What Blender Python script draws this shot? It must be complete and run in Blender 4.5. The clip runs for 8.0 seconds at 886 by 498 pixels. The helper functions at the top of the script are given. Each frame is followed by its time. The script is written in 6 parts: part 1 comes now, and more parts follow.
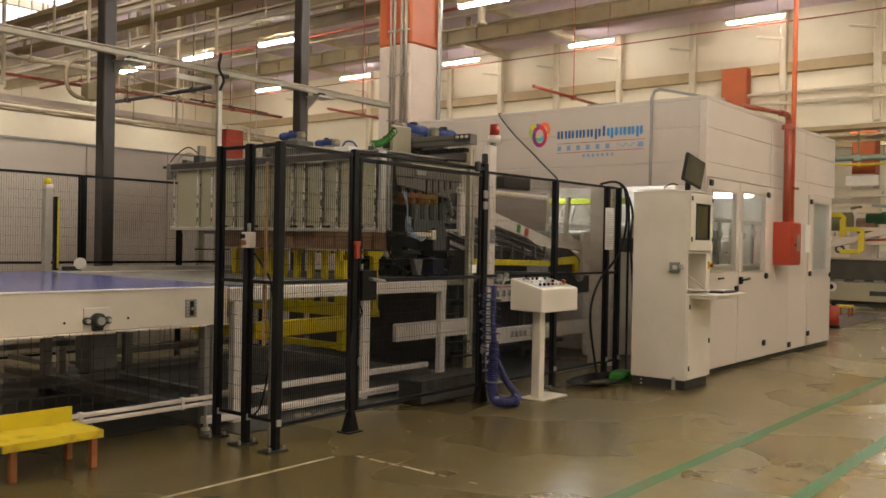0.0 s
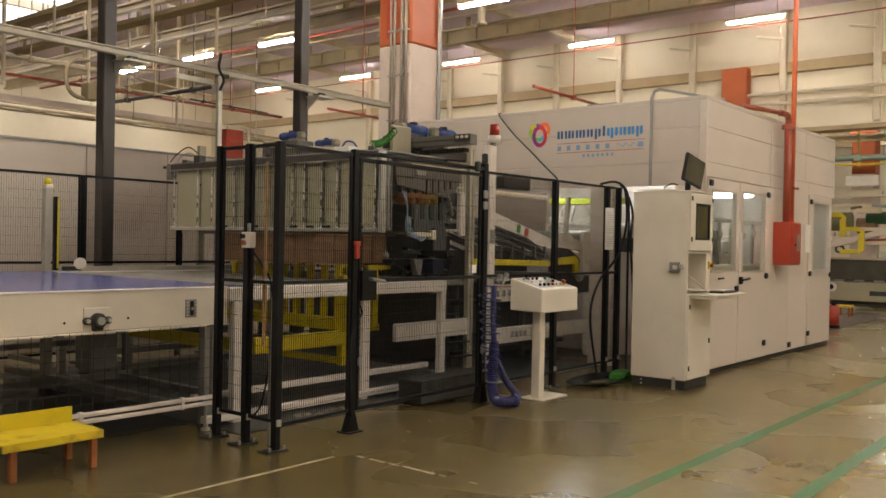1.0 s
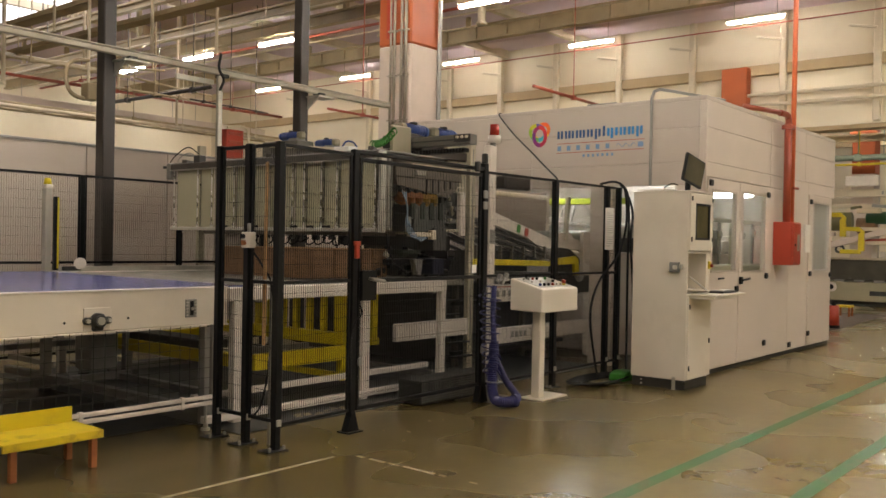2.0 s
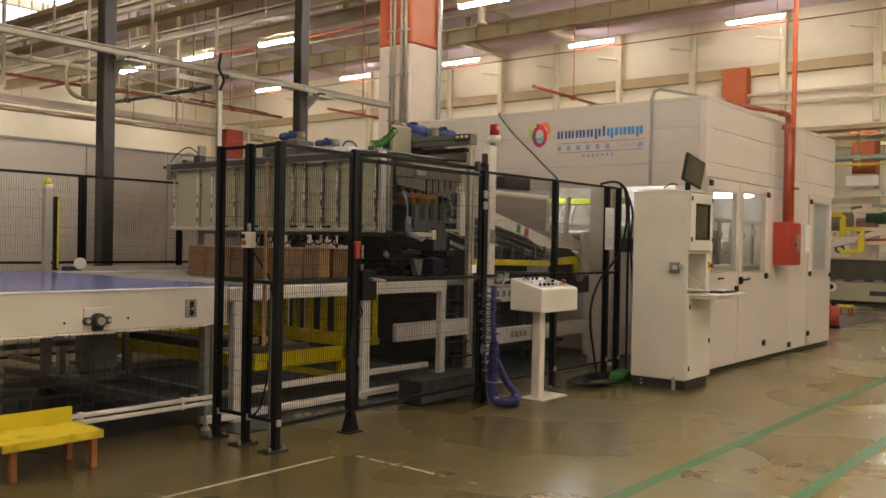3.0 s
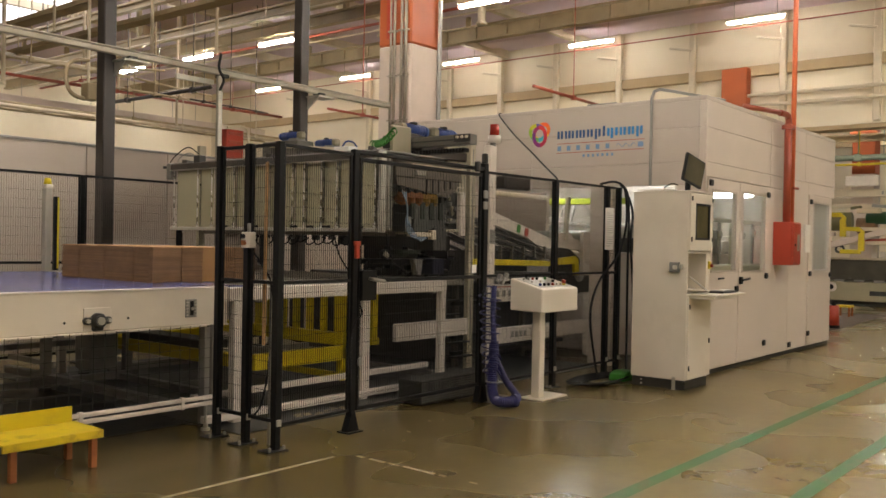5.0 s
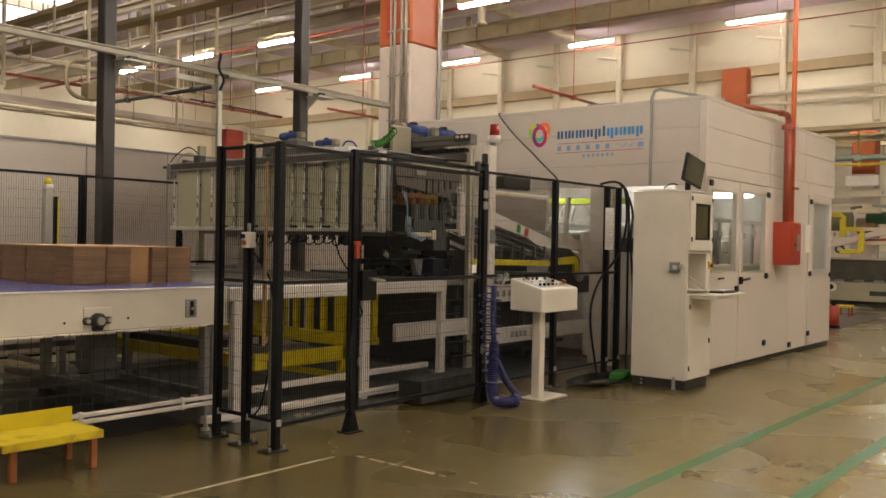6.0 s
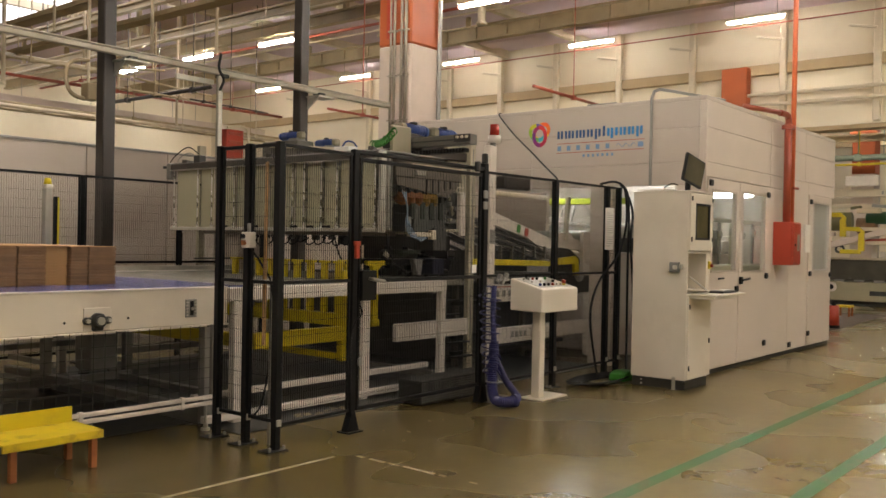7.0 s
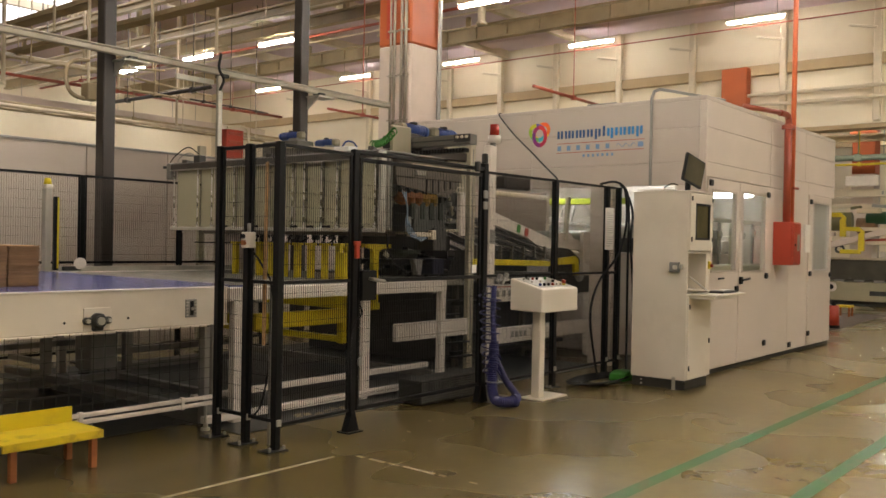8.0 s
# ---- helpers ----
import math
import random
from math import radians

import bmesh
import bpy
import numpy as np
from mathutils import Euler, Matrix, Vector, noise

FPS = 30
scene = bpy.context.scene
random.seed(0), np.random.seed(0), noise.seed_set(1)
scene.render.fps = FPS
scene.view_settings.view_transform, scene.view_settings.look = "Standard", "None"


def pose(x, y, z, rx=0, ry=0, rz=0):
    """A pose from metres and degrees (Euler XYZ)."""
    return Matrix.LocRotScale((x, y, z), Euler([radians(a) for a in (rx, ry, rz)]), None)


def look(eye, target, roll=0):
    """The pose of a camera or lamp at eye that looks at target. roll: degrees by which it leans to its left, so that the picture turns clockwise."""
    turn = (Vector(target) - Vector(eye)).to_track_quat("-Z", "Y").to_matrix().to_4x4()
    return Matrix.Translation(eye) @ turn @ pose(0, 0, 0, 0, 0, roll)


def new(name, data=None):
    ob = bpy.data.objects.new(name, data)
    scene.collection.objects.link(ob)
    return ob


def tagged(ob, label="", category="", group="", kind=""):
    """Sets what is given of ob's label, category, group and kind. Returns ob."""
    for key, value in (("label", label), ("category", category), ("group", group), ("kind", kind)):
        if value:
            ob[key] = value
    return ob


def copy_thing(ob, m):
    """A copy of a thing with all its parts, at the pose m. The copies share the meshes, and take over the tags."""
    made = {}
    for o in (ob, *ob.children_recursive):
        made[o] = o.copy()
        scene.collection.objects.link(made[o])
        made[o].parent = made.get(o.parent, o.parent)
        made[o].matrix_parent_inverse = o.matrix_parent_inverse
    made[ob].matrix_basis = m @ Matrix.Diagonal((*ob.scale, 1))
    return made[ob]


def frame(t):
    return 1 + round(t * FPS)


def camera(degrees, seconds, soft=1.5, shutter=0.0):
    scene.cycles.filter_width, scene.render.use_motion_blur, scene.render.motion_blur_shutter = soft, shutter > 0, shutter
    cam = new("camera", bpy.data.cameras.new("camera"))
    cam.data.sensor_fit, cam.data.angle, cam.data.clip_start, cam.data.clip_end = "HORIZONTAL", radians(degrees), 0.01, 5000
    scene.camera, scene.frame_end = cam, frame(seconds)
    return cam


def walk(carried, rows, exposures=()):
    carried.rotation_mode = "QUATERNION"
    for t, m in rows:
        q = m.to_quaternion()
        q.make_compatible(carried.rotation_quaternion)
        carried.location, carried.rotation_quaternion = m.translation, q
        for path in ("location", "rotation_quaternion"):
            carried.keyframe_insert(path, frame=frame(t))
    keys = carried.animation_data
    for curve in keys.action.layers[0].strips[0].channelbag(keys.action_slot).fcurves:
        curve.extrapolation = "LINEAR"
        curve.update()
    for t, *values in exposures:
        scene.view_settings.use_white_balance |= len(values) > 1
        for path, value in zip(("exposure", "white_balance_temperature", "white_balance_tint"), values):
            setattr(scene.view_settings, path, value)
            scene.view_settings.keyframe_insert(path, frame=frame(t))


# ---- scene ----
cam = camera(52.98, 8.0, soft=1.6, shutter=0.5)
EYE = (0.0, 0.0, 1.44)
walk(cam, [(0.0, look(EYE, (7.770, 6.295, 1.371), 1.104)), (8.0, look(EYE, (7.770, 6.295, 1.371), 1.104))],
     exposures=[(0.0, 0.0, 6500, 10), (8.0, 0.0, 6500, 10)])

# ---- world: a closed hall, only a little grey daylight outside ----
world = bpy.data.worlds.new("world")
scene.world = world
world.use_nodes = True
sky = world.node_tree.nodes.new("ShaderNodeTexSky")
sky.sky_type, sky.sun_disc, sky.sun_elevation, sky.sun_rotation = "NISHITA", False, radians(40), radians(120)
world.node_tree.links.new(sky.outputs[0], world.node_tree.nodes["Background"].inputs[0])
world.node_tree.nodes["Background"].inputs[1].default_value = 0.1
TUBE_POWER = 150.0
WALL_TUBE_POWER = 56.0
FAR_TUBE_POWER = 68.0


# ---- materials ----
def material(name, color, rough=0.5, metal=0.0, vary=0.12, scale=6.0, bump=0.05, fine=90.0, stain=None, amount=0.0, stain_scale=1.2, coat=0.0, jitter=0.0, spec=0.5):
    """A painted, metal or mineral surface: two scales of colour variation, fine relief, optional stains."""
    m = bpy.data.materials.new(name)
    m.use_nodes = True
    t = m.node_tree
    n, l = t.nodes, t.links
    b = n["Principled BSDF"]
    co = n.new("ShaderNodeTexCoord")
    big = n.new("ShaderNodeTexNoise")
    big.inputs["Scale"].default_value, big.inputs["Detail"].default_value = scale, 5.0
    l.new(co.outputs["Object"], big.inputs["Vector"])
    small = n.new("ShaderNodeTexNoise")
    small.inputs["Scale"].default_value, small.inputs["Detail"].default_value = fine, 3.0
    l.new(co.outputs["Object"], small.inputs["Vector"])
    mix = n.new("ShaderNodeMix")
    mix.data_type = "RGBA"
    mix.inputs[6].default_value = (*[c * (1 - vary) for c in color], 1)
    mix.inputs[7].default_value = (*[min(1, c * (1 + vary)) for c in color], 1)
    ramp = n.new("ShaderNodeMapRange")
    ramp.inputs["From Min"].default_value, ramp.inputs["From Max"].default_value = 0.3, 0.7
    l.new(big.outputs[0], ramp.inputs["Value"])
    l.new(ramp.outputs[0], mix.inputs[0])
    out = mix.outputs[2]
    if stain:
        blot = n.new("ShaderNodeTexNoise")
        blot.inputs["Scale"].default_value, blot.inputs["Detail"].default_value, blot.inputs["Roughness"].default_value = stain_scale, 8.0, 0.62
        l.new(co.outputs["Object"], blot.inputs["Vector"])
        mask = n.new("ShaderNodeMapRange")
        mask.inputs["From Min"].default_value, mask.inputs["From Max"].default_value, mask.inputs["To Max"].default_value = 0.5, 0.68, amount
        l.new(blot.outputs[0], mask.inputs["Value"])
        over = n.new("ShaderNodeMix")
        over.data_type = "RGBA"
        over.inputs[7].default_value = (*stain, 1)
        l.new(mask.outputs[0], over.inputs[0])
        l.new(out, over.inputs[6])
        out = over.outputs[2]
    if jitter:
        info = n.new("ShaderNodeObjectInfo")
        geo = n.new("ShaderNodeNewGeometry")
        add = n.new("ShaderNodeMath")
        l.new(info.outputs["Random"], add.inputs[0])
        l.new(geo.outputs["Random Per Island"], add.inputs[1])
        val = n.new("ShaderNodeMapRange")
        val.inputs["From Max"].default_value = 2.0
        val.inputs["To Min"].default_value, val.inputs["To Max"].default_value = 1 - jitter, 1 + jitter
        l.new(add.outputs[0], val.inputs["Value"])
        hsv = n.new("ShaderNodeHueSaturation")
        l.new(val.outputs[0], hsv.inputs["Value"])
        l.new(out, hsv.inputs["Color"])
        out = hsv.outputs[0]
    l.new(out, b.inputs["Base Color"])
    rr = n.new("ShaderNodeMapRange")
    rr.inputs["To Min"].default_value, rr.inputs["To Max"].default_value = max(0.03, rough - 0.09), min(1, rough + 0.09)
    l.new(big.outputs[0], rr.inputs["Value"])
    l.new(rr.outputs[0], b.inputs["Roughness"])
    b.inputs["Metallic"].default_value = metal
    b.inputs["Coat Weight"].default_value = coat
    b.inputs["Specular IOR Level"].default_value = spec
    if bump:
        bp = n.new("ShaderNodeBump")
        bp.inputs["Strength"].default_value, bp.inputs["Distance"].default_value = bump, 0.004
        l.new(small.outputs[0], bp.inputs["Height"])
        l.new(bp.outputs[0], b.inputs["Normal"])
    return m


def glow(name, color, strength):
    m = bpy.data.materials.new(name)
    m.use_nodes = True
    b = m.node_tree.nodes["Principled BSDF"]
    b.inputs["Base Color"].default_value = (*color, 1)
    b.inputs["Emission Color"].default_value = (*color, 1)
    b.inputs["Emission Strength"].default_value = strength
    return m


def clear(name, color, rough=0.02, weight=1.0):
    m = bpy.data.materials.new(name)
    m.use_nodes = True
    b = m.node_tree.nodes["Principled BSDF"]
    b.inputs["Base Color"].default_value = (*color, 1)
    b.inputs["Roughness"].default_value = rough
    b.inputs["Transmission Weight"].default_value = weight
    b.inputs["IOR"].default_value = 1.15
    return m


def concrete_floor():
    """Old sealed concrete: cloudy patches, shade painted along the machines, oil stains, pale scuffs, uneven gloss."""
    m = bpy.data.materials.new("worn_concrete")
    m.use_nodes = True
    n, l = m.node_tree.nodes, m.node_tree.links
    b = n["Principled BSDF"]
    co = n.new("ShaderNodeTexCoord").outputs["Object"]

    def cloud(scale, detail=6.0, rough=0.6, stretch=(1, 1, 1)):
        mp = n.new("ShaderNodeMapping")
        mp.inputs["Scale"].default_value = stretch
        l.new(co, mp.inputs["Vector"])
        t = n.new("ShaderNodeTexNoise")
        t.inputs["Scale"].default_value, t.inputs["Detail"].default_value, t.inputs["Roughness"].default_value = scale, detail, rough
        l.new(mp.outputs[0], t.inputs["Vector"])
        return t.outputs[0]

    def span(value, lo, hi, a=0.0, z=1.0):
        r = n.new("ShaderNodeMapRange")
        for key, v in (("From Min", lo), ("From Max", hi), ("To Min", a), ("To Max", z)):
            r.inputs[key].default_value = v
        r.interpolation_type = "SMOOTHSTEP"
        l.new(value, r.inputs["Value"])
        return r.outputs[0]

    def blend(fac, under, over):
        x = n.new("ShaderNodeMix")
        x.data_type = "RGBA"
        l.new(fac, x.inputs[0])
        if isinstance(under, tuple):
            x.inputs[6].default_value = (*under, 1)
        else:
            l.new(under, x.inputs[6])
        x.inputs[7].default_value = (*over, 1)
        return x.outputs[2]

    patches = cloud(0.42, 2.0, 0.4)
    col = blend(span(patches, 0.28, 0.72), (0.212, 0.161, 0.055), (0.166, 0.125, 0.041))
    # shade beside the machines put into the colour, with a ragged edge
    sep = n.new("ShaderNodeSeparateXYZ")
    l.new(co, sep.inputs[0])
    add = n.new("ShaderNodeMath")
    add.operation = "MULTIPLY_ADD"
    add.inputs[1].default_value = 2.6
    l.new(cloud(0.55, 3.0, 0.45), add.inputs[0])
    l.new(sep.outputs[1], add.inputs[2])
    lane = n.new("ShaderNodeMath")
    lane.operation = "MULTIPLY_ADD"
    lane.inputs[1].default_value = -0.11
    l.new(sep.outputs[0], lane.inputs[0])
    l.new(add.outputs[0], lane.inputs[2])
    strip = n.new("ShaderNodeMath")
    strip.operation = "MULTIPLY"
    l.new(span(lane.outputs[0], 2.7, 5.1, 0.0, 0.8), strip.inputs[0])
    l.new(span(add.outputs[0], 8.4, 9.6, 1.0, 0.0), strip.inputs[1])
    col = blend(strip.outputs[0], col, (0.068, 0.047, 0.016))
    col = blend(span(cloud(0.8, 2.0, 0.4), 0.42, 0.80, 0.0, 0.16), col, (0.070, 0.050, 0.022))
    col = blend(span(cloud(0.9, 2.0, 0.4, (0.5, 3.0, 1.0)), 0.45, 0.85, 0.0, 0.10), col, (0.30, 0.24, 0.12))
    col = blend(span(cloud(5.0, 9.0, 0.72), 0.40, 0.70, 0.0, 0.46), col, (0.080, 0.058, 0.018))
    col = blend(span(cloud(7.0, 9.0, 0.75, (0.6, 1.4, 1.0)), 0.54, 0.77, 0.0, 0.28), col, (0.34, 0.265, 0.11))
    col = blend(span(cloud(38.0, 3.0), 0.55, 0.75, 0.0, 0.3), col, (0.10, 0.08, 0.045))
    l.new(col, b.inputs["Base Color"])
    l.new(span(cloud(0.7, 2.0, 0.4), 0.25, 0.75, 0.24, 0.31), b.inputs["Roughness"])
    return m


FLOOR = concrete_floor()
GREEN_LINE = material("worn_green_floor_paint", (0.032, 0.135, 0.036), 0.4, 0, 0.3, 3, 0.1, 60, (0.13, 0.115, 0.055), 0.9, 3.0)
TAPE = material("worn_pale_tape", (0.36, 0.30, 0.19), 0.6, 0, 0.2, 8, 0.1, 60, (0.17, 0.15, 0.09), 0.8, 7)
CREAM = material("cream_machine_paint", (0.68, 0.61, 0.50), 0.42, 0, 0.05, 1.5, 0.04, 140, (0.52, 0.44, 0.35), 0.35, 1.3)
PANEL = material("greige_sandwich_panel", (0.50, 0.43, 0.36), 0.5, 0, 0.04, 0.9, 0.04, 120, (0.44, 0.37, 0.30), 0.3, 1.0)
WHITE = material("white_powder_coat", (0.66, 0.60, 0.52), 0.4, 0, 0.06, 2.5, 0.04, 140, (0.45, 0.38, 0.3), 0.3, 3)
ALU = material("brushed_aluminium", (0.46, 0.44, 0.38), 0.42, 0.7, 0.10, 5, 0.06, 200)
STEEL = material("dull_grey_steel", (0.26, 0.25, 0.23), 0.45, 0.6, 0.15, 6, 0.08, 120)
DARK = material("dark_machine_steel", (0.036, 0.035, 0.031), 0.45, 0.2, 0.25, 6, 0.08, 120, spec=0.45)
BLACK = material("black_powder_coat", (0.006, 0.006, 0.0062), 0.42, 0, 0.2, 6, 0.05, 150, spec=0.22)
RUBBER = material("black_rubber", (0.012, 0.012, 0.013), 0.7, 0, 0.2, 8, 0.1, 90, spec=0.3)
YELLOW = material("yellow_machine_paint", (0.64, 0.50, 0.01), 0.42, 0, 0.08, 4, 0.06, 120, (0.40, 0.29, 0.02), 0.35, 6)
RUST = material("orange_primer_steel", (0.26, 0.085, 0.022), 0.6, 0, 0.2, 9, 0.1, 100)
BELT = material("blue_conveyor_belt", (0.075, 0.085, 0.24), 0.22, 0, 0.10, 2.2, 0.03, 200, (0.11, 0.12, 0.25), 0.4, 2.0)
CARD = material("brown_corrugated_board", (0.235, 0.135, 0.068), 0.85, 0, 0.12, 9, 0.1, 180, None, 0, 1, 0, 0.28)
CARD_TOP = material("brown_liner_board", (0.42, 0.24, 0.10), 0.8, 0, 0.08, 5, 0.05, 150)
RED = material("red_enamel", (0.37, 0.042, 0.018), 0.38, 0, 0.08, 4, 0.04, 120)
ORANGE = material("orange_concrete_paint", (0.40, 0.092, 0.024), 0.6, 0, 0.12, 1.5, 0.1, 40)
CONCRETE = material("painted_concrete", (0.60, 0.50, 0.42), 0.7, 0, 0.07, 1.2, 0.1, 40, (0.5, 0.41, 0.33), 0.4, 1.5)
WALL = material("cream_hall_wall", (0.80, 0.71, 0.54), 0.8, 0, 0.05, 0.5, 0.05, 30, (0.62, 0.51, 0.36), 0.3, 0.4)
LEDGE = material("tan_wall_ledge", (0.42, 0.31, 0.17), 0.7, 0, 0.1, 2, 0.05, 40)
CEILING = material("pale_lilac_ceiling", (0.66, 0.55, 0.61), 0.8, 0, 0.06, 0.6, 0.05, 30)
GIRDER = material("drab_girder_paint", (0.38, 0.30, 0.175), 0.55, 0, 0.12, 1.5, 0.06, 60, (0.2, 0.15, 0.09), 0.4, 1.0)
PALE_PIPE = material("pale_pipe_paint", (0.62, 0.53, 0.38), 0.5, 0, 0.08, 3, 0.05, 80)
RED_PIPE = material("brick_red_pipe", (0.31, 0.06, 0.03), 0.42, 0, 0.1, 4, 0.05, 80)
GREY_COL = material("dark_column_paint", (0.036, 0.029, 0.024), 0.4, 0, 0.12, 3, 0.05, 80)
BLUE = material("blue_motor_enamel", (0.02, 0.05, 0.20), 0.35, 0, 0.12, 8, 0.05, 120)
PURPLE = material("violet_plastic_duct", (0.022, 0.022, 0.095), 0.35, 0, 0.15, 12, 0.05, 120)
GREENP = material("green_plastic", (0.035, 0.19, 0.02), 0.45, 0, 0.15, 12, 0.05, 120)
WOOD = material("raw_wooden_batten", (0.42, 0.24, 0.105), 0.7, 0, 0.15, 12, 0.1, 120)
PAPER = material("white_paper", (0.75, 0.72, 0.66), 0.8, 0, 0.03, 8, 0.02, 90)
TUBE = glow("fluorescent_tube", (1.0, 0.945, 0.835), TUBE_POWER)
WALL_TUBE = glow("slim_fluorescent_tube", (1.0, 0.94, 0.86), WALL_TUBE_POWER)
FAR_TUBE = glow("dim_fluorescent_tube", (1.0, 0.945, 0.84), FAR_TUBE_POWER)
RAIL = material("weathered_rail_metal", (0.36, 0.32, 0.25), 0.45, 0.3, 0.1, 4, 0.05, 100)
SKYLIGHT = glow("daylight_panel", (0.95, 0.93, 1.0), 3.0)
GLASS = clear("clear_window_glass", (0.9, 0.93, 0.88))


# ---- building helpers ----
def box(bm, a, b, bevel=0.0):
    """An axis-aligned block between two corners, with softened edges."""
    c = [(p + q) / 2 for p, q in zip(a, b)]
    s = [abs(q - p) for p, q in zip(a, b)]
    made = bmesh.ops.create_cube(bm, size=1.0, matrix=Matrix.Translation(c) @ Matrix.Diagonal((*s, 1)))["verts"]
    if bevel:
        edges = list({e for v in made for e in v.link_edges})
        bmesh.ops.bevel(bm, geom=edges, offset=min(bevel, min(s) * 0.45), segments=1, affect="EDGES")
    return bm


def slab(bm, m, s, bevel=0.0):
    """A block of size s at the pose m."""
    made = bmesh.ops.create_cube(bm, size=1.0, matrix=m @ Matrix.Diagonal((*s, 1)))["verts"]
    if bevel:
        edges = list({e for v in made for e in v.link_edges})
        bmesh.ops.bevel(bm, geom=edges, offset=min(bevel, min(s) * 0.45), segments=1, affect="EDGES")
    return bm


def rod(bm, p, q, r, sides=10, r2=None):
    """A round bar from p to q."""
    p, q = Vector(p), Vector(q)
    d = q - p
    m = Matrix.Translation((p + q) / 2) @ d.to_track_quat("Z", "Y").to_matrix().to_4x4()
    bmesh.ops.create_cone(bm, cap_ends=True, segments=sides, radius1=r, radius2=r if r2 is None else r2, depth=d.length, matrix=m)
    return bm


def bar(bm, p, q, w, h, bevel=0.0):
    """A rectangular bar from p to q: w wide across, h high."""
    p, q = Vector(p), Vector(q)
    d = q - p
    return slab(bm, Matrix.Translation((p + q) / 2) @ d.to_track_quat("X", "Z").to_matrix().to_4x4(), (d.length, w, h), bevel)


def tube(bm, points, r, sides=8, closed=False):
    """A bent pipe or cable through the points."""
    pts = [Vector(p) for p in points]
    rings = []
    side = None
    for i, p in enumerate(pts):
        d = (pts[min(i + 1, len(pts) - 1)] - pts[max(i - 1, 0)]).normalized()
        if side is None:
            side = d.orthogonal().normalized()
        side = (side - d * side.dot(d)).normalized()
        up = d.cross(side)
        rings.append([bm.verts.new(p + r * (side * math.cos(a) + up * math.sin(a))) for a in [math.tau * k / sides for k in range(sides)]])
    for a, b in zip(rings, rings[1:]):
        for k in range(sides):
            bm.faces.new((a[k], a[(k + 1) % sides], b[(k + 1) % sides], b[k]))
    bm.faces.new(rings[0][::-1])
    bm.faces.new(rings[-1])
    return bm


def curve(points, steps=6):
    """A smooth line through the points (Catmull-Rom)."""
    p = [Vector(q) for q in points]
    p = [2 * p[0] - p[1], *p, 2 * p[-1] - p[-2]]
    out = []
    for a, b, c, d in zip(p, p[1:], p[2:], p[3:]):
        for k in range(steps):
            t = k / steps
            out.append(0.5 * (2 * b + (c - a) * t + (2 * a - 5 * b + 4 * c - d) * t * t + (3 * b - a - 3 * c + d) * t ** 3))
    out.append(p[-2])
    return out


def sheet(bm, rows):
    """A sheet through rows of points."""
    grid = [[bm.verts.new(p) for p in row] for row in rows]
    for a, b in zip(grid, grid[1:]):
        for k in range(len(a) - 1):
            bm.faces.new((a[k], a[k + 1], b[k + 1], b[k]))
    return bm


def prism(bm, outline, axis, lo, hi):
    """An outline of 2D points pushed out along an axis ('x', 'y' or 'z') from lo to hi."""
    put = {"x": lambda a, b, c: (c, a, b), "y": lambda a, b, c: (a, c, b), "z": lambda a, b, c: (a, b, c)}[axis]
    low = [bm.verts.new(put(a, b, lo)) for a, b in outline]
    high = [bm.verts.new(put(a, b, hi)) for a, b in outline]
    bm.faces.new(low[::-1])
    bm.faces.new(high)
    for k in range(len(low)):
        j = (k + 1) % len(low)
        bm.faces.new((low[k], low[j], high[j], high[k]))
    bmesh.ops.recalc_face_normals(bm, faces=bm.faces)
    return bm


def wires(bm, o, u, v, w, h, du, dv, t):
    """A welded wire mesh: upright wires every du, cross wires every dv, from corner o along u (w) and v (h)."""
    o, u, v = Vector(o), Vector(u), Vector(v)
    n = u.cross(v)

    def wire(p, q, s):
        ring = [[bm.verts.new(e + s * t / 2 * i + n * t / 2 * j) for i, j in ((-1, -1), (1, -1), (1, 1), (-1, 1))] for e in (p, q)]
        for k in range(4):
            bm.faces.new((ring[0][k], ring[0][(k + 1) % 4], ring[1][(k + 1) % 4], ring[1][k]))
    for k in range(1, int(w / du)):
        wire(o + u * du * k, o + u * du * k + v * h, u)
    for k in range(1, int(h / dv)):
        wire(o + v * dv * k + n * t, o + v * dv * k + u * w + n * t, v)
    return bm


def thing(name, at, label, category, group="", kind=""):
    ob = new(name)
    ob.location = at
    ob.empty_display_size = 0.1
    ob["at"] = list(at)
    return tagged(ob, label, category, group, kind)


def part(name, bm, mat, parent, label="", smooth=False):
    """Links a bmesh that is drawn in world places as one mesh under a thing or under a part."""
    root = parent
    while root.parent:
        root = root.parent
    bmesh.ops.translate(bm, vec=-Vector(root["at"]), verts=bm.verts)
    me = bpy.data.meshes.new(name)
    bm.to_mesh(me)
    bm.free()
    me.materials.append(mat)
    if smooth:
        me.shade_smooth()
    ob = new(name, me)
    ob.parent = parent
    return tagged(ob, label)


def solid(name, bm, mat, label, category, group="", kind="", smooth=False):
    """Links a bmesh as a thing of its own."""
    me = bpy.data.meshes.new(name)
    bm.to_mesh(me)
    bm.free()
    me.materials.append(mat)
    if smooth:
        me.shade_smooth()
    return tagged(new(name, me), label, category, group, kind)


def bm_():
    return bmesh.new()


def repeat(ob, name, at, parent):
    """One more alike part on the same mesh, moved by at."""
    c = ob.copy()
    c.location = Vector(ob.location) + Vector(at)
    c.parent = parent
    scene.collection.objects.link(c)
    return c


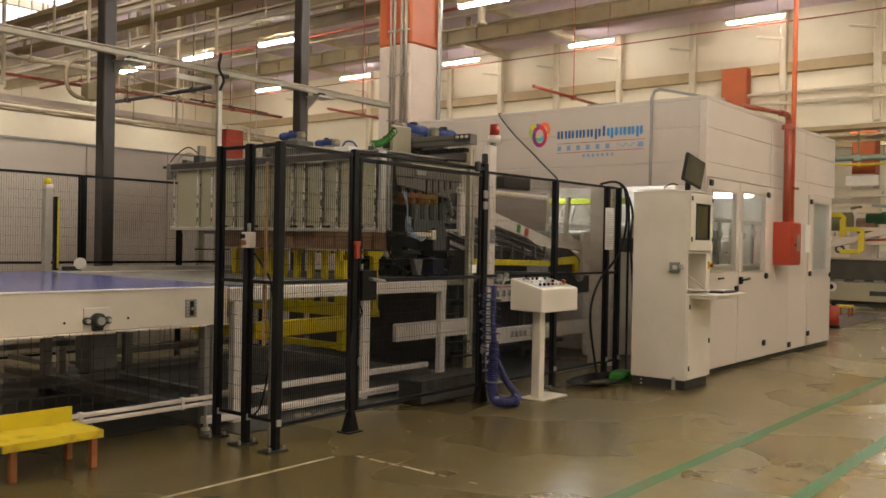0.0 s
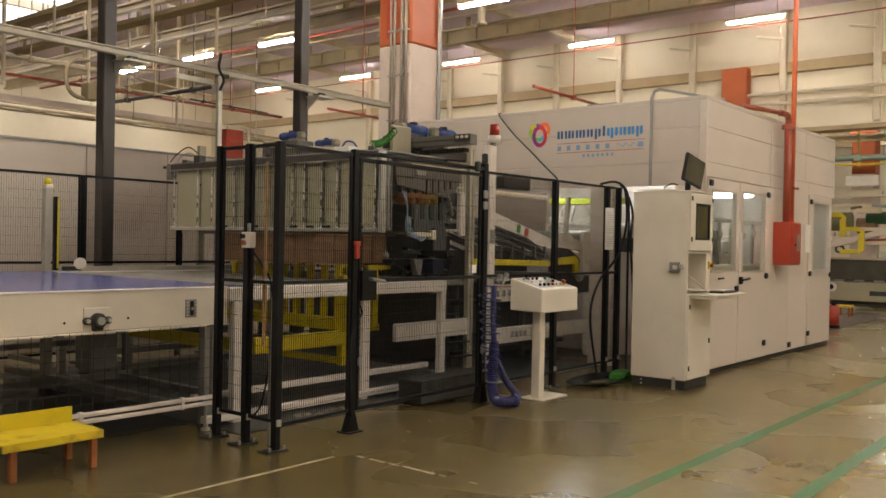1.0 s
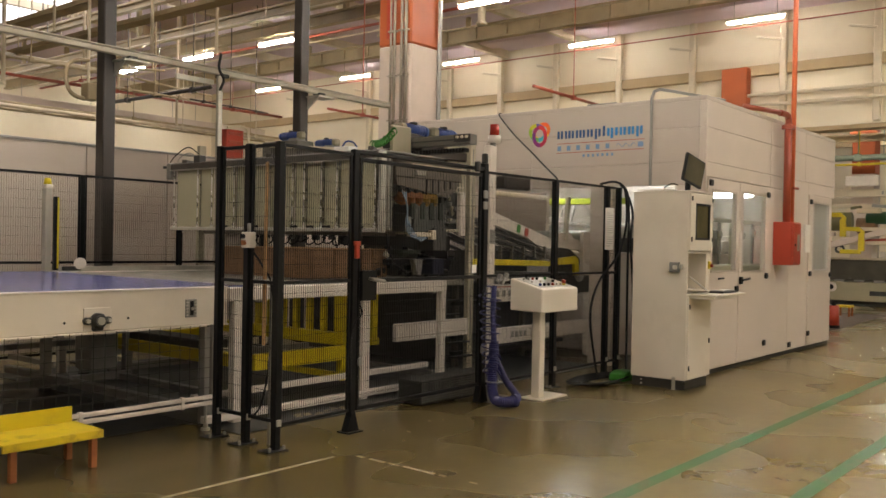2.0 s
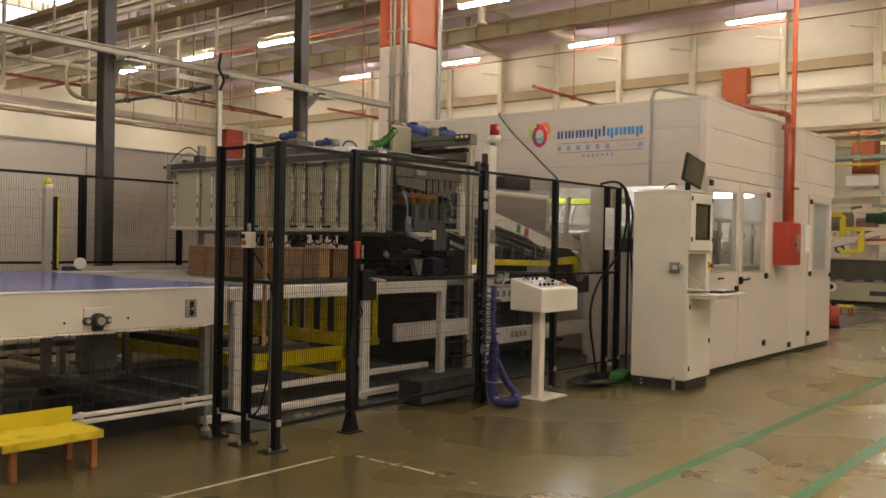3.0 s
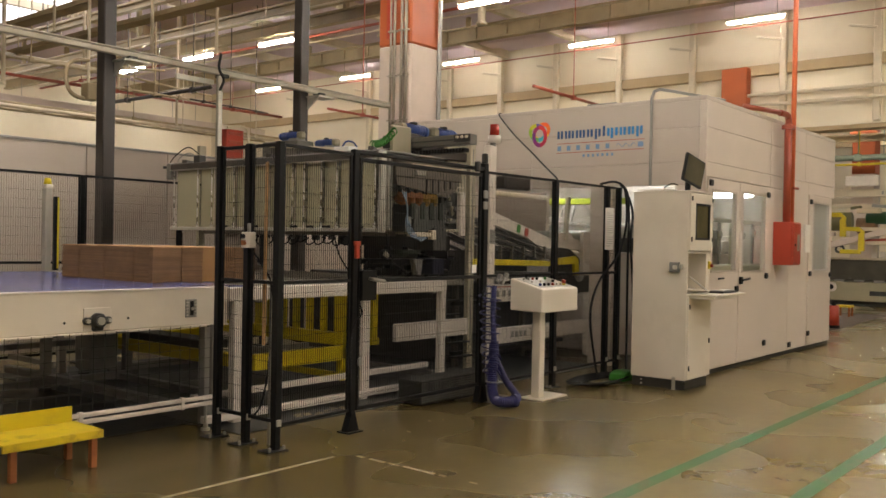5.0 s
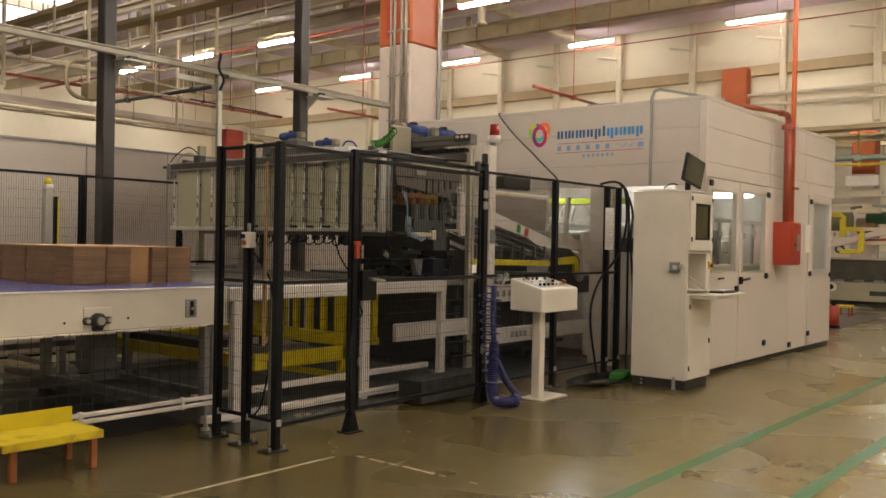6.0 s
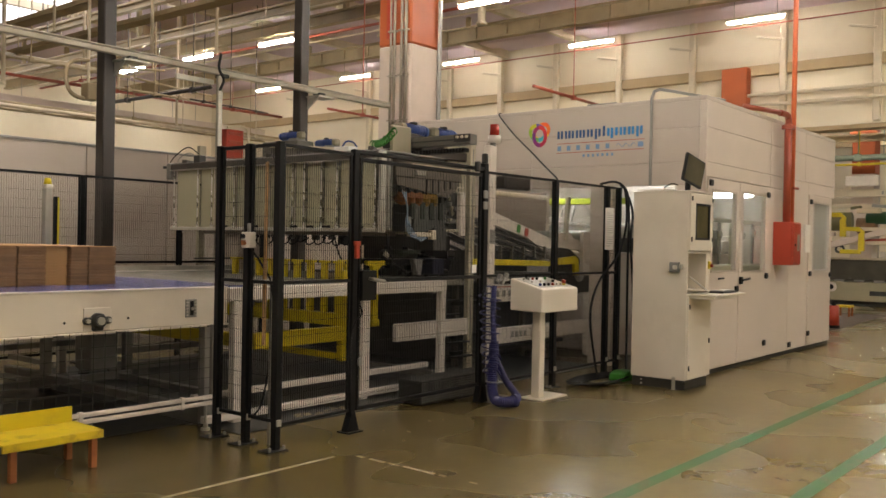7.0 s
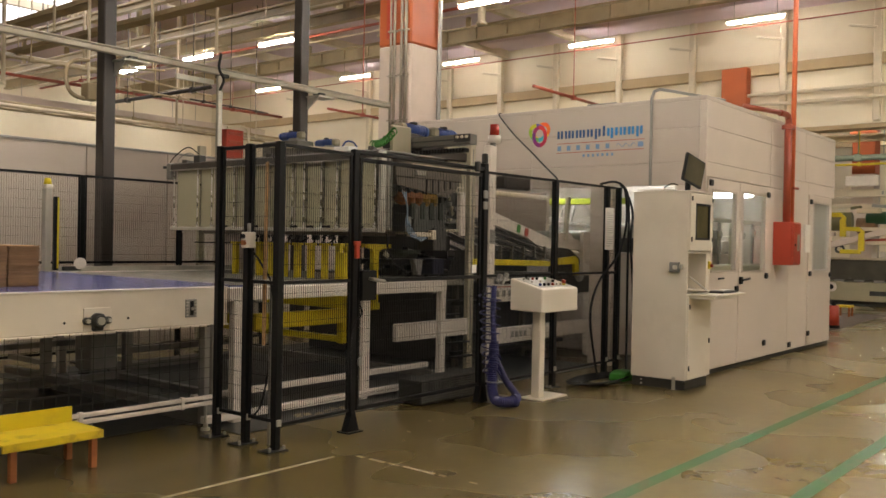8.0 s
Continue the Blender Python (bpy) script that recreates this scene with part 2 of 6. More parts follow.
# ---- the hall ----
def hall():
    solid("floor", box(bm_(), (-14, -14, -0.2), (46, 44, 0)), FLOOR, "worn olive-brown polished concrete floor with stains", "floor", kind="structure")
    solid("wall_east", box(bm_(), (22, -14, 4.25), (22.3, 30, 8.0)), WALL, "cream upper wall of the hall above an open bay", "wall", kind="structure")
    solid("wall_north", box(bm_(), (-14, 30, 0), (45, 30.3, 8.0)), WALL, "cream painted far hall wall", "wall", kind="structure")
    solid("wall_west", box(bm_(), (-14.3, -14, 0), (-14, 30, 8.0)), WALL, "cream painted hall wall", "wall", kind="structure")
    solid("wall_south", box(bm_(), (-14, -14.3, 0), (45, -14, 8.0)), WALL, "cream painted hall wall", "wall", kind="structure")
    solid("wall_end", box(bm_(), (45, -14, 0), (45.3, 30, 8.0)), WALL, "cream wall at the end of the next bay", "wall", kind="structure")
    b = box(bm_(), (-14, -14, 7.25), (45, 30, 7.45))
    for k in range(14):
        x = -12 + 4.1 * k
        prism(b, [(x - 0.45, 7.25), (x - 0.3, 7.15), (x + 0.3, 7.15), (x + 0.45, 7.25)], "y", -14, 30)
    solid("ceiling", b, CEILING, "pale lilac-white ribbed hall ceiling", "ceiling", kind="structure")
    solid("skylight", box(bm_(), (8.4, 16.0, 7.225), (11.35, 29.0, 7.25)), SKYLIGHT, "bright milky skylight panel in the ceiling", "skylight", kind="structure")
    b = box(bm_(), (21.80, -14, 5.70), (22, 30, 5.95), 0.01)
    solid("trim", b, LEDGE, "tan ledge along the cream wall", "ledge", kind="structure")
    solid("trim", box(bm_(), (21.86, -14, 4.25), (22, 30, 4.36), 0.01), LEDGE, "tan edge strip under the cream wall", "ledge", kind="structure")


def pilasters():
    """Slim pale uprights on the east wall."""
    c = thing("wall_upright", (21.9, 17.5, 4.4), "slim pale painted upright pipe on the cream wall", "pipe", "uprights on the wall")
    part("pipe", box(bm_(), (21.72, 17.42, 4.4), (21.88, 17.58, 7.2), 0.02), PALE_PIPE, c)
    part("bracket", rod(bm_(), (21.7, 17.5, 6.5), (21.7, 18.1, 6.62), 0.03, 6), PALE_PIPE, c)
    for y in (24.5, 21.0, 15.55, 13.6, 11.6, 9.5, 7.2, 5.1):
        copy_thing(c, pose(21.9, y, 4.4))


def lamp_(at, reach, drop, label, tube_mat):
    """A batten lamp along y: half length, and hangers up to the ceiling."""
    x, y, z = at
    m = thing("ceiling_lamp", at, label, "lamp", "ceiling lamps")
    part("housing", box(bm_(), (x - 0.05, y - reach - 0.02, z + 0.05), (x + 0.05, y + reach + 0.02, z + 0.10), 0.01), WHITE, m)
    part("tube", box(bm_(), (x - 0.045, y - reach, z - 0.02), (x + 0.045, y + reach, z + 0.05), 0.03), tube_mat, m, "glowing white tube")
    for s in (-0.5, 0.5):
        part("hanger", rod(bm_(), (x, y + s, z + 0.1), (x, y + s, z + drop), 0.006, 6), STEEL, m)
    return m


def lamps():
    # the row beside the cream wall
    first = lamp_((20.4, 24.6, 6.7), 0.66, 0.57, "white batten lamp with a lit tube beside the cream wall", WALL_TUBE)
    for j in range(1, 9):
        copy_thing(first, pose(20.4, 24.6 - 4.3 * j, 6.7))
    # the rows over the machines, on longer hangers
    first = lamp_((13.56, 19.1, 6.0), 0.60, 1.27, "white batten lamp with a lit fluorescent tube", TUBE)
    for k in range(1, 7):
        for j in range(14):
            x, y = 17.66 - 4.1 * k, 28.1 - 3.0 * j if k % 2 else 28.6 - 3.72 * j
            if (k, j) != (1, 3) and y > -13 and not (k >= 2 and y > 12.5) and not (k >= 4 and j % 2) and not (k == 1 and (y > 23 or 12 < y < 14)):
                copy_thing(first, pose(x, y, 6.0))
    # low lamps at the far wall
    low = lamp_((13.04, 28.4, 5.62), 0.60, 1.65, "white batten lamp on long hangers near the far wall", FAR_TUBE)
    low.matrix_basis = pose(13.04, 28.4, 5.62, 0, 0, 90)
    for x in (10.0, 16.4, 19.6):
        copy_thing(low, pose(x, 28.4, 5.62, 0, 0, 90))
    for y in (7.25, 2.0, 13.0):
        for x in (27.0, 32.0, 38.0):
            copy_thing(first, pose(x, y, 6.0))
    part("feed_pipe", rod(bm_(), (20.62, -12, 6.63), (20.62, 29, 6.63), 0.016, 8), RED_PIPE, thing("lamp_rail", (20.62, 8, 6.63), "thin red conduit beside the lamps", "pipe"))


def girder(x, z, h, w, y0=-13.9, y1=29.9, mat=None):
    g = thing("roof_girder", (x, 10, z), "long drab-painted steel girder under the ceiling", "girder", "roof girders")
    part("web", box(bm_(), (x - w * 0.15, y0, z - h / 2), (x + w * 0.15, y1, z + h / 2)), mat or GIRDER, g)
    part("flange", box(bm_(), (x - w / 2, y0, z + h / 2 - 0.04), (x + w / 2, y1, z + h / 2 + 0.01), 0.004), mat or GIRDER, g)
    part("flange", box(bm_(), (x - w / 2, y0, z - h / 2 - 0.01), (x + w / 2, y1, z - h / 2 + 0.04), 0.004), mat or GIRDER, g)
    k = 0
    first = None
    y = y0 + 1.0
    while y < y1 and h > 0.3:
        if first is None:
            first = part("stiffener", box(bm_(), (x - w * 0.45, y - 0.01, z - h / 2 + 0.045), (x + w * 0.45, y + 0.01, z + h / 2 - 0.045)), mat or GIRDER, g)
        else:
            repeat(first, "stiffener", (0, k * 0.95, 0), g)
        k += 1
        y += 0.95
    for y in (2.0, 8.0, 14.0, 20.0, 26.0):
        part("hanger", box(bm_(), (x - 0.05, y - 0.05, z + h / 2 + 0.01), (x + 0.05, y + 0.05, 7.25)), mat or GIRDER, g)
    return g


def run(name, p, q, r, mat, label, drops=0, top=7.25):
    """A pipe run with hangers to the ceiling."""
    g = thing(name, tuple((a + b) / 2 for a, b in zip(p, q)), label, "pipe", "pipe runs")
    part("pipe", rod(bm_(), p, q, r, 10), mat, g, smooth=True)
    for k in range(drops):
        t = (k + 0.5) / drops
        m = Vector(p).lerp(Vector(q), t)
        part("hanger", rod(bm_(), m, (m.x, m.y, top), 0.012, 6), mat, g)
        part("collar", box(bm_(), (m.x - r - 0.015, m.y - r - 0.015, m.z - r - 0.015), (m.x + r + 0.015, m.y + r + 0.015, m.z + r + 0.015), 0.01), mat, g)
    return g


def overhead():
    girder(18.15, 6.80, 0.38, 0.22)
    girder(13.75, 6.38, 0.26, 0.18)
    girder(12.45, 6.30, 0.22, 0.16)
    girder(10.75, 6.45, 0.18, 0.14)
    girder(8.2, 6.5, 0.2, 0.16)
    girder(4.1, 6.5, 0.2, 0.16)
    run("ceiling_pipe", (14.9, -13, 6.45), (14.9, 29.9, 6.45), 0.035, RED_PIPE, "thin brick-red sprinkler pipe under the ceiling", 8)
    run("ceiling_pipe", (11.4, -13, 6.32), (11.4, 29.9, 6.32), 0.03, PALE_PIPE, "pale painted pipe hung under the ceiling", 8)
    run("ceiling_pipe", (12.0, -13, 6.05), (12.0, 29.9, 6.05), 0.024, PALE_PIPE, "pale painted pipe hung under the ceiling", 7)
    run("ceiling_pipe", (16.2, -13, 6.72), (16.2, 29.9, 6.72), 0.025, PALE_PIPE, "pale painted pipe hung under the ceiling", 6)
    run("ceiling_pipe", (14.4, 9.5, 4.5), (17.4, 9.5, 4.46), 0.032, RED_PIPE, "short brick-red pipe above the cabin", 1, 7.25)
    run("ceiling_pipe", (11.36, 12.0, 3.87), (13.2, 12.0, 3.86), 0.024, RED_PIPE, "short brick-red pipe beside the column", 1, 7.25)
    for y in (12.6, 15.4, 18.6, 21.8, 25.2):
        p = thing("purlin", (10, y, 7.1), "pale steel purlin across the ceiling", "beam", "purlins")
        part("bar", box(bm_(), (-13.9, y - 0.04, 7.02), (21.9, y + 0.04, 7.16), 0.004), PALE_PIPE, p)
        part("flange", box(bm_(), (-13.9, y - 0.07, 7.0), (21.9, y + 0.07, 7.02), 0.002), PALE_PIPE, p)
        part("ceiling_cleat", box(bm_(), (-13.9, y - 0.01, 7.16), (21.9, y + 0.01, 7.25)), PALE_PIPE, p)
    run("ceiling_pipe", (21.6, -13.9, 5.18), (21.6, 10.6, 5.18), 0.045, PALE_PIPE, "pale painted pipe along the cream wall", 0)
    run("ceiling_pipe", (21.6, -13.9, 4.93), (21.6, 10.2, 4.93), 0.045, PALE_PIPE, "pale painted pipe along the cream wall", 0)
    run("ceiling_pipe", (-5, 25.6, 6.0), (21.9, 25.6, 6.0), 0.05, RED_PIPE, "brick-red pipe across the far end of the hall", 6)
    run("ceiling_pipe", (-5, 26.2, 5.2), (21.9, 26.2, 5.2), 0.06, PALE_PIPE, "pale painted pipe across the far end", 6)
    run("ceiling_pipe", (-5, 24.6, 5.05), (21.9, 24.6, 5.05), 0.05, GIRDER, "drab pipe across the far end", 6)
    run("ceiling_pipe", (-5, 23.0, 4.75), (20, 23.0, 4.75), 0.045, PALE_PIPE, "pale pipe on a hung rack", 9)
    run("ceiling_pipe", (2, 19.0, 5.25), (11.3, 19.0, 5.25), 0.04, GIRDER, "drab pipe on a hung rack", 6)
    run("ceiling_pipe", (2, 17.2, 4.85), (10.5, 17.2, 4.85), 0.035, GIRDER, "drab pipe on a hung rack", 6)
    # cable trays that cross the pipes, with their clutter
    for x, y0, y1, z in ((9.0, 5, 29, 5.3), (7.2, 4, 28, 5.0), (5.6, 4, 29, 5.6)):
        t = thing("cable_tray", (x, (y0 + y1) / 2, z), "drab perforated cable tray hung from the ceiling", "tray", "cable trays")
        part("floor_plate", box(bm_(), (x - 0.12, y0, z), (x + 0.12, y1, z + 0.012)), GIRDER, t)
        for s in (-1, 1):
            part("side_rail", box(bm_(), (x + s * 0.12 - 0.008, y0, z), (x + s * 0.12 + 0.008, y1, z + 0.08)), GIRDER, t)
        k = y0 + 0.8
        while k < y1:
            part("hanger", rod(bm_(), (x, k, z), (x, k, 7.25), 0.012, 6), STEEL, t)
            k += 2.4
        b = bm_()
        rnd = random.Random(int(x * 10))
        for j in range(5):
            o = x - 0.08 + 0.04 * j
            tube(b, [(o + rnd.uniform(-.015, .015), y0 + (y1 - y0) * i / 12, z + 0.03 + rnd.uniform(0, .02)) for i in range(13)], 0.014, 5)
        part("cable", b, RUBBER, t, "bundle of dark cables")
    # north beam band
    b = box(bm_(), (-13.9, 26.4, 5.36), (21.8, 26.6, 5.56), 0.01)
    solid("cross_beam", b, CONCRETE, "pale concrete beam across the far end of the hall", "beam", kind="structure")
    b = box(bm_(), (-13.9, 26.42, 5.22), (21.8, 26.5, 5.355), 0.01)
    box(b, (-13.9, 26.38, 5.10), (21.8, 26.54, 5.14), 0.004)
    for k in range(24):
        x = -13 + 1.45 * k
        bar(b, (x, 26.46, 5.14), (x + 0.7, 26.46, 5.23), 0.03, 0.03)
        bar(b, (x + 0.7, 26.46, 5.23), (x + 1.4, 26.46, 5.14), 0.03, 0.03)
    solid("cross_beam", b, GIRDER, "drab steel beam across the far end of the hall", "beam", kind="structure")
    # pale uprights that drop from the ceiling into the view
    for x, y, z0, r in ((6.67, 13.0, 4.5, 0.022), (9.61, 13.0, 4.69, 0.03), (8.33, 13.0, 4.42, 0.03), (14.2, 13.3, 5.9, 0.09), (15.5, 11.6, 6.2, 0.09), (5.93, 13.0, 3.6, 0.03), (9.9, 18.0, 5.2, 0.03), (6.1, 16.0, 4.2, 0.03), (7.4, 16.5, 4.6, 0.025), (12.9, 19.0, 4.2, 0.03)):
        u = thing("drop_pipe", (x, y, z0), "pale painted pipe dropping from the ceiling", "pipe", "drop pipes")
        part("pipe", rod(bm_(), (x, y, z0), (x, y, 7.25), r, 10), PALE_PIPE, u, smooth=True)
        part("flange", rod(bm_(), (x, y, z0), (x, y, z0 + 0.04), r * 1.4, 10), PALE_PIPE, u)
    # dark branch lines over the partition
    run("branch_pipe", (12.0, 20.4, 4.78), (12.0, 16.4, 4.78), 0.045, GREY_COL, "dark branch pipe over the partition", 3)
    run("branch_pipe", (11.13, 18.0, 5.0), (13.2, 18.0, 4.88), 0.025, GIRDER, "drab branch pipe over the partition", 2)
    run("branch_pipe", (10.66, 18.0, 4.72), (12.6, 18.0, 4.72), 0.03, GIRDER, "drab branch pipe over the partition", 3)
    run("branch_pipe", (12.3, 17.6, 4.66), (14.6, 17.6, 4.62), 0.02, GREY_COL, "thin dark branch pipe over the partition", 3)
    b = thing("pipe_frame", (10.75, 18.0, 4.74), "drab square pipe frame hung over the partition", "pipe")
    part("bend", tube(bm_(), [(10.75, 18.05, 4.74), (10.75, 18.05, 5.14), (10.80, 18.05, 5.18), (11.9, 18.05, 5.30)], 0.03, 8), GIRDER, b)
    part("hanger", rod(bm_(), (11.6, 18.05, 5.26), (11.6, 18.05, 7.25), 0.02, 8), GIRDER, b)
    # red hydrant cabinet behind the partition, with a bent pale pipe
    c = thing("hydrant_cabinet", (10.0, 13.0, 0), "tall red hydrant cabinet standing behind the partition", "fire cabinet")
    part("body", box(bm_(), (9.86, 13.0, 0.0), (10.24, 13.3, 3.40), 0.01), RED, c)
    for z in (2.85, 3.0, 3.15, 3.3):
        part("louvre", box(bm_(), (9.90, 12.98, z), (10.20, 13.0, z + 0.05), 0.006), RED_PIPE, c)
    part("pipe", tube(bm_(), curve([(9.84, 12.95, 3.42), (10.1, 12.95, 3.46), (10.28, 12.95, 3.42), (10.31, 12.95, 3.2), (10.31, 12.95, 2.4), (10.31, 12.95, 0.0)]), 0.025, 8), PALE_PIPE, c, "pale bent pipe")
    # bent air duct with a small box
    u = thing("air_duct", (6.1, 10.9, 4.1), "pale bent air duct ending at a small box", "duct")
    part("bend", tube(bm_(), curve([(6.12, 11.0, 3.74), (6.0, 11.0, 3.73), (5.87, 11.0, 3.68), (5.81, 11.0, 3.53), (5.85, 11.0, 3.33), (5.96, 11.0, 3.25), (6.1, 11.0, 3.24)]), 0.026, 10), GIRDER, u, smooth=True)
    part("junction_box", box(bm_(), (6.06, 10.9, 3.22), (6.24, 11.08, 3.44), 0.01), GIRDER, u)
    part("hanger", rod(bm_(), (6.12, 11.0, 3.4), (6.12, 11.0, 7.25), 0.02, 8), PALE_PIPE, u)


def columns():
    for x in (5.98, 9.2):
        c = thing("steel_column", (x, 10.33, 0), "dark-painted steel box column with base plate", "column", "steel columns")
        part("shaft", box(bm_(), (x - 0.09, 10.22, 0), (x + 0.075, 10.40, 7.25), 0.012), GREY_COL, c)
        part("base_plate", box(bm_(), (x - 0.2, 10.12, 0), (x + 0.2, 10.54, 0.025), 0.004), GREY_COL, c)
        part("bracket", prism(bm_(), [(10.22, 3.45), (10.22, 3.62), (9.96, 3.62)], "x", x + 0.045, x + 0.075), ALU, c)
        part("bracket_plate", box(bm_(), (x + 0.02, 9.94, 3.615), (x + 0.36, 10.22, 3.64)), ALU, c)
    r = thing("runway_rail", (7, 10.08, 3.7), "pale aluminium runway rail carried by columns and posts", "rail")
    b = bar(bm_(), (-2.0, 10.08, 3.745), (10.95, 10.08, 3.70), 0.075, 0.07, 0.01)
    bar(b, (-2.0, 10.08, 3.79), (10.95, 10.08, 3.748), 0.10, 0.02, 0.004)
    part("profile", b, RAIL, r)
    for x in (6.1, 7.5, 9.3):
        part("clamp", box(bm_(), (x, 10.0, 3.64), (x + 0.12, 10.16, 3.69), 0.006), DARK, r)
    c = thing("rail_post", (7.55, 10.1, 0), "pale aluminium upright under the runway rail", "post")
    part("shaft", box(bm_(), (7.455, 10.02, 0), (7.53, 10.08, 3.66), 0.01), ALU, c)
    part("cable", tube(bm_(), curve([(7.46, 9.98, 3.95), (7.42, 9.97, 3.75), (7.5, 9.97, 3.6), (7.44, 9.97, 3.45)]), 0.02, 6), RUBBER, c)
    part("cross_arm", box(bm_(), (6.9, 10.18, 3.55), (7.5, 10.22, 3.62), 0.004), ALU, c)
    # concrete column, orange above
    c = thing("concrete_column", (12.25, 10.75, 0), "square concrete column, white below and orange above", "column")
    part("shaft", box(bm_(), (11.85, 10.42, 0), (12.67, 11.2, 4.98), 0.03), CONCRETE, c)
    part("orange_shaft", box(bm_(), (11.845, 10.415, 4.98), (12.675, 11.205, 7.25), 0.03), ORANGE, c, "orange-painted upper part")
    part("wall_plate", box(bm_(), (11.835, 10.80, 5.1), (11.845, 11.0, 5.9)), RED, c)
    for y, z0, r in ((10.86, 3.2, 0.022), (10.77, 3.2, 0.03), (10.60, 3.3, 0.03), (10.50, 3.3, 0.035)):
        part("conduit", rod(bm_(), (11.80, y, z0), (11.80, y, 7.25), r * 0.85, 8), RAIL, c, "weathered grey conduit", True)
        for z in (3.6, 4.4, 5.2, 6.0):
            part("clip", box(bm_(), (11.76, y - r - 0.02, z), (11.85, y + r + 0.02, z + 0.025)), RAIL, c)
    part("conduit", rod(bm_(), (12.60, 10.38, 3.1), (12.60, 10.38, 7.25), 0.04, 8), STEEL, c, "grey conduit")
    # orange wall column and bay columns
    c = thing("wall_column", (21.7, 8.45, 0), "orange-painted concrete column against the wall", "column")
    part("shaft", box(bm_(), (21.5, 7.98, 0), (21.79, 8.62, 5.88), 0.02), ORANGE, c)
    c = thing("bay_column", (28.3, 6.9, 0), "orange-painted concrete column with a pale foot", "column")
    part("shaft", box(bm_(), (28.0, 6.57, 3.7), (28.6, 7.2, 7.25), 0.02), ORANGE, c)
    part("foot", box(bm_(), (27.99, 6.56, 0), (28.61, 7.21, 3.7), 0.02), CONCRETE, c)
    part("collar", box(bm_(), (27.93, 6.5, 4.75), (28.67, 7.27, 4.95), 0.02), ORANGE, c)


def floor_marks():
    rnd = random.Random(4)
    for y, x0, x1 in ((2.41, -3, 16.0), (1.61, -3, 14.0)):
        b = bm_()
        n = 60
        rows = [[], []]
        for k in range(n + 1):
            x = x0 + (x1 - x0) * k / n
            rows[0].append((x, y - 0.05 + rnd.uniform(-.004, .004), 0.003))
            rows[1].append((x, y + 0.05 + rnd.uniform(-.004, .004), 0.003))
        sheet(b, rows)
        solid("floor_line", b, GREEN_LINE, "worn green painted line on the concrete floor", "floor line", "green floor lines", kind="structure")
    b = bm_()
    for k in range(9):
        x = 2.0 + 0.24 * k
        box(b, (x, 4.255 + rnd.uniform(-.003, .003), 0.0), (x + 0.235, 4.28 + rnd.uniform(-.004, .003), 0.003))
    solid("floor_line", b, TAPE, "worn pale tape line on the concrete floor", "floor line", kind="structure")
    b = bm_()
    y = 4.17
    while y > 3.12:
        d = rnd.choice((0.05, 0.09, 0.13, 0.06))
        if rnd.random() < 0.75:
            box(b, (4.265 + rnd.uniform(-.004, .004), y - d, 0), (4.288, y, 0.003))
        y -= d + rnd.uniform(0.03, 0.08)
    solid("floor_line", b, TAPE, "broken remains of pale tape on the floor", "floor line", kind="structure")
    b = bm_()
    for k in range(9):
        x, y, s = rnd.uniform(4.05, 6.6), rnd.uniform(4.15, 4.6), rnd.uniform(0.008, 0.028)
        slab(b, pose(x, y, 0.003, 0, 0, rnd.uniform(0, 180)), (s, s * 0.35, 0.004))
    for k in range(22):
        x = rnd.uniform(4.65, 5.5)
        slab(b, pose(x, 5.42 + rnd.uniform(-.05, .06), 0.012, rnd.uniform(-20, 20), rnd.uniform(-20, 20), rnd.uniform(0, 180)), (rnd.uniform(.03, .09), rnd.uniform(.02, .05), 0.004))
    solid("board_scraps", b, TAPE, "small scraps of board lying on the floor", "scraps", kind="stuff")


hall()
pilasters()
lamps()
overhead()
columns()
floor_marks()


# ---- safety fences ----
def post(f, x, y, h, plate=True, w=0.055):
    p = part("post", box(bm_(), (x - w / 2, y - w / 2, 0), (x + w / 2, y + w / 2, h), 0.004), BLACK, f)
    if plate:
        part("foot_plate", box(bm_(), (x - 0.11, y - 0.06, 0), (x + 0.07, y + 0.06, 0.01), 0.002), BLACK, p)
        for s in (-0.08, 0.045):
            part("bolt", rod(bm_(), (x + s, y - 0.035, 0.01), (x + s, y - 0.035, 0.035), 0.011, 6), STEEL, p, "bright anchor bolt")
        part("clip", box(bm_(), (x - 0.02, y - w / 2 - 0.014, 0.17), (x + 0.02, y - w / 2, 0.215), 0.003), ALU, p, "bright clamp")
    return p


def panel(f, a, b, z0, z1, mid=None, du=0.022, dv=0.1, t=0.0026, w=0.024):
    """A framed wire panel between two places on the floor."""
    a, b = Vector((*a, 0)), Vector((*b, 0))
    u = (b - a).normalized()
    length = (b - a).length
    e = bm_()
    for z in (z0, z1):
        bar(e, a + Vector((0, 0, z)), b + Vector((0, 0, z)), w, w, 0.003)
    if mid:
        bar(e, a + Vector((0, 0, mid)), b + Vector((0, 0, mid)), w, w, 0.003)
    for p in (a + u * w / 2, b - u * w / 2):
        bar(e, p + Vector((0, 0, z0)), p + Vector((0, 0, z1)), w * 0.8, w * 0.8, 0.003)
    fr = part("panel_frame", e, BLACK, f)
    part("wire_mesh", wires(bm_(), a + Vector((0, 0, z0)), u, (0, 0, 1), length, z1 - z0, du, dv, t), BLACK, fr)
    return fr


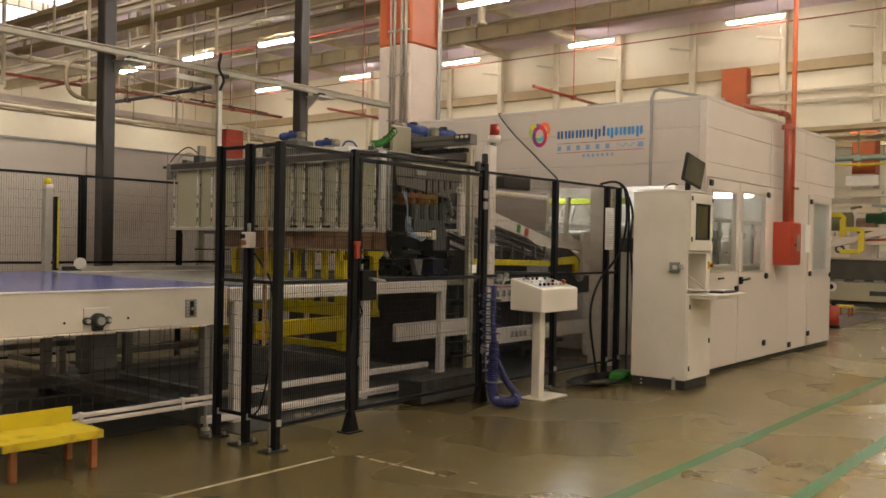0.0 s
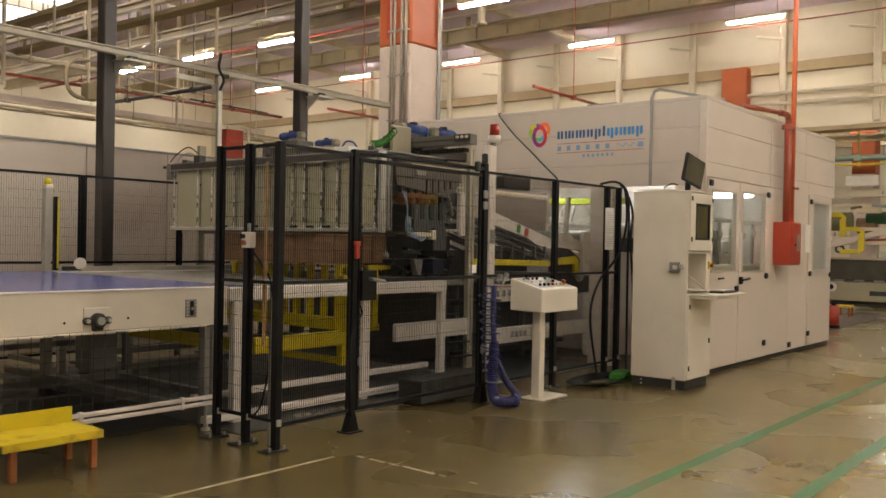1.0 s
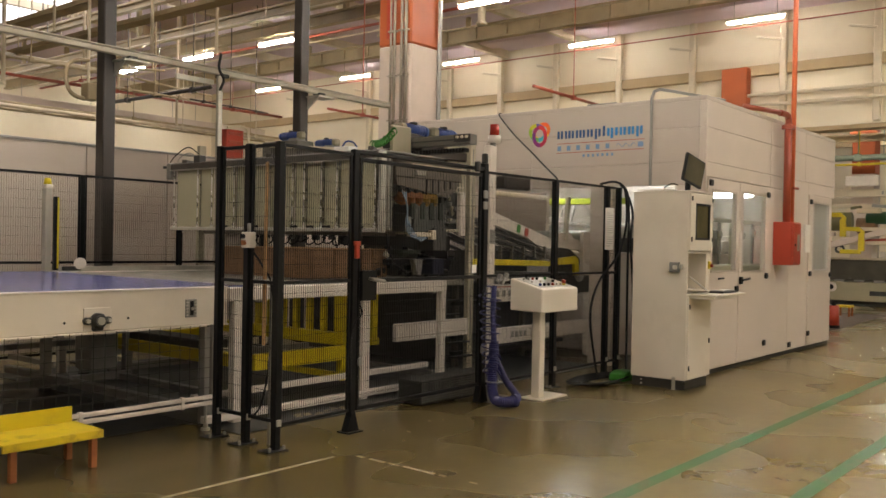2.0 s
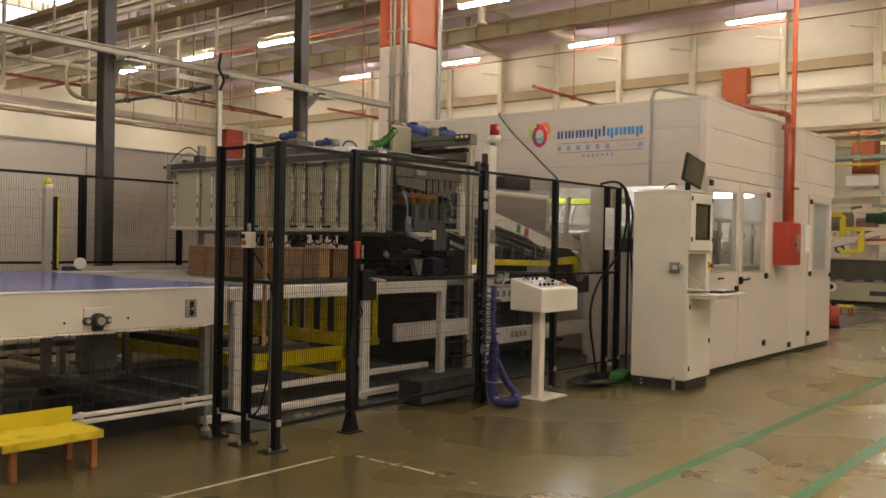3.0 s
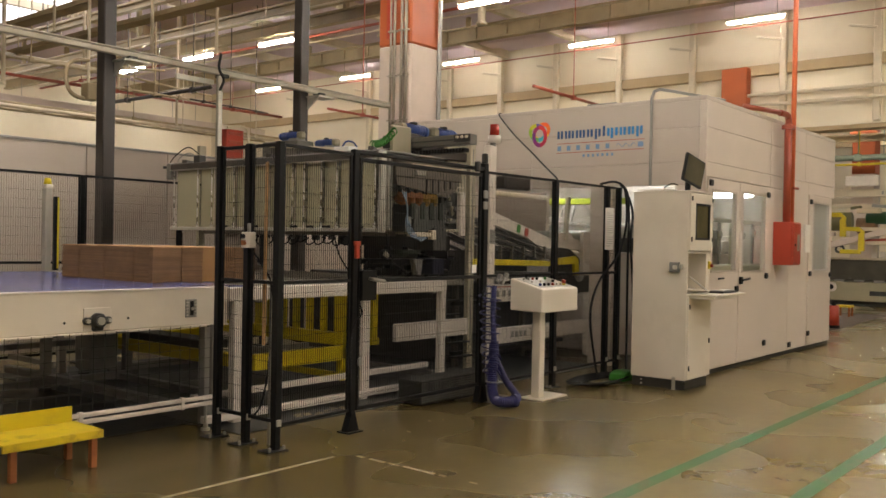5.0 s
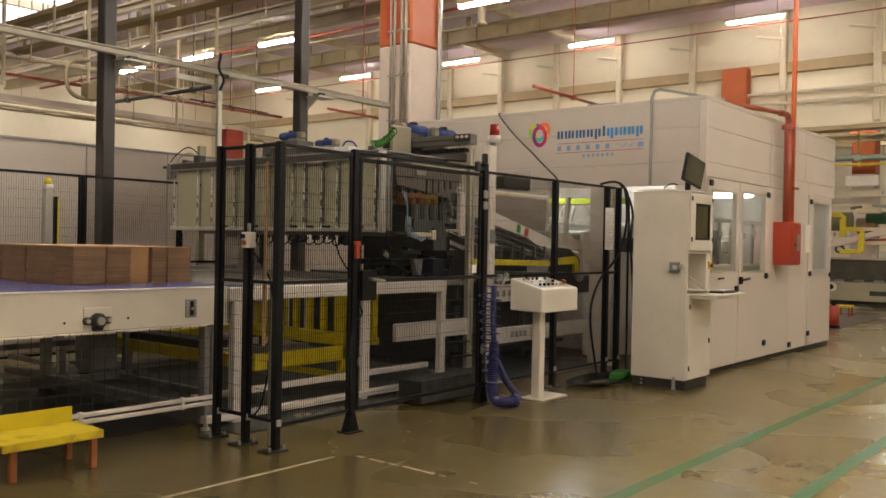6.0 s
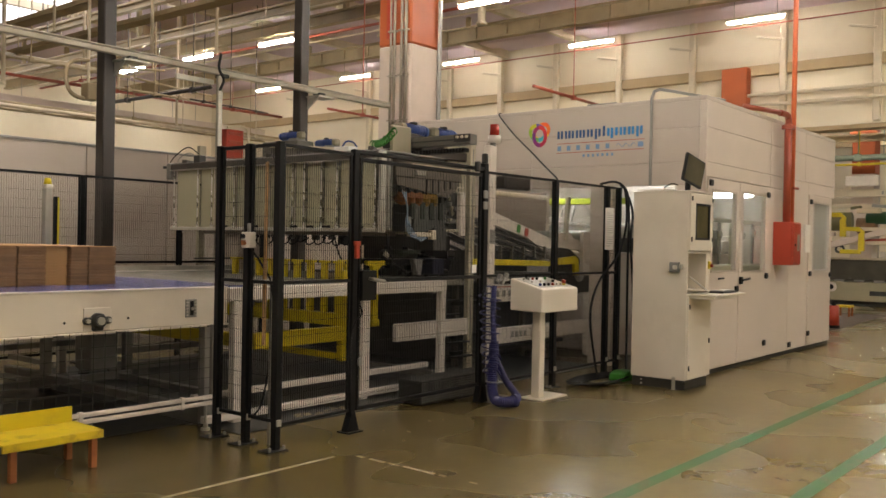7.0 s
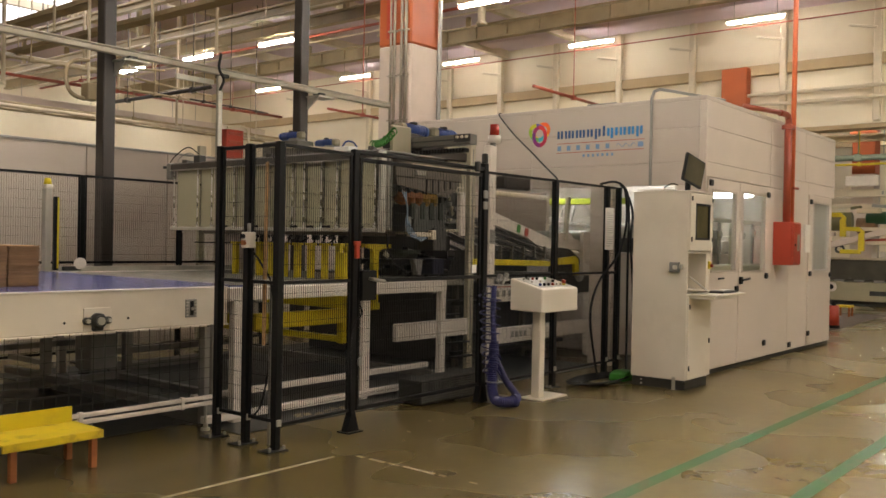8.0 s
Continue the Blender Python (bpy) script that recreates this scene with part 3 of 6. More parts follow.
def fence():
    f = thing("safety_fence", (5.0, 4.7, 0), "black steel safety fence with fine wire mesh", "fence")
    for x, y in ((4.0, 4.68), (4.0, 5.0), (4.0, 5.33)):
        post(f, x, y, 2.11, w=0.05)
    panel(f, (4.0, 4.71), (4.0, 4.97), 0.2, 2.09, 1.145)
    panel(f, (4.0, 5.03), (4.0, 5.30), 0.2, 2.09, 1.145)
    panel(f, (4.03, 4.685), (4.745, 4.735), 0.17, 2.09, 1.145)
    g = post(f, 4.78, 4.74, 2.13, False, 0.052)
    part("gusset", prism(bm_(), [(4.715, 0), (4.72, 0.03), (4.765, 0.15), (4.80, 0.15), (4.835, 0.03), (4.845, 0)], "y", 4.71, 4.77), BLACK, g)
    part("foot_plate", box(bm_(), (4.70, 4.68, 0), (4.86, 4.80, 0.01)), BLACK, g)
    post(f, 6.50, 4.80, 2.17, False, 0.06)
    part("gusset", prism(bm_(), [(6.42, 0), (6.43, 0.03), (6.47, 0.17), (6.53, 0.17), (6.57, 0.03), (6.58, 0)], "y", 4.77, 4.83), BLACK, f)
    post(f, 7.69, 4.78, 2.1)
    post(f, 8.76, 4.78, 2.1, w=0.055)
    post(f, 9.03, 4.78, 2.1)
    panel(f, (6.54, 4.80), (7.66, 4.78), 0.16, 2.09, 1.145, t=0.0019)
    panel(f, (7.72, 4.78), (8.72, 4.78), 0.16, 2.09, 1.145, t=0.0013)
    panel(f, (8.80, 4.78), (9.0, 4.78), 0.16, 2.09, 1.145)
    part("lintel", bar(bm_(), (4.78, 4.74, 2.115), (6.50, 4.80, 2.115), 0.05, 0.03, 0.004), BLACK, f)
    part("notice", box(bm_(), (8.66, 4.735, 1.40), (8.84, 4.742, 1.86)), PAPER, f, "white notice in a clear sleeve")
    b = bm_()
    for k in range(16):
        box(b, (8.685, 4.733, 1.80 - 0.024 * k), (8.685 + (0.13 if k % 5 else 0.07), 4.735, 1.806 - 0.024 * k))
    part("print", b, STEEL, f, "grey lines of print")
    # button box on the second post
    s = part("switch_box", box(bm_(), (3.92, 4.89, 1.38), (3.975, 4.985, 1.49), 0.006), WHITE, f, "pale grey push-button box")
    part("black_button", rod(bm_(), (3.90, 4.955, 1.46), (3.925, 4.955, 1.46), 0.017, 12), BLACK, s)
    part("red_button", rod(bm_(), (3.90, 4.945, 1.415), (3.925, 4.945, 1.415), 0.018, 12), RUST, s)
    part("cable_gland", rod(bm_(), (3.95, 4.935, 1.49), (3.95, 4.935, 1.55), 0.013, 8), STEEL, s)
    part("cable", tube(bm_(), curve([(3.96, 4.93, 1.38), (4.03, 4.88, 1.25), (4.08, 4.84, 1.1), (4.09, 4.85, 0.7), (4.06, 4.9, 0.3), (4.05, 5.02, 0.16)]), 0.008, 6), RUBBER, f)


def gate():
    g = thing("fence_gate", (5.6, 4.77, 0.15), "black steel mesh gate with lever handle, closed", "gate")
    panel(g, (4.83, 4.742), (6.455, 4.797), 0.17, 2.06, 1.14, w=0.03)
    lock = part("lock_case", box(bm_(), (4.83, 4.69, 0.99), (4.99, 4.725, 1.22), 0.006), BLACK, g)
    part("lever", bar(bm_(), (4.90, 4.655, 1.155), (5.05, 4.655, 1.135), 0.022, 0.026, 0.008), ALU, lock, "bright lever handle")
    part("spindle", rod(bm_(), (4.91, 4.66, 1.155), (4.91, 4.70, 1.155), 0.012, 10), ALU, lock)
    t = part("switch", box(bm_(), (4.745, 4.675, 1.31), (4.785, 4.70, 1.44), 0.005), RED, g, "red safety switch")
    part("bracket", box(bm_(), (4.735, 4.68, 1.41), (4.80, 4.70, 1.44), 0.004), RED, t)
    for z in (0.45, 1.85, 1.75):
        part("hinge", box(bm_(), (6.44, 4.75, z), (6.50, 4.765, z + 0.07), 0.004), STEEL, g)
    part("latch", box(bm_(), (4.81, 4.69, 0.5), (4.85, 4.71, 0.56), 0.004), STEEL, g)
    part("plate", box(bm_(), (6.28, 4.75, 1.18), (6.34, 4.757, 1.25)), PAPER, g, "small white plate")
    for x, y, z in ((6.30, 4.76, 2.08), (6.42, 4.77, 2.16)):
        part("top_fitting", box(bm_(), (x, y - 0.04, z), (x + 0.05, y + 0.01, z + 0.09), 0.01), DARK, g)
    part("cable", tube(bm_(), curve([(4.80, 4.69, 0.98), (4.82, 4.68, 0.9), (4.76, 4.68, 0.84), (4.73, 4.70, 0.7), (4.74, 4.70, 0.3)]), 0.007, 6), RUBBER, g)


def batten():
    b = bm_()
    bar(b, (4.04, 4.87, 0.70), (4.035, 4.855, 1.98), 0.022, 0.020, 0.003)
    w = thing("wooden_batten", (4.05, 4.8, 0.6), "brown wooden batten tied upright against the fence", "batten")
    part("stick", b, WOOD, w)
    part("tie", box(bm_(), (4.01, 4.84, 1.13), (4.06, 4.895, 1.16)), ALU, w)
    c = thing("cable_conduit", (4.06, 4.79, 0), "grey steel upright conduit beside the batten", "conduit")
    part("pipe", box(bm_(), (4.075, 4.835, 0.0), (4.10, 4.86, 1.15), 0.004), STEEL, c)


def back_fence():
    f = thing("back_fence", (5.5, 9.55, 0), "black mesh fence in front of a greige wall", "fence")
    for x in (2.6, 5.28, 7.9):
        part("post", box(bm_(), (x - 0.04, 9.53, 0), (x + 0.01, 9.58, 2.13), 0.004), BLACK, f)
        part("foot_plate", box(bm_(), (x - 0.1, 9.48, 0), (x + 0.1, 9.64, 0.01)), BLACK, f)
    for x0, x1 in ((2.64, 5.24), (5.29, 7.86)):
        panel(f, (x0, 9.55), (x1, 9.55), 0.13, 2.12, 1.14, du=0.026, dv=0.1, t=0.0019, w=0.028)
    part("post", box(bm_(), (6.44, 9.41, 0), (6.50, 9.46, 1.55), 0.004), BLACK, f)
    p = thing("partition", (5, 10.85, 0), "greige sandwich-panel partition wall", "wall", kind="structure")
    k = 0
    x = -6.0
    while x < 10:
        part("panel", box(bm_(), (x + 0.004, 10.8, 0), (x + 1.196, 10.88, 2.6), 0.006), PANEL, p)
        x += 1.2
    part("cap", box(bm_(), (-6.0, 10.785, 2.6), (9.6, 10.895, 2.63), 0.004), STEEL, p)


def light_post():
    p = thing("sensor_post", (4.6, 8.95, 1.07), "grey post with yellow beacon and light curtain", "post")
    part("profile", box(bm_(), (4.515, 8.91, 0.0), (4.58, 8.985, 1.925), 0.006), ALU, p)
    part("cap", box(bm_(), (4.51, 8.90, 1.925), (4.59, 8.99, 1.965), 0.006), WHITE, p)
    part("beacon", rod(bm_(), (4.55, 8.945, 1.965), (4.55, 8.945, 2.03), 0.042, 14, 0.03), YELLOW, p, "amber-yellow beacon", True)
    c = part("light_curtain", box(bm_(), (4.585, 8.86, 1.08), (4.635, 8.90, 1.84), 0.004), BLACK, p, "black light curtain bar")
    part("stripe", box(bm_(), (4.615, 8.853, 1.10), (4.632, 8.86, 1.83)), YELLOW, c, "yellow front strip")
    r = thing("reflector", (4.95, 8.95, 1.1), "round white reflector on a bracket", "reflector")
    part("disc", rod(bm_(), (4.87, 8.86, 1.15), (4.88, 8.88, 1.15), 0.062, 24), WHITE, r)
    part("arm", box(bm_(), (4.70, 8.88, 1.075), (4.9, 8.92, 1.12), 0.004), DARK, r)


fence()
gate()
batten()
back_fence()
light_post()


# ---- outfeed conveyor, transfer table, lift and board stack ----
BELT_Z = 1.072


def conveyor():
    c = thing("belt_conveyor", (2, 7, 0), "cream steel belt conveyor with a wide blue belt", "conveyor")
    side = part("side_frame", box(bm_(), (-1.5, 5.62, 0.79), (4.30, 5.67, 1.068), 0.006), CREAM, c)
    part("top_edge", box(bm_(), (-1.5, 5.612, 1.060), (4.30, 5.675, 1.074), 0.003), WHITE, side)
    part("lower_lip", box(bm_(), (-1.5, 5.60, 0.775), (4.30, 5.66, 0.79), 0.003), CREAM, side)
    # bearing with its plate
    pl = part("bearing_plate", box(bm_(), (3.115, 5.612, 0.80), (3.315, 5.62, 0.955), 0.003), CREAM, side)
    b = rod(bm_(), (3.21, 5.57, 0.868), (3.21, 5.612, 0.868), 0.052, 24)
    for s in (-1, 1):
        rod(b, (3.21 + s * 0.078, 5.59, 0.868), (3.21 + s * 0.078, 5.612, 0.868), 0.026, 16)
        slab(b, pose(3.21 + s * 0.045, 5.60, 0.868), (0.08, 0.022, 0.05), 0.006)
    box(b, (3.17, 5.585, 0.80), (3.25, 5.612, 0.85), 0.006)
    be = part("flange_bearing", b, DARK, side, "dark flange bearing", True)
    part("shaft", rod(bm_(), (3.21, 5.545, 0.868), (3.21, 5.60, 0.868), 0.027, 20), ALU, be)
    part("grease_ring", rod(bm_(), (3.21, 5.558, 0.868), (3.21, 5.572, 0.868), 0.038, 20), DARK, be)
    for s in (-1, 1):
        part("bolt", rod(bm_(), (3.21 + s * 0.078, 5.57, 0.868), (3.21 + s * 0.078, 5.59, 0.868), 0.015, 6), ALU, be)
    for x, z in ((2.985, 0.862), (3.45, 0.872)):
        part("hole", rod(bm_(), (x, 5.616, z), (x, 5.621, z), 0.009, 12), BLACK, side)
    s = part("slot_plate", box(bm_(), (3.915, 5.612, 0.85), (4.015, 5.62, 0.985), 0.003), STEEL, side, "slotted tension plate")
    part("slot", box(bm_(), (3.955, 5.609, 0.865), (3.985, 5.613, 0.97)), BLACK, s)
    for k in range(5):
        for e in (3.928, 4.0):
            part("tooth", box(bm_(), (e - 0.008, 5.604, 0.862 + 0.024 * k), (e + 0.008, 5.613, 0.872 + 0.024 * k)), ALU, s)
    part("bolt", rod(bm_(), (3.97, 5.598, 0.915), (3.97, 5.613, 0.915), 0.012, 6), ALU, s)
    for x in (2.9, 3.35, 4.1):
        part("tab", box(bm_(), (x, 5.592, 0.772), (x + 0.07, 5.602, 0.782)), DARK, side)
    # belt with round end
    out = [(-1.5, 1.02), (4.50, 1.02), (4.535, 1.03), (4.55, 1.046), (4.535, 1.062), (4.50, BELT_Z), (-1.5, BELT_Z)]
    part("belt", prism(bm_(), out, "y", 5.68, 8.92), BELT, c, "wide blue rubber belt")
    part("end_roller", rod(bm_(), (4.50, 5.67, 1.0), (4.50, 8.93, 1.0), 0.035, 16), STEEL, c)
    part("far_frame", box(bm_(), (-1.5, 8.93, 0.79), (4.55, 8.98, 1.07), 0.006), CREAM, c)
    part("pan", box(bm_(), (-1.5, 5.70, 0.80), (4.25, 8.92, 0.83)), STEEL, c)
    # under-frame, set well back from the near side
    for x, y in ((4.12, 8.08), (3.0, 8.08), (1.6, 8.08), (0.2, 8.08), (4.86, 8.73), (5.03, 8.2), (4.18, 5.72)):
        part("leg", box(bm_(), (x - 0.04, y - 0.04, 0.02), (x + 0.04, y + 0.04, 0.80 if x < 4.5 else 0.995), 0.004), STEEL, c)
        part("leg_foot", rod(bm_(), (x, y, 0), (x, y, 0.02), 0.06, 12), DARK, c)
    part("rail", box(bm_(), (-1.0, 8.05, 0.03), (5.0, 8.11, 0.10), 0.004), STEEL, c)
    part("rail", box(bm_(), (-1.0, 8.80, 0.30), (4.8, 8.84, 0.36), 0.004), STEEL, c)
    part("rail", box(bm_(), (5.05, 8.56, 0.02), (6.9, 8.62, 0.09), 0.004), STEEL, c)
    part("rail", box(bm_(), (5.05, 8.66, 0.18), (6.9, 8.70, 0.25), 0.004), STEEL, c)
    part("cross_rail", box(bm_(), (4.86, 6.3, 0.02), (4.93, 8.16, 0.08), 0.004), STEEL, c)
    part("cross_rail", box(bm_(), (4.10, 8.11, 0.22), (4.15, 8.80, 0.27), 0.004), STEEL, c)
    part("cross_rail", box(bm_(), (1.58, 8.11, 0.22), (1.63, 8.80, 0.27), 0.004), STEEL, c)
    m = part("drive_cover", box(bm_(), (4.66, 8.25, 0.10), (4.96, 8.55, 0.46), 0.01), STEEL, c, "grey-green drive cover")
    part("drive_motor", rod(bm_(), (4.5, 8.4, 0.56), (4.9, 8.4, 0.56), 0.09, 18), DARK, m)
    part("return_roller", rod(bm_(), (2.4, 5.9, 0.74), (2.4, 8.6, 0.74), 0.04, 14), DARK, c)


def conveyor_guard():
    g = thing("conveyor_guard", (2.5, 5.58, 0), "wire-mesh guard with a white lower rail under a conveyor", "guard")
    b = box(bm_(), (-1.5, 5.55, 0.232), (4.16, 5.575, 0.262), 0.004)
    box(b, (-1.5, 5.55, 0.186), (4.16, 5.575, 0.216), 0.004)
    for x in (0.4, 1.7, 3.06, 3.85):
        box(b, (x, 5.545, 0.18), (x + 0.03, 5.58, 0.27), 0.003)
    part("lower_rail", b, WHITE, g, "white double rail")
    part("wire_mesh", wires(bm_(), (-1.5, 5.585, 0.24), (1, 0, 0), (0, 0, 1), 5.65, 0.55, 0.085, 0.075, 0.003), DARK, g)
    part("end_post", box(bm_(), (4.12, 5.555, 0.2), (4.16, 5.595, 0.79), 0.004), STEEL, g)
    b = rod(bm_(), (4.075, 5.565, 0.02), (4.075, 5.565, 0.19), 0.010, 8)
    rod(b, (4.075, 5.565, 0.0), (4.075, 5.565, 0.018), 0.035, 14)
    rod(b, (4.075, 5.565, 0.018), (4.075, 5.565, 0.05), 0.018, 6)
    part("levelling_foot", b, ALU, g)


def table():
    t = thing("transfer_table", (5.7, 7, 0), "white steel transfer table with dark belt strips", "table")
    part("near_beam", box(bm_(), (4.305, 5.60, 0.955), (6.99, 5.68, 1.062), 0.008), WHITE, t)
    part("far_beam", box(bm_(), (4.62, 8.88, 0.955), (6.99, 8.96, 1.062), 0.008), WHITE, t)
    part("far_guide", box(bm_(), (4.62, 8.98, 1.0), (7.4, 9.03, 1.115), 0.004), ALU, t, "pale guide rail")
    for x, y, z0 in ((5.83, 5.64, 0.05), (6.95, 5.64, 0.24), (4.40, 5.64, 0.05), (4.7, 8.9, 0.05), (6.95, 8.9, 0.05)):
        part("leg", box(bm_(), (x - 0.04, y - 0.035, 0.0), (x + 0.04, y + 0.035, 0.955), 0.006), WHITE, t)
    part("floor_rail", box(bm_(), (4.1, 5.60, 0.03), (6.4, 5.67, 0.085), 0.006), WHITE, t)
    part("low_rail", box(bm_(), (4.1, 5.75, 0.185), (6.9, 5.80, 0.235), 0.006), WHITE, t)
    part("cross_rail", box(bm_(), (4.1, 6.05, 0.08), (4.18, 8.9, 0.15), 0.006), STEEL, t)
    part("cross_rail", box(bm_(), (6.9, 5.70, 0.08), (6.98, 8.9, 0.15), 0.006), STEEL, t)
    part("brace", bar(bm_(), (5.86, 5.76, 0.36), (5.98, 5.76, 0.60), 0.05, 0.05, 0.004), WHITE, t)
    part("stub_leg", box(bm_(), (5.97, 5.74, 0.0), (6.03, 5.80, 0.93), 0.004), WHITE, t)
    first = None
    for k in range(16):
        y = 5.76 + 0.2 * k
        if first is None:
            b = box(bm_(), (4.60, y - 0.045, 1.0), (7.4, y + 0.045, 1.062), 0.012)
            first = part("belt_strip", b, STRIP, t, "grey belt strip")
        else:
            repeat(first, "belt_strip", (0, 0.2 * k, 0), t)
    part("cross_beam", box(bm_(), (4.62, 5.68, 0.93), (4.72, 8.88, 0.998), 0.004), STEEL, t)
    part("cross_beam", box(bm_(), (6.86, 5.68, 0.93), (6.96, 8.88, 0.998), 0.004), STEEL, t)
    # floor sheet and a dark box behind the gate
    p = solid("floor_plate", box(bm_(), (4.15, 5.25, 0), (9.5, 9.3, 0.006)), DARK, "dark floor plate under the machine", "floor plate", kind="structure")
    # dark sheet laid in place of the shade under the conveyor
    solid("floor_plate", box(bm_(), (-1.5, 5.85, 0), (4.14, 7.7, 0.005)), DARK, "dark sheet standing in for the shade under the conveyor", "floor plate", kind="structure")
    m = thing("mesh_crate", (6.5, 5.2, 0), "low black perforated crate behind the gate", "crate")
    part("body", box(bm_(), (5.92, 5.02, 0.02), (6.98, 5.28, 0.22), 0.006), DARK, m)
    part("grille", wires(bm_(), (5.92, 5.014, 0.02), (1, 0, 0), (0, 0, 1), 1.06, 0.2, 0.025, 0.02, 0.005), STEEL, m)
    part("foot", box(bm_(), (5.98, 5.04, 0), (6.9, 5.26, 0.02)), DARK, m)


def lift():
    """The yellow fork lift, drawn at its low place."""
    f = thing("fork_lift_frame", (6.0, 7.0, 0), "yellow steel lifting frame with a comb of upright forks", "lift")
    part("side_beam", box(bm_(), (5.02, 6.16, 0.30), (6.15, 6.24, 0.44), 0.006), YELLOW, f)
    part("side_beam", box(bm_(), (5.02, 8.42, 0.30), (6.15, 8.50, 0.44), 0.006), YELLOW, f)
    part("corner_post", box(bm_(), (6.08, 6.16, 0.10), (6.16, 6.24, 0.98), 0.006), YELLOW, f)
    part("low_beam", box(bm_(), (6.09, 6.24, 0.11), (6.15, 8.5, 0.17), 0.006), YELLOW, f)
    part("cross_beam", box(bm_(), (6.06, 6.24, 0.44), (6.16, 8.5, 0.56), 0.006), YELLOW, f)
    part("cross_beam", box(bm_(), (5.02, 6.24, 0.30), (5.10, 8.5, 0.42), 0.006), YELLOW, f)
    part("cushion", box(bm_(), (5.03, 6.9, 0.42), (5.3, 8.3, 0.50), 0.01), DARK, f, "dark rubber cushion")
    first = None
    for k in range(9):
        if first is None:
            b = box(bm_(), (6.09, 6.225, 0.56), (6.135, 6.295, 1.045), 0.004)
            box(b, (6.08, 6.205, 1.045), (6.145, 6.315, 1.07), 0.004)
            first = part("fork", b, YELLOW, f)
        else:
            repeat(first, "fork", (0, 0.2 * k, 0), f)
    part("platform_edge", box(bm_(), (5.69, 7.98, 1.045), (6.15, 8.02, 1.06), 0.003), DARK, f, "dark platform edge")
    part("comb_rail", box(bm_(), (6.15, 6.21, 1.045), (6.17, 8.02, 1.068), 0.003), DARK, f)
    for y in (6.235, 6.62):
        b = prism(bm_(), [(6.58, 0.42), (6.655, 0.42), (6.655, 0.98), (6.70, 1.02), (6.84, 1.03), (6.84, 1.07), (6.5, 1.07), (6.5, 1.03), (6.56, 1.02), (6.58, 0.98)], "y", y, y + 0.05)
        part("arm", b, YELLOW, f)
    part("arm_beam", box(bm_(), (6.56, 6.23, 0.40), (6.68, 8.5, 0.47), 0.006), YELLOW, f)
    part("tie_beam", box(bm_(), (6.15, 8.42, 0.40), (6.6, 8.48, 0.47), 0.006), YELLOW, f)
    return f


def stack():
    """Flat die-cut boxes in a pile of many layers, drawn with its near corner at the origin of its own space."""
    s = thing("board_stack", (0, 0, 0), "stack of brown die-cut corrugated boards", "cardboard stack")
    rnd = random.Random(11)
    b = bm_()
    pale = bm_()
    n = 26
    h = 0.286 / n
    tabs_x = ((0.0, 0.262), (0.274, 0.475), (0.665, 0.795), (0.808, 1.025))
    tabs_y = ((0.0, 0.27), (0.282, 0.72), (0.735, 1.13), (1.143, 1.43))
    for k in range(n):
        z0, z1 = k * h, k * h + h - 0.0012
        dx, dy = rnd.uniform(-.004, .004), rnd.uniform(-.004, .004)
        box(b, (0.05 + dx, 0.05 + dy, z0), (0.98 + dx, 1.40 + dy, z1))
        box(pale, (0.49 + dx, 0.035 + dy, z0), (0.65 + dx, 0.06 + dy, z1))
        for p, q in tabs_x:
            e = rnd.uniform(-.004, .004)
            box(b, (p + dx, 0.0 + dy + e, z0), (q + dx, 0.05 + dy, z1))
        for p, q in tabs_y:
            e = rnd.uniform(-.004, .004)
            box(b, (0.0 + dx + e, max(p, 0.05) + dy, z0), (0.05 + dx, q + dy, z1))
            box(b, (0.98 + dx, max(p, 0.05) + dy, z0), (1.03 + dx + e, q + dy, z1))
    part("pile_body", b, CARD, s)
    tagged(part("inner_flap", pale, CARD_TOP, s, "paler inner flaps of the boards"), kind="stuff")
    part("top_sheet", box(bm_(), (0.003, 0.003, 0.2862), (1.027, 1.43, 0.290)), CARD_TOP, s, "paler top board")
    return s


def step():
    s = thing("step_stool", (2.7, 5.3, 0), "yellow steel step with raised back on rusty legs", "step")
    b = box(bm_(), (2.36, 5.12, 0.222), (2.98, 5.488, 0.234), 0.002)
    box(b, (2.358, 5.108, 0.188), (2.982, 5.119, 0.236), 0.002)
    box(b, (2.981, 5.121, 0.19), (2.99, 5.488, 0.2355), 0.002)
    part("tread", b, YELLOW_TREAD, s, "scuffed yellow tread plate")
    part("back_plate", box(bm_(), (2.36, 5.49, 0.2), (2.98, 5.50, 0.335), 0.002), YELLOW, s)
    for x, y in ((2.44, 5.16), (2.94, 5.16), (2.44, 5.46), (2.94, 5.46)):
        part("leg", box(bm_(), (x - 0.02, y - 0.02, 0), (x + 0.02, y + 0.02, 0.222), 0.003), RUST, s)


STRIP = material("dusty_grey_belt", (0.22, 0.20, 0.16), 0.5, 0, 0.15, 4, 0.05, 120)
YELLOW_TREAD = material("scuffed_yellow_paint", (0.68, 0.50, 0.012), 0.5, 0, 0.1, 5, 0.25, 60, (0.16, 0.10, 0.02), 0.75, 6)
conveyor()
conveyor_guard()
table()
LIFT = lift()
STACK = stack()
step()


# ---- the stacking machine ----
HOOD = 0.885


def to_depth(bm, k=HOOD):
    """Brings a piece of the hood to its depth, in front of the raised board stack, scaled from the camera's place."""
    o = Vector(EYE)
    for v in bm.verts:
        v.co = o + (v.co - o) * k
    return bm


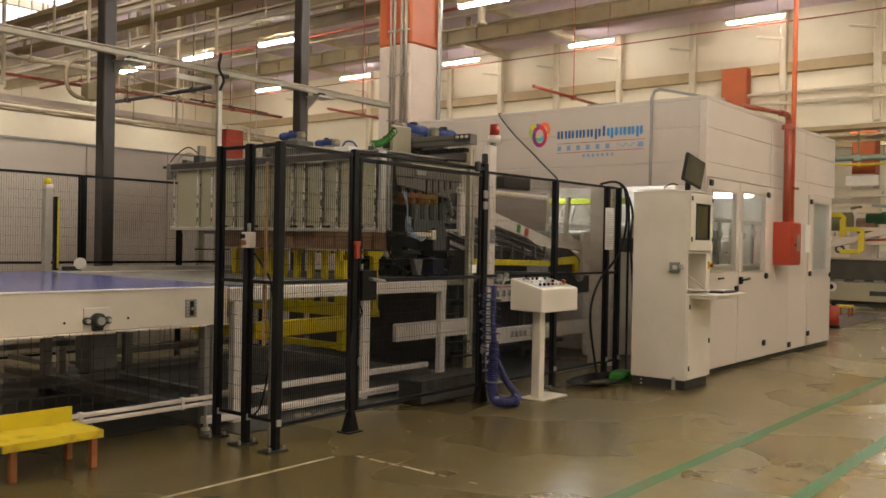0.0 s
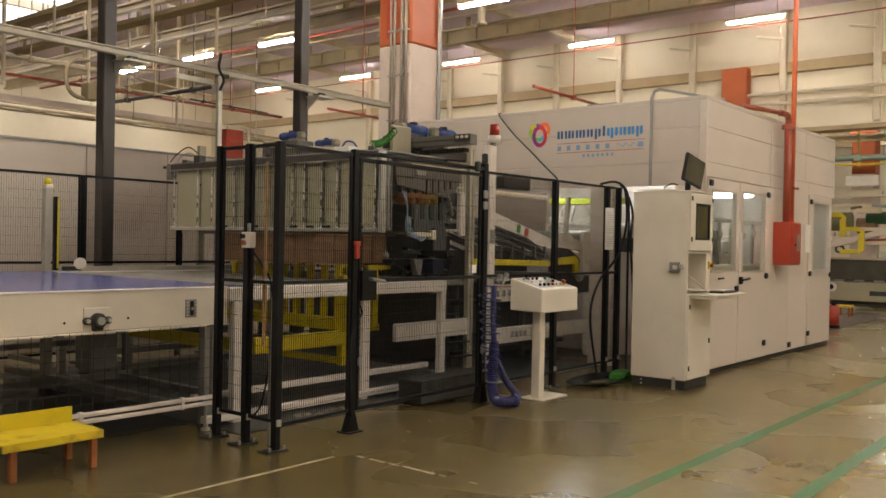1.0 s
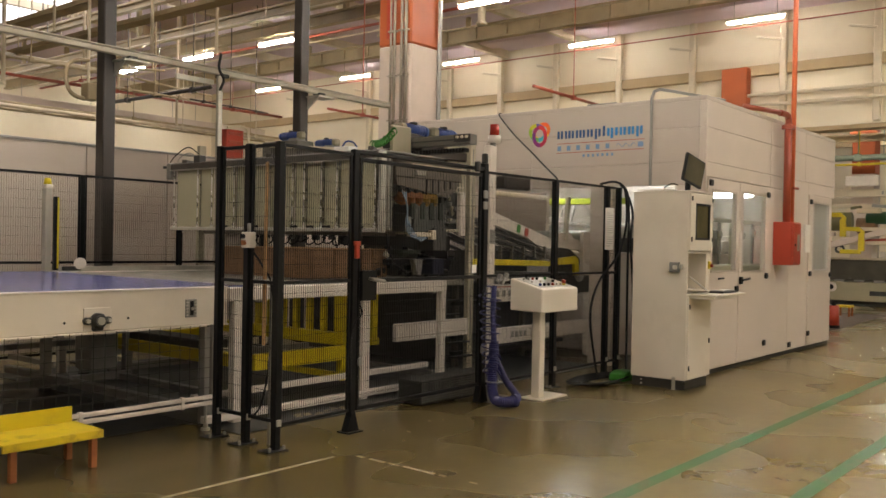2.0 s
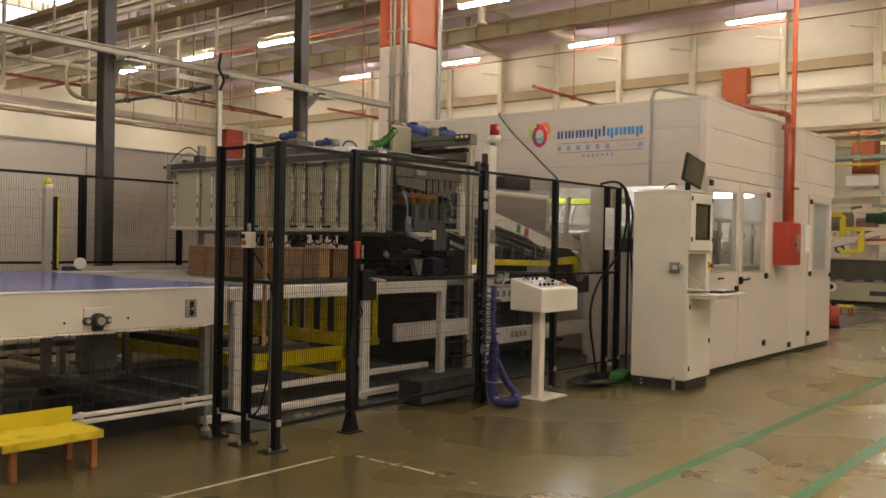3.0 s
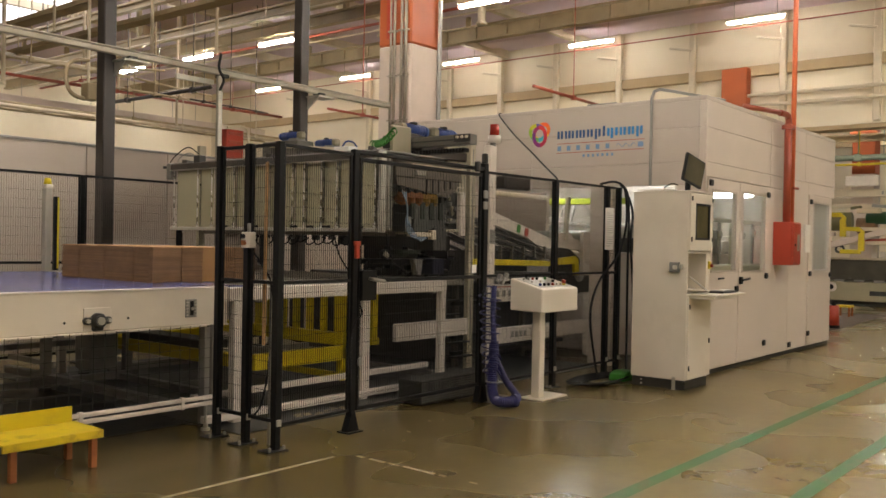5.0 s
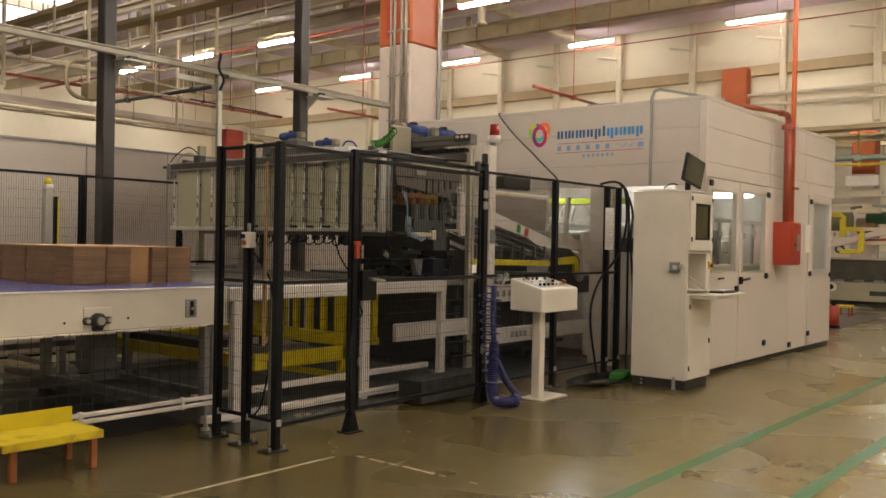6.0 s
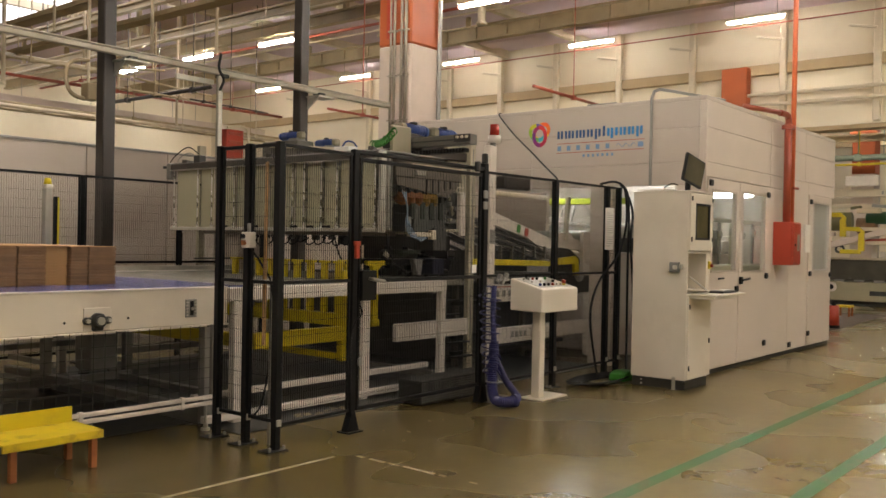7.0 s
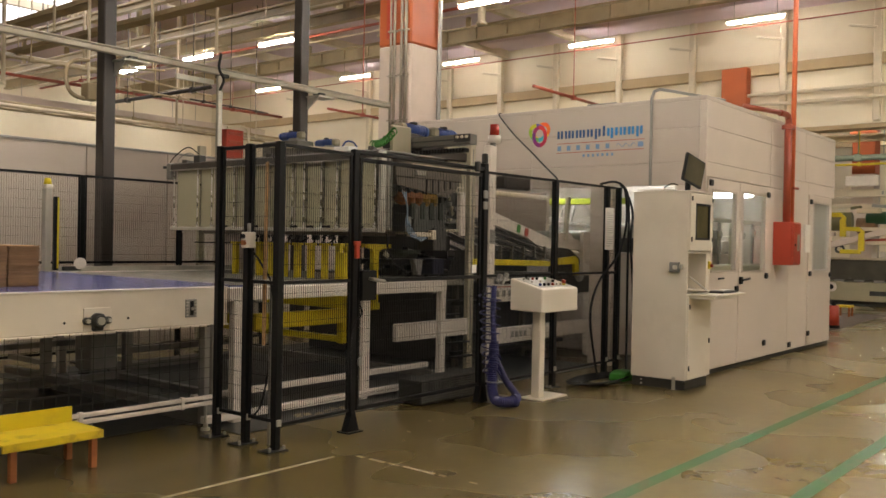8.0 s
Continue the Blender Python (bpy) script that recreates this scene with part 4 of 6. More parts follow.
def hood():
    h = thing("stacker_gantry", (6.7, 7.8, 0), "aluminium stacker gantry with glazed fronts and hoses below", "machine")
    part("top_rail", to_depth(box(bm_(), (6.40, 6.05, 2.275), (6.52, 9.54, 2.345), 0.006)), DARK_BROWN, h, "dark brown top rail")
    part("top_lip", to_depth(box(bm_(), (6.392, 6.05, 2.262), (6.44, 9.54, 2.273), 0.002)), ALU, h)
    part("top_plate", box(bm_(), (6.42, 6.05, 2.345), (7.3, 9.54, 2.36), 0.004), STEEL, h)
    part("bottom_rail", to_depth(box(bm_(), (6.41, 6.05, 1.535), (6.52, 9.54, 1.575), 0.006)), ALU, h)
    part("rear_beam", box(bm_(), (6.90, 6.30, 1.50), (6.98, 9.54, 1.55), 0.006), TAN_STEEL, h)
    part("roof_sheet", box(bm_(), (5.72, 5.36, 2.238), (6.62, 8.44, 2.25), 0.003), STEEL, h)
    for y in (5.5, 6.9, 8.3):
        part("roof_arm", bar(bm_(), (5.74, y, 2.27), (7.25, y + 1.1, 2.33), 0.05, 0.04, 0.004), DARK_BROWN, h)
    part("back_panel", box(bm_(), (7.2, 6.20, 1.53), (7.23, 7.95, 2.34), 0.006), TAN_LIGHT, h, "beige back panel")
    for z in (1.66, 1.78, 1.90, 2.02, 2.14):
        part("back_rib", box(bm_(), (7.12, 6.20, z), (7.2, 7.95, z + 0.035), 0.004), TAN_STEEL, h)
    part("back_panel", box(bm_(), (7.2, 7.96, 1.53), (7.23, 9.54, 2.34), 0.006), PANEL, h, "pale back panel")
    part("inner_tank", box(bm_(), (6.7, 8.86, 1.60), (7.1, 9.34, 2.2), 0.02), PANEL, h)
    ys = (6.10, 6.64, 6.876, 7.138, 7.327, 7.74, 8.329, 8.744, 9.02, 9.50)
    first = None
    for y in ys:
        if first is None:
            b = box(bm_(), (6.484, y - 0.004, 1.575), (6.50, y + 0.008, 2.275), 0.003)
            first = part("upright", to_depth(b), DARK, h, "dark slotted upright")
            b = rod(bm_(), (6.425, y - 0.012, 1.60), (6.425, y - 0.012, 2.27), 0.008, 8)
            rod(b, (6.425, y - 0.012, 1.575), (6.425, y - 0.012, 1.615), 0.016, 8)
            guide = part("guide_rod", to_depth(b), CHROME, h, "bright guide rod", True)
        else:
            repeat(first, "upright", (0, HOOD * (y - ys[0]), 0), h)
            repeat(guide, "guide_rod", (0, HOOD * (y - ys[0]), 0), h)
    for a, b in zip(ys, ys[1:]):
        part("glazing", to_depth(box(bm_(), (6.478, a + 0.024, 1.58), (6.484, b - 0.008, 2.27))), HAZE_PANE, h, "hazy olive polycarbonate pane")
    for y in (6.22, 6.70, 6.95, 7.20, 7.40, 7.85, 8.40):
        part("latch", to_depth(box(bm_(), (6.385, y, 1.572), (6.41, y + 0.10, 1.597), 0.003)), BLACK, h)
    part("pale_duct", rod(bm_(), (6.80, 7.98, 1.2), (6.80, 7.98, 2.18), 0.035, 12), WHITE, h, "", True)
    part("tan_canister", rod(bm_(), (6.80, 7.98, 2.0), (6.80, 7.98, 2.2), 0.06, 14), WOOD, h, "tan canister", True)
    # end frame at the near side
    e = part("end_frame", to_depth(box(bm_(), (6.42, 6.0, 1.53), (6.50, 6.05, 2.34), 0.006)), ALU, h)
    part("end_channel", to_depth(box(bm_(), (6.53, 6.0, 1.56), (6.585, 6.05, 2.30), 0.006)), ALU, h)
    part("slot", to_depth(box(bm_(), (6.55, 5.993, 1.58), (6.565, 5.998, 2.28))), DARK, h)
    # legs of the gantry
    for x, y in ((7.98, 6.08), (7.98, 9.6), (6.9, 9.6)):
        part("leg", box(bm_(), (x - 0.05, y - 0.03, 0), (x + 0.05, y + 0.03, 2.62), 0.006), TAN_PALE, h, "pale olive-grey upright")
    part("leg_slot", box(bm_(), (7.972, 6.046, 0.3), (7.988, 6.05, 2.5)), STEEL, h)
    part("cross_head", box(bm_(), (7.2, 6.15, 2.36), (8.0, 9.66, 2.46), 0.006), GREY_COL, h)
    # looped air lines under the bottom plate
    rnd = random.Random(3)
    for k in range(13):
        y = 6.22 + 0.135 * k
        r = rnd.uniform(0.038, 0.058)
        pts = [(6.90 + 0.02 * math.sin(a), 1.08 * y + 0.115 * (a / math.tau) + r * math.cos(a), 1.455 - 0.012 * (k % 3) + r * 0.95 * math.sin(a)) for a in [math.tau * (1.25 * j / 22 + 0.1) for j in range(23)]]
        part("air_hose", tube(bm_(), pts, 0.0085, 6), RUBBER, h, "black looped air hose", True)
    for k in range(9):
        y = 6.3 + 0.2 * k
        part("fitting", box(bm_(), (6.92, 1.08 * y, 1.44 + rnd.uniform(0, .03)), (6.98, 1.08 * y + rnd.uniform(.03, .09), 1.50), 0.006), rnd.choice((DARK, STEEL, DARK)), h)
    part("drop_bracket", box(bm_(), (6.44, 9.40, 1.06), (6.50, 9.46, 1.50), 0.004), BLACK, h)
    part("pusher_beam", box(bm_(), (7.0, 6.40, 1.40), (7.1, 7.2, 1.50), 0.006), DARK, h)
    part("drop_cable", tube(bm_(), curve([(6.95, 7.2, 1.5), (6.93, 7.1, 1.3), (6.95, 7.0, 1.15), (6.93, 6.9, 1.08)]), 0.009, 6), RUBBER, h)
    part("drop_cable", tube(bm_(), curve([(6.62, 6.1, 1.52), (6.60, 6.05, 1.35), (6.7, 6.02, 1.2), (6.82, 6.0, 1.12)]), 0.010, 6), RUBBER, h)
    # cable chain and junction at the far end
    part("thin_cable", to_depth(tube(bm_(), curve([(6.5, 9.60, 2.2), (6.45, 9.62, 2.36), (6.5, 9.5, 2.50), (6.5, 9.3, 2.55), (6.5, 9.1, 2.46)]), 0.006, 6)), RUBBER, h)
    part("thin_cable", to_depth(tube(bm_(), curve([(6.5, 9.58, 2.25), (6.5, 9.50, 2.42), (6.5, 9.3, 2.48), (6.5, 9.12, 2.42)]), 0.006, 6)), ALU, h)
    part("end_fitting", to_depth(box(bm_(), (6.40, 9.545, 2.16), (6.50, 9.63, 2.36), 0.01)), STEEL, h)
    part("end_arm", to_depth(box(bm_(), (6.42, 9.63, 2.30), (6.46, 9.73, 2.33), 0.004)), DARK, h)
    part("plug_box", to_depth(box(bm_(), (6.45, 9.02, 2.35), (6.55, 9.14, 2.44), 0.008)), DARK, h)
    part("raised_deck", box(bm_(), (6.66, 7.52, 2.36), (6.92, 8.12, 2.56), 0.01), GREY_BEAM, h)
    part("raised_deck", box(bm_(), (6.66, 6.98, 2.36), (6.92, 7.48, 2.452), 0.01), GREY_BEAM, h)
    part("deck_rail", bar(bm_(), (6.60, 7.9, 2.50), (6.60, 6.62, 2.40), 0.03, 0.03, 0.004), PALE_PIPE, h, "pale rail")
    part("valve_box", box(bm_(), (6.55, 6.60, 2.365), (6.70, 6.82, 2.43), 0.006), PAPER, h, "white valve box")
    part("blue_line", tube(bm_(), curve([(6.58, 6.72, 2.43), (6.58, 6.66, 2.48), (6.6, 6.58, 2.47), (6.62, 6.54, 2.42)]), 0.009, 6), BLUE, h, "blue air line")
    # pale service box under the far end
    part("service_box", box(bm_(), (7.0, 8.95, 1.0), (7.3, 9.3, 1.50), 0.008), PANEL, h)


def motor(name, at, axis, r, length, parent_label):
    """A blue geared motor lying along x or y."""
    m = thing(name, at, parent_label, "motor", "drive motors")
    x, y, z = at
    d = Vector((1, 0, 0)) if axis == "x" else Vector((0, 1, 0))
    o = Vector(at) + Vector((0, 0, r))
    part("body", rod(bm_(), o, o + d * length * 0.55, r, 18), BLUE, m, "blue motor body", True)
    first = None
    for k in range(6):
        p = o + d * length * (0.06 + 0.08 * k)
        if first is None:
            first = part("cooling_fin", rod(bm_(), p, p + d * 0.006, r * 1.05, 18), BLUE, m)
            o0 = p
        else:
            repeat(first, "cooling_fin", tuple(p - o0), m)
    part("fan_cover", rod(bm_(), o + d * length * 0.55, o + d * length * 0.68, r * 1.08, 18, r * 0.85), BLUE, m, "", True)
    part("gearbox", slab(bm_(), Matrix.Translation(o - d * length * 0.17), (r * 1.9, r * 1.9, r * 1.8), r * 0.4), TAN_LIGHT, m, "beige gearbox")
    part("terminal_box", slab(bm_(), Matrix.Translation(o + d * length * 0.25 + Vector((0, 0, r * 1.1))), (r * 1.1, r * 1.1, r * 0.6), 0.01), DARK, m)
    part("base", box(bm_(), (x - r - 0.02, y - r - 0.02, z - 0.012), (x + r + 0.02, y + r + 0.02, z + r * 0.25)), STEEL, m)
    return m


def motors():
    motor("drive_motor", (6.75, 7.62, 2.572), "y", 0.046, 0.40, "blue geared motor on top of the gantry")
    motor("drive_motor", (6.75, 7.05, 2.464), "y", 0.042, 0.36, "blue geared motor on top of the gantry")
    motor("drive_motor", (7.30, 6.47, 2.612), "x", 0.066, 0.50, "large blue geared motor on the carriage")
    motor("drive_motor", (7.78, 6.42, 2.612), "x", 0.064, 0.44, "large blue geared motor on the carriage")


def carriage():
    c = thing("carriage", (7.3, 6.3, 0), "beige and grey carriage with suction head and drives", "machine")
    part("cheek_plate", box(bm_(), (6.80, 6.22, 2.36), (7.12, 6.26, 2.66), 0.02), TAN_LIGHT, c, "beige cheek plate")
    part("deck", box(bm_(), (7.12, 6.30, 2.46), (8.05, 6.65, 2.60), 0.008), GREY_COL, c)
    part("upper_beam", box(bm_(), (7.14, 5.46, 2.445), (7.26, 6.30, 2.55), 0.006), GREY_BEAM, c)
    part("beam_groove", box(bm_(), (7.132, 5.50, 2.49), (7.14, 6.28, 2.505)), DARK, c)
    part("beam_end", box(bm_(), (7.125, 5.45, 2.47), (7.14, 5.66, 2.55), 0.003), GREY_COL, c)
    for y in (5.49, 5.55, 5.61):
        part("bolt", rod(bm_(), (7.105, y, 2.52), (7.125, y, 2.52), 0.015, 8), PALE_PIPE, c)
    part("beam_bracket", box(bm_(), (7.12, 6.24, 2.34), (7.28, 6.34, 2.6), 0.006), GREY_COL, c)
    first = None
    for k in range(18):
        if first is None:
            first = part("chain_link", box(bm_(), (7.14, 6.22, 2.37), (7.24, 6.252, 2.415), 0.008), BLACK, c)
        else:
            repeat(first, "chain_link", (0, -0.04 * k, 0), c)
    part("lower_beam", box(bm_(), (6.60, 5.98, 2.10), (7.68, 6.10, 2.27), 0.006), TAN_STEEL, c)
    part("scale", box(bm_(), (6.85, 5.965, 2.20), (7.68, 5.98, 2.245), 0.002), PALE_PIPE, c, "pale scale strip")
    part("bracket", box(bm_(), (6.90, 5.955, 2.13), (7.05, 5.98, 2.18), 0.004), ALU, c)
    part("trough", prism(bm_(), [(6.62, 2.10), (7.66, 2.10), (7.60, 2.0), (7.42, 1.93), (6.66, 2.02)], "y", 6.0, 6.35), TAN_STEEL, c)
    for k, m in enumerate((DISC_A, DISC_A, DISC_A, DISC_B, DISC_B)):
        x = 6.74 + 0.12 * k
        d = part("suction_disc", rod(bm_(), (x, 6.0, 1.93), (x + 0.03, 6.05, 1.87), 0.055, 16, 0.075), m, c, "coloured rubber disc")
        part("stem", rod(bm_(), (x, 6.02, 1.95), (x, 6.06, 2.03), 0.02, 8), DARK, d)
    part("head_box", box(bm_(), (6.92, 6.0, 1.55), (7.44, 6.30, 1.84), 0.008), STEEL_BLUE, c, "slate-grey head housing")
    part("head_leg", box(bm_(), (7.22, 5.98, 1.36), (7.44, 6.2, 1.60), 0.006), STEEL_BLUE, c)
    for k in range(4):
        x = 6.86 + 0.15 * k
        part("green_strap", box(bm_(), (x, 5.985, 1.68), (x + 0.07, 6.0, 1.86), 0.004), DARK_GREEN, c)
    part("nozzle_bar", box(bm_(), (6.78, 5.93, 1.50), (7.16, 5.97, 1.545), 0.006), PALE_PIPE, c)
    part("nozzle_end", box(bm_(), (7.12, 5.92, 1.47), (7.19, 5.98, 1.57), 0.006), PALE_PIPE, c)
    part("nozzle_plate", box(bm_(), (6.78, 5.98, 1.55), (6.86, 6.0, 1.70), 0.004), STEEL, c)
    for k in range(4):
        part("blue_hose", tube(bm_(), curve([(6.70 + 0.02 * k, 5.97, 1.95), (6.74, 5.93, 1.80 - 0.03 * k), (6.72 + 0.02 * k, 5.93, 1.62), (6.80 + 0.04 * k, 5.92, 1.50 - 0.012 * k), (7.05, 5.93, 1.49)]), 0.007, 6), PALE_BLUE, c, "thin pale blue air hose")
    # valve block: small fittings in front of a dark plate, with a white side cover
    part("valve_block", box(bm_(), (7.46, 6.08, 1.60), (7.74, 6.25, 2.0), 0.008), DARK, c)
    rnd = random.Random(8)
    for k in range(26):
        x, z = 7.47 + rnd.uniform(0, 0.2), 1.62 + rnd.uniform(0, 0.32)
        w, t = rnd.uniform(.02, .06), rnd.uniform(.02, .05)
        part("valve", box(bm_(), (x, 6.03 + rnd.uniform(0, .03), z), (x + w, 6.08, z + t), 0.004), rnd.choice((TAN_PALE, STEEL, STEEL, DARK, DARK, TAN_LIGHT)), c)
    part("valve_shelf", box(bm_(), (7.40, 5.98, 1.56), (7.66, 6.25, 1.59), 0.006), TAN_PALE, c)
    part("cover", box(bm_(), (7.70, 6.0, 1.52), (7.80, 6.06, 2.0), 0.012), WHITE, c, "white side cover")
    part("top_tube", rod(bm_(), (7.40, 6.02, 2.03), (7.76, 6.02, 2.05), 0.014, 8), TAN_PALE, c, "", True)
    for k in range(5):
        part("fin", box(bm_(), (7.10 + 0.10 * k, 5.985, 1.94 + 0.02 * k), (7.115 + 0.10 * k, 6.0, 2.10), 0.002), GREY_COL, c)
    # tall cover behind the valves
    part("column_plate", box(bm_(), (7.70, 6.20, 1.9), (8.06, 6.26, 2.58), 0.008), TAN_PALE, c, "pale tall cover plate")
    part("plate_groove", box(bm_(), (7.90, 6.196, 2.0), (7.915, 6.20, 2.56)), STEEL, c)
    # green spiral lines
    b = bm_()
    for j in range(3):
        pts = []
        for k in range(120):
            a = k * 0.5
            t = k / 119
            pts.append((6.48 + 0.32 * t + 0.01 * j, 6.19 + 0.035 * math.cos(a + j), 2.42 + 0.17 * t * t + 0.035 * math.sin(a + j)))
        tube(b, pts, 0.005, 5)
    part("spiral_hose", b, GREENP, c, "green and black spiral hoses", True)
    # dark drives below the head
    for k in range(22):
        x, z = 6.66 + rnd.uniform(0, 1.1), 1.08 + rnd.uniform(0, 0.28)
        part("fitting", slab(bm_(), pose(x, 6.16 + rnd.uniform(0, .4), z, 0, rnd.uniform(-25, 25), rnd.uniform(0, 90)), (rnd.uniform(.04, .12), rnd.uniform(.04, .09), rnd.uniform(.03, .09)), 0.01), rnd.choice((DARK, DARK, BLACK, BLACK, GREY_COL)), c)
    part("back_shield", box(bm_(), (7.0, 6.75, 1.06), (8.1, 6.79, 1.53), 0.004), DARK, c, "dark rear shield")
    part("tray", box(bm_(), (6.75, 6.15, 1.20), (7.75, 6.6, 1.26), 0.01), BLACK, c)
    part("drive_box", box(bm_(), (7.30, 6.05, 1.10), (7.50, 6.3, 1.27), 0.01), NAVY, c, "dark navy drive box")
    part("guide_shoe", prism(bm_(), [(7.0, 1.26), (7.14, 1.26), (7.11, 1.10), (7.05, 1.10)], "y", 6.05, 6.12), STEEL, c)
    part("side_skirt", box(bm_(), (7.52, 6.30, 1.0), (7.9, 6.36, 1.52), 0.006), BLACK, c)
    part("olive_belt", box(bm_(), (6.85, 6.1, 1.29), (7.15, 6.35, 1.36), 0.03), DARK_GREEN, c)
    part("white_clip", slab(bm_(), pose(6.62, 6.1, 1.31, 0, 30, 0), (0.07, 0.03, 0.05), 0.008), TAN_PALE, c)


def beacon_post():
    p = thing("beacon_post", (7.1, 5.15, 0), "white machine post with a red beacon", "post")
    part("shaft", box(bm_(), (7.0, 5.10, 0), (7.11, 5.18, 2.40), 0.008), WHITE, p)
    part("bracket", rod(bm_(), (7.08, 5.13, 2.38), (7.08, 5.13, 2.44), 0.03, 10), STEEL, p)
    part("beacon_base", rod(bm_(), (7.09, 5.12, 2.43), (7.09, 5.12, 2.50), 0.062, 18), WHITE, p, "", True)
    part("beacon", rod(bm_(), (7.09, 5.12, 2.50), (7.09, 5.12, 2.61), 0.048, 18, 0.045), BEACON_RED, p, "red beacon lens", True)
    part("socket", box(bm_(), (7.01, 5.093, 1.44), (7.10, 5.10, 1.58), 0.004), STEEL, p)
    part("mid_bracket", box(bm_(), (7.0, 5.05, 1.10), (7.2, 5.1, 1.14), 0.004), STEEL, p)


def infeed():
    m = thing("infeed_machine", (9.2, 7.2, 0), "dark infeed machine with sloping belts and cream frame", "machine")
    part("cream_beam", box(bm_(), (8.10, 5.86, 0.30), (10.4, 5.92, 0.48), 0.008), WHITE, m, "cream lower beam")
    part("cream_beam", box(bm_(), (6.6, 5.92, 0.44), (7.78, 5.98, 0.62), 0.008), WHITE, m, "cream lower beam")
    for k in range(4):
        part("letter_bar", box(bm_(), (8.52 + 0.085 * k, 5.857, 0.36), (8.57 + 0.085 * k, 5.861, 0.43)), STEEL, m)
    part("upper_board", box(bm_(), (8.0, 5.86, 0.78), (8.75, 5.90, 0.98), 0.006), WHITE, m)
    b = box(bm_(), (8.0, 5.855, 0.945), (8.75, 5.86, 0.955))
    part("red_line", b, RED, m)
    for k in range(4):
        part("letter_bar", box(bm_(), (8.08 + 0.12 * k, 5.854, 0.84), (8.14 + 0.12 * k, 5.858, 0.91)), STEEL, m)
    part("dark_base", box(bm_(), (8.15, 6.55, 0.02), (10.6, 8.9, 1.05), 0.01), DARK_BELT, m)
    for z in (0.14, 0.34, 0.72, 0.95):
        part("base_rail", box(bm_(), (8.0, 6.3, z), (10.4, 6.36, z + 0.05), 0.006), (DARK, STEEL)[z > 0.9], m)
    for x in (8.1, 8.8, 9.5, 10.2):
        part("base_post", box(bm_(), (x, 6.36, 0.0), (x + 0.07, 6.42, 1.0), 0.006), GREY_BEAM, m)
    for x in (8.35, 8.9, 9.3):
        part("gear_case", box(bm_(), (x, 6.12, 0.80), (x + 0.28, 6.34, 1.0), 0.03), DARK, m)
    part("upright", box(bm_(), (10.3, 5.8, 0.0), (10.42, 5.95, 0.80), 0.008), WHITE, m)
    part("side_box", box(bm_(), (9.0, 5.9, 0.62), (9.5, 6.04, 0.80), 0.008), STEEL, m)
    # sloping side plate with a small three-colour mark
    pl = part("side_plate", prism(bm_(), [(8.30, 1.70), (8.36, 1.84), (9.72, 1.52), (9.74, 1.36), (9.62, 1.34), (9.2, 1.52)], "y", 6.10, 6.14), WHITE, m, "sloping cream side plate")
    ang = math.degrees(math.atan2(-0.32, 1.36))
    for k, mm in enumerate((GREENP, PAPER, RED)):
        part("mark", slab(bm_(), pose(8.98 + 0.085 * k, 6.096, 1.63 - 0.0 - 0.02 * k, 0, -ang, 0), (0.075, 0.004, 0.10)), mm, pl)
    first = None
    for k in range(4):
        y = 6.2 + 0.3 * k
        b = bar(bm_(), (8.0, 6.2, 1.76), (9.7, 6.2, 1.33), 0.12, 0.05, 0.01)
        bar(b, (8.0, 6.2, 1.64), (9.6, 6.2, 1.22), 0.08, 0.03, 0.01)
        if first is None:
            first = part("sloping_belt", b, DARK_BELT, m, "grey sloping belt")
        else:
            b.free()
            repeat(first, "sloping_belt", (0, 0.3 * k, 0), m)
    for k in range(7):
        part("belt_edge", bar(bm_(), (7.95, 6.1, 1.72 - 0.035 * k), (9.55, 6.1, 1.40 - 0.028 * k), 0.03, 0.012), GREY_BEAM if k % 2 else DARK, m)
    part("cream_cheek", prism(bm_(), [(9.64, 1.42), (9.72, 1.60), (9.98, 1.60), (10.05, 1.53), (10.62, 1.44), (10.64, 1.22), (10.2, 1.38)], "y", 5.97, 6.01), PANEL, m, "greige cheek plate")
    part("lean_post", bar(bm_(), (9.84, 5.96, 1.50), (9.90, 5.96, 2.06), 0.05, 0.06, 0.006), TAN_PALE, m)
    part("rail_tube", rod(bm_(), (9.6, 6.3, 1.75), (10.9, 6.3, 1.72), 0.02, 10), WHITE, m)
    part("knuckle", rod(bm_(), (9.62, 6.04, 1.33), (9.62, 6.20, 1.33), 0.07, 16), STEEL, m, "", True)
    part("cheek", prism(bm_(), [(9.62, 1.05), (9.7, 1.40), (10.0, 1.42), (10.6, 1.12), (10.7, 0.82), (9.7, 0.8)], "y", 6.02, 6.08), DARK, m)
    part("drum", rod(bm_(), (10.3, 6.0, 1.08), (10.3, 6.1, 1.08), 0.12, 20), STEEL, m, "", True)
    part("yellow_rail", bar(bm_(), (8.0, 6.06, 1.235), (9.75, 6.06, 1.20), 0.04, 0.07, 0.005), YELLOW, m)
    part("yellow_hook", prism(bm_(), [(9.72, 1.27), (10.15, 1.30), (10.22, 1.26), (10.24, 1.05), (10.14, 1.05), (10.12, 1.2), (9.72, 1.19)], "y", 5.98, 6.03), YELLOW, m)
    for k in range(7):
        x = 8.1 + 0.24 * k
        part("rib", box(bm_(), (x, 6.07, 1.26), (x + 0.03, 6.11, 1.42), 0.003), GREY_BEAM, m)
    part("roller", rod(bm_(), (8.0, 6.0, 1.10), (9.9, 6.0, 1.06), 0.035, 12), DARK, m, "", True)
    part("shade_plate", box(bm_(), (8.0, 6.44, 1.0), (9.7, 6.47, 1.36), 0.004), DARK, m)
    part("cream_guard", box(bm_(), (7.98, 6.9, 1.62), (9.54, 7.0, 2.1), 0.01), PANEL, m)
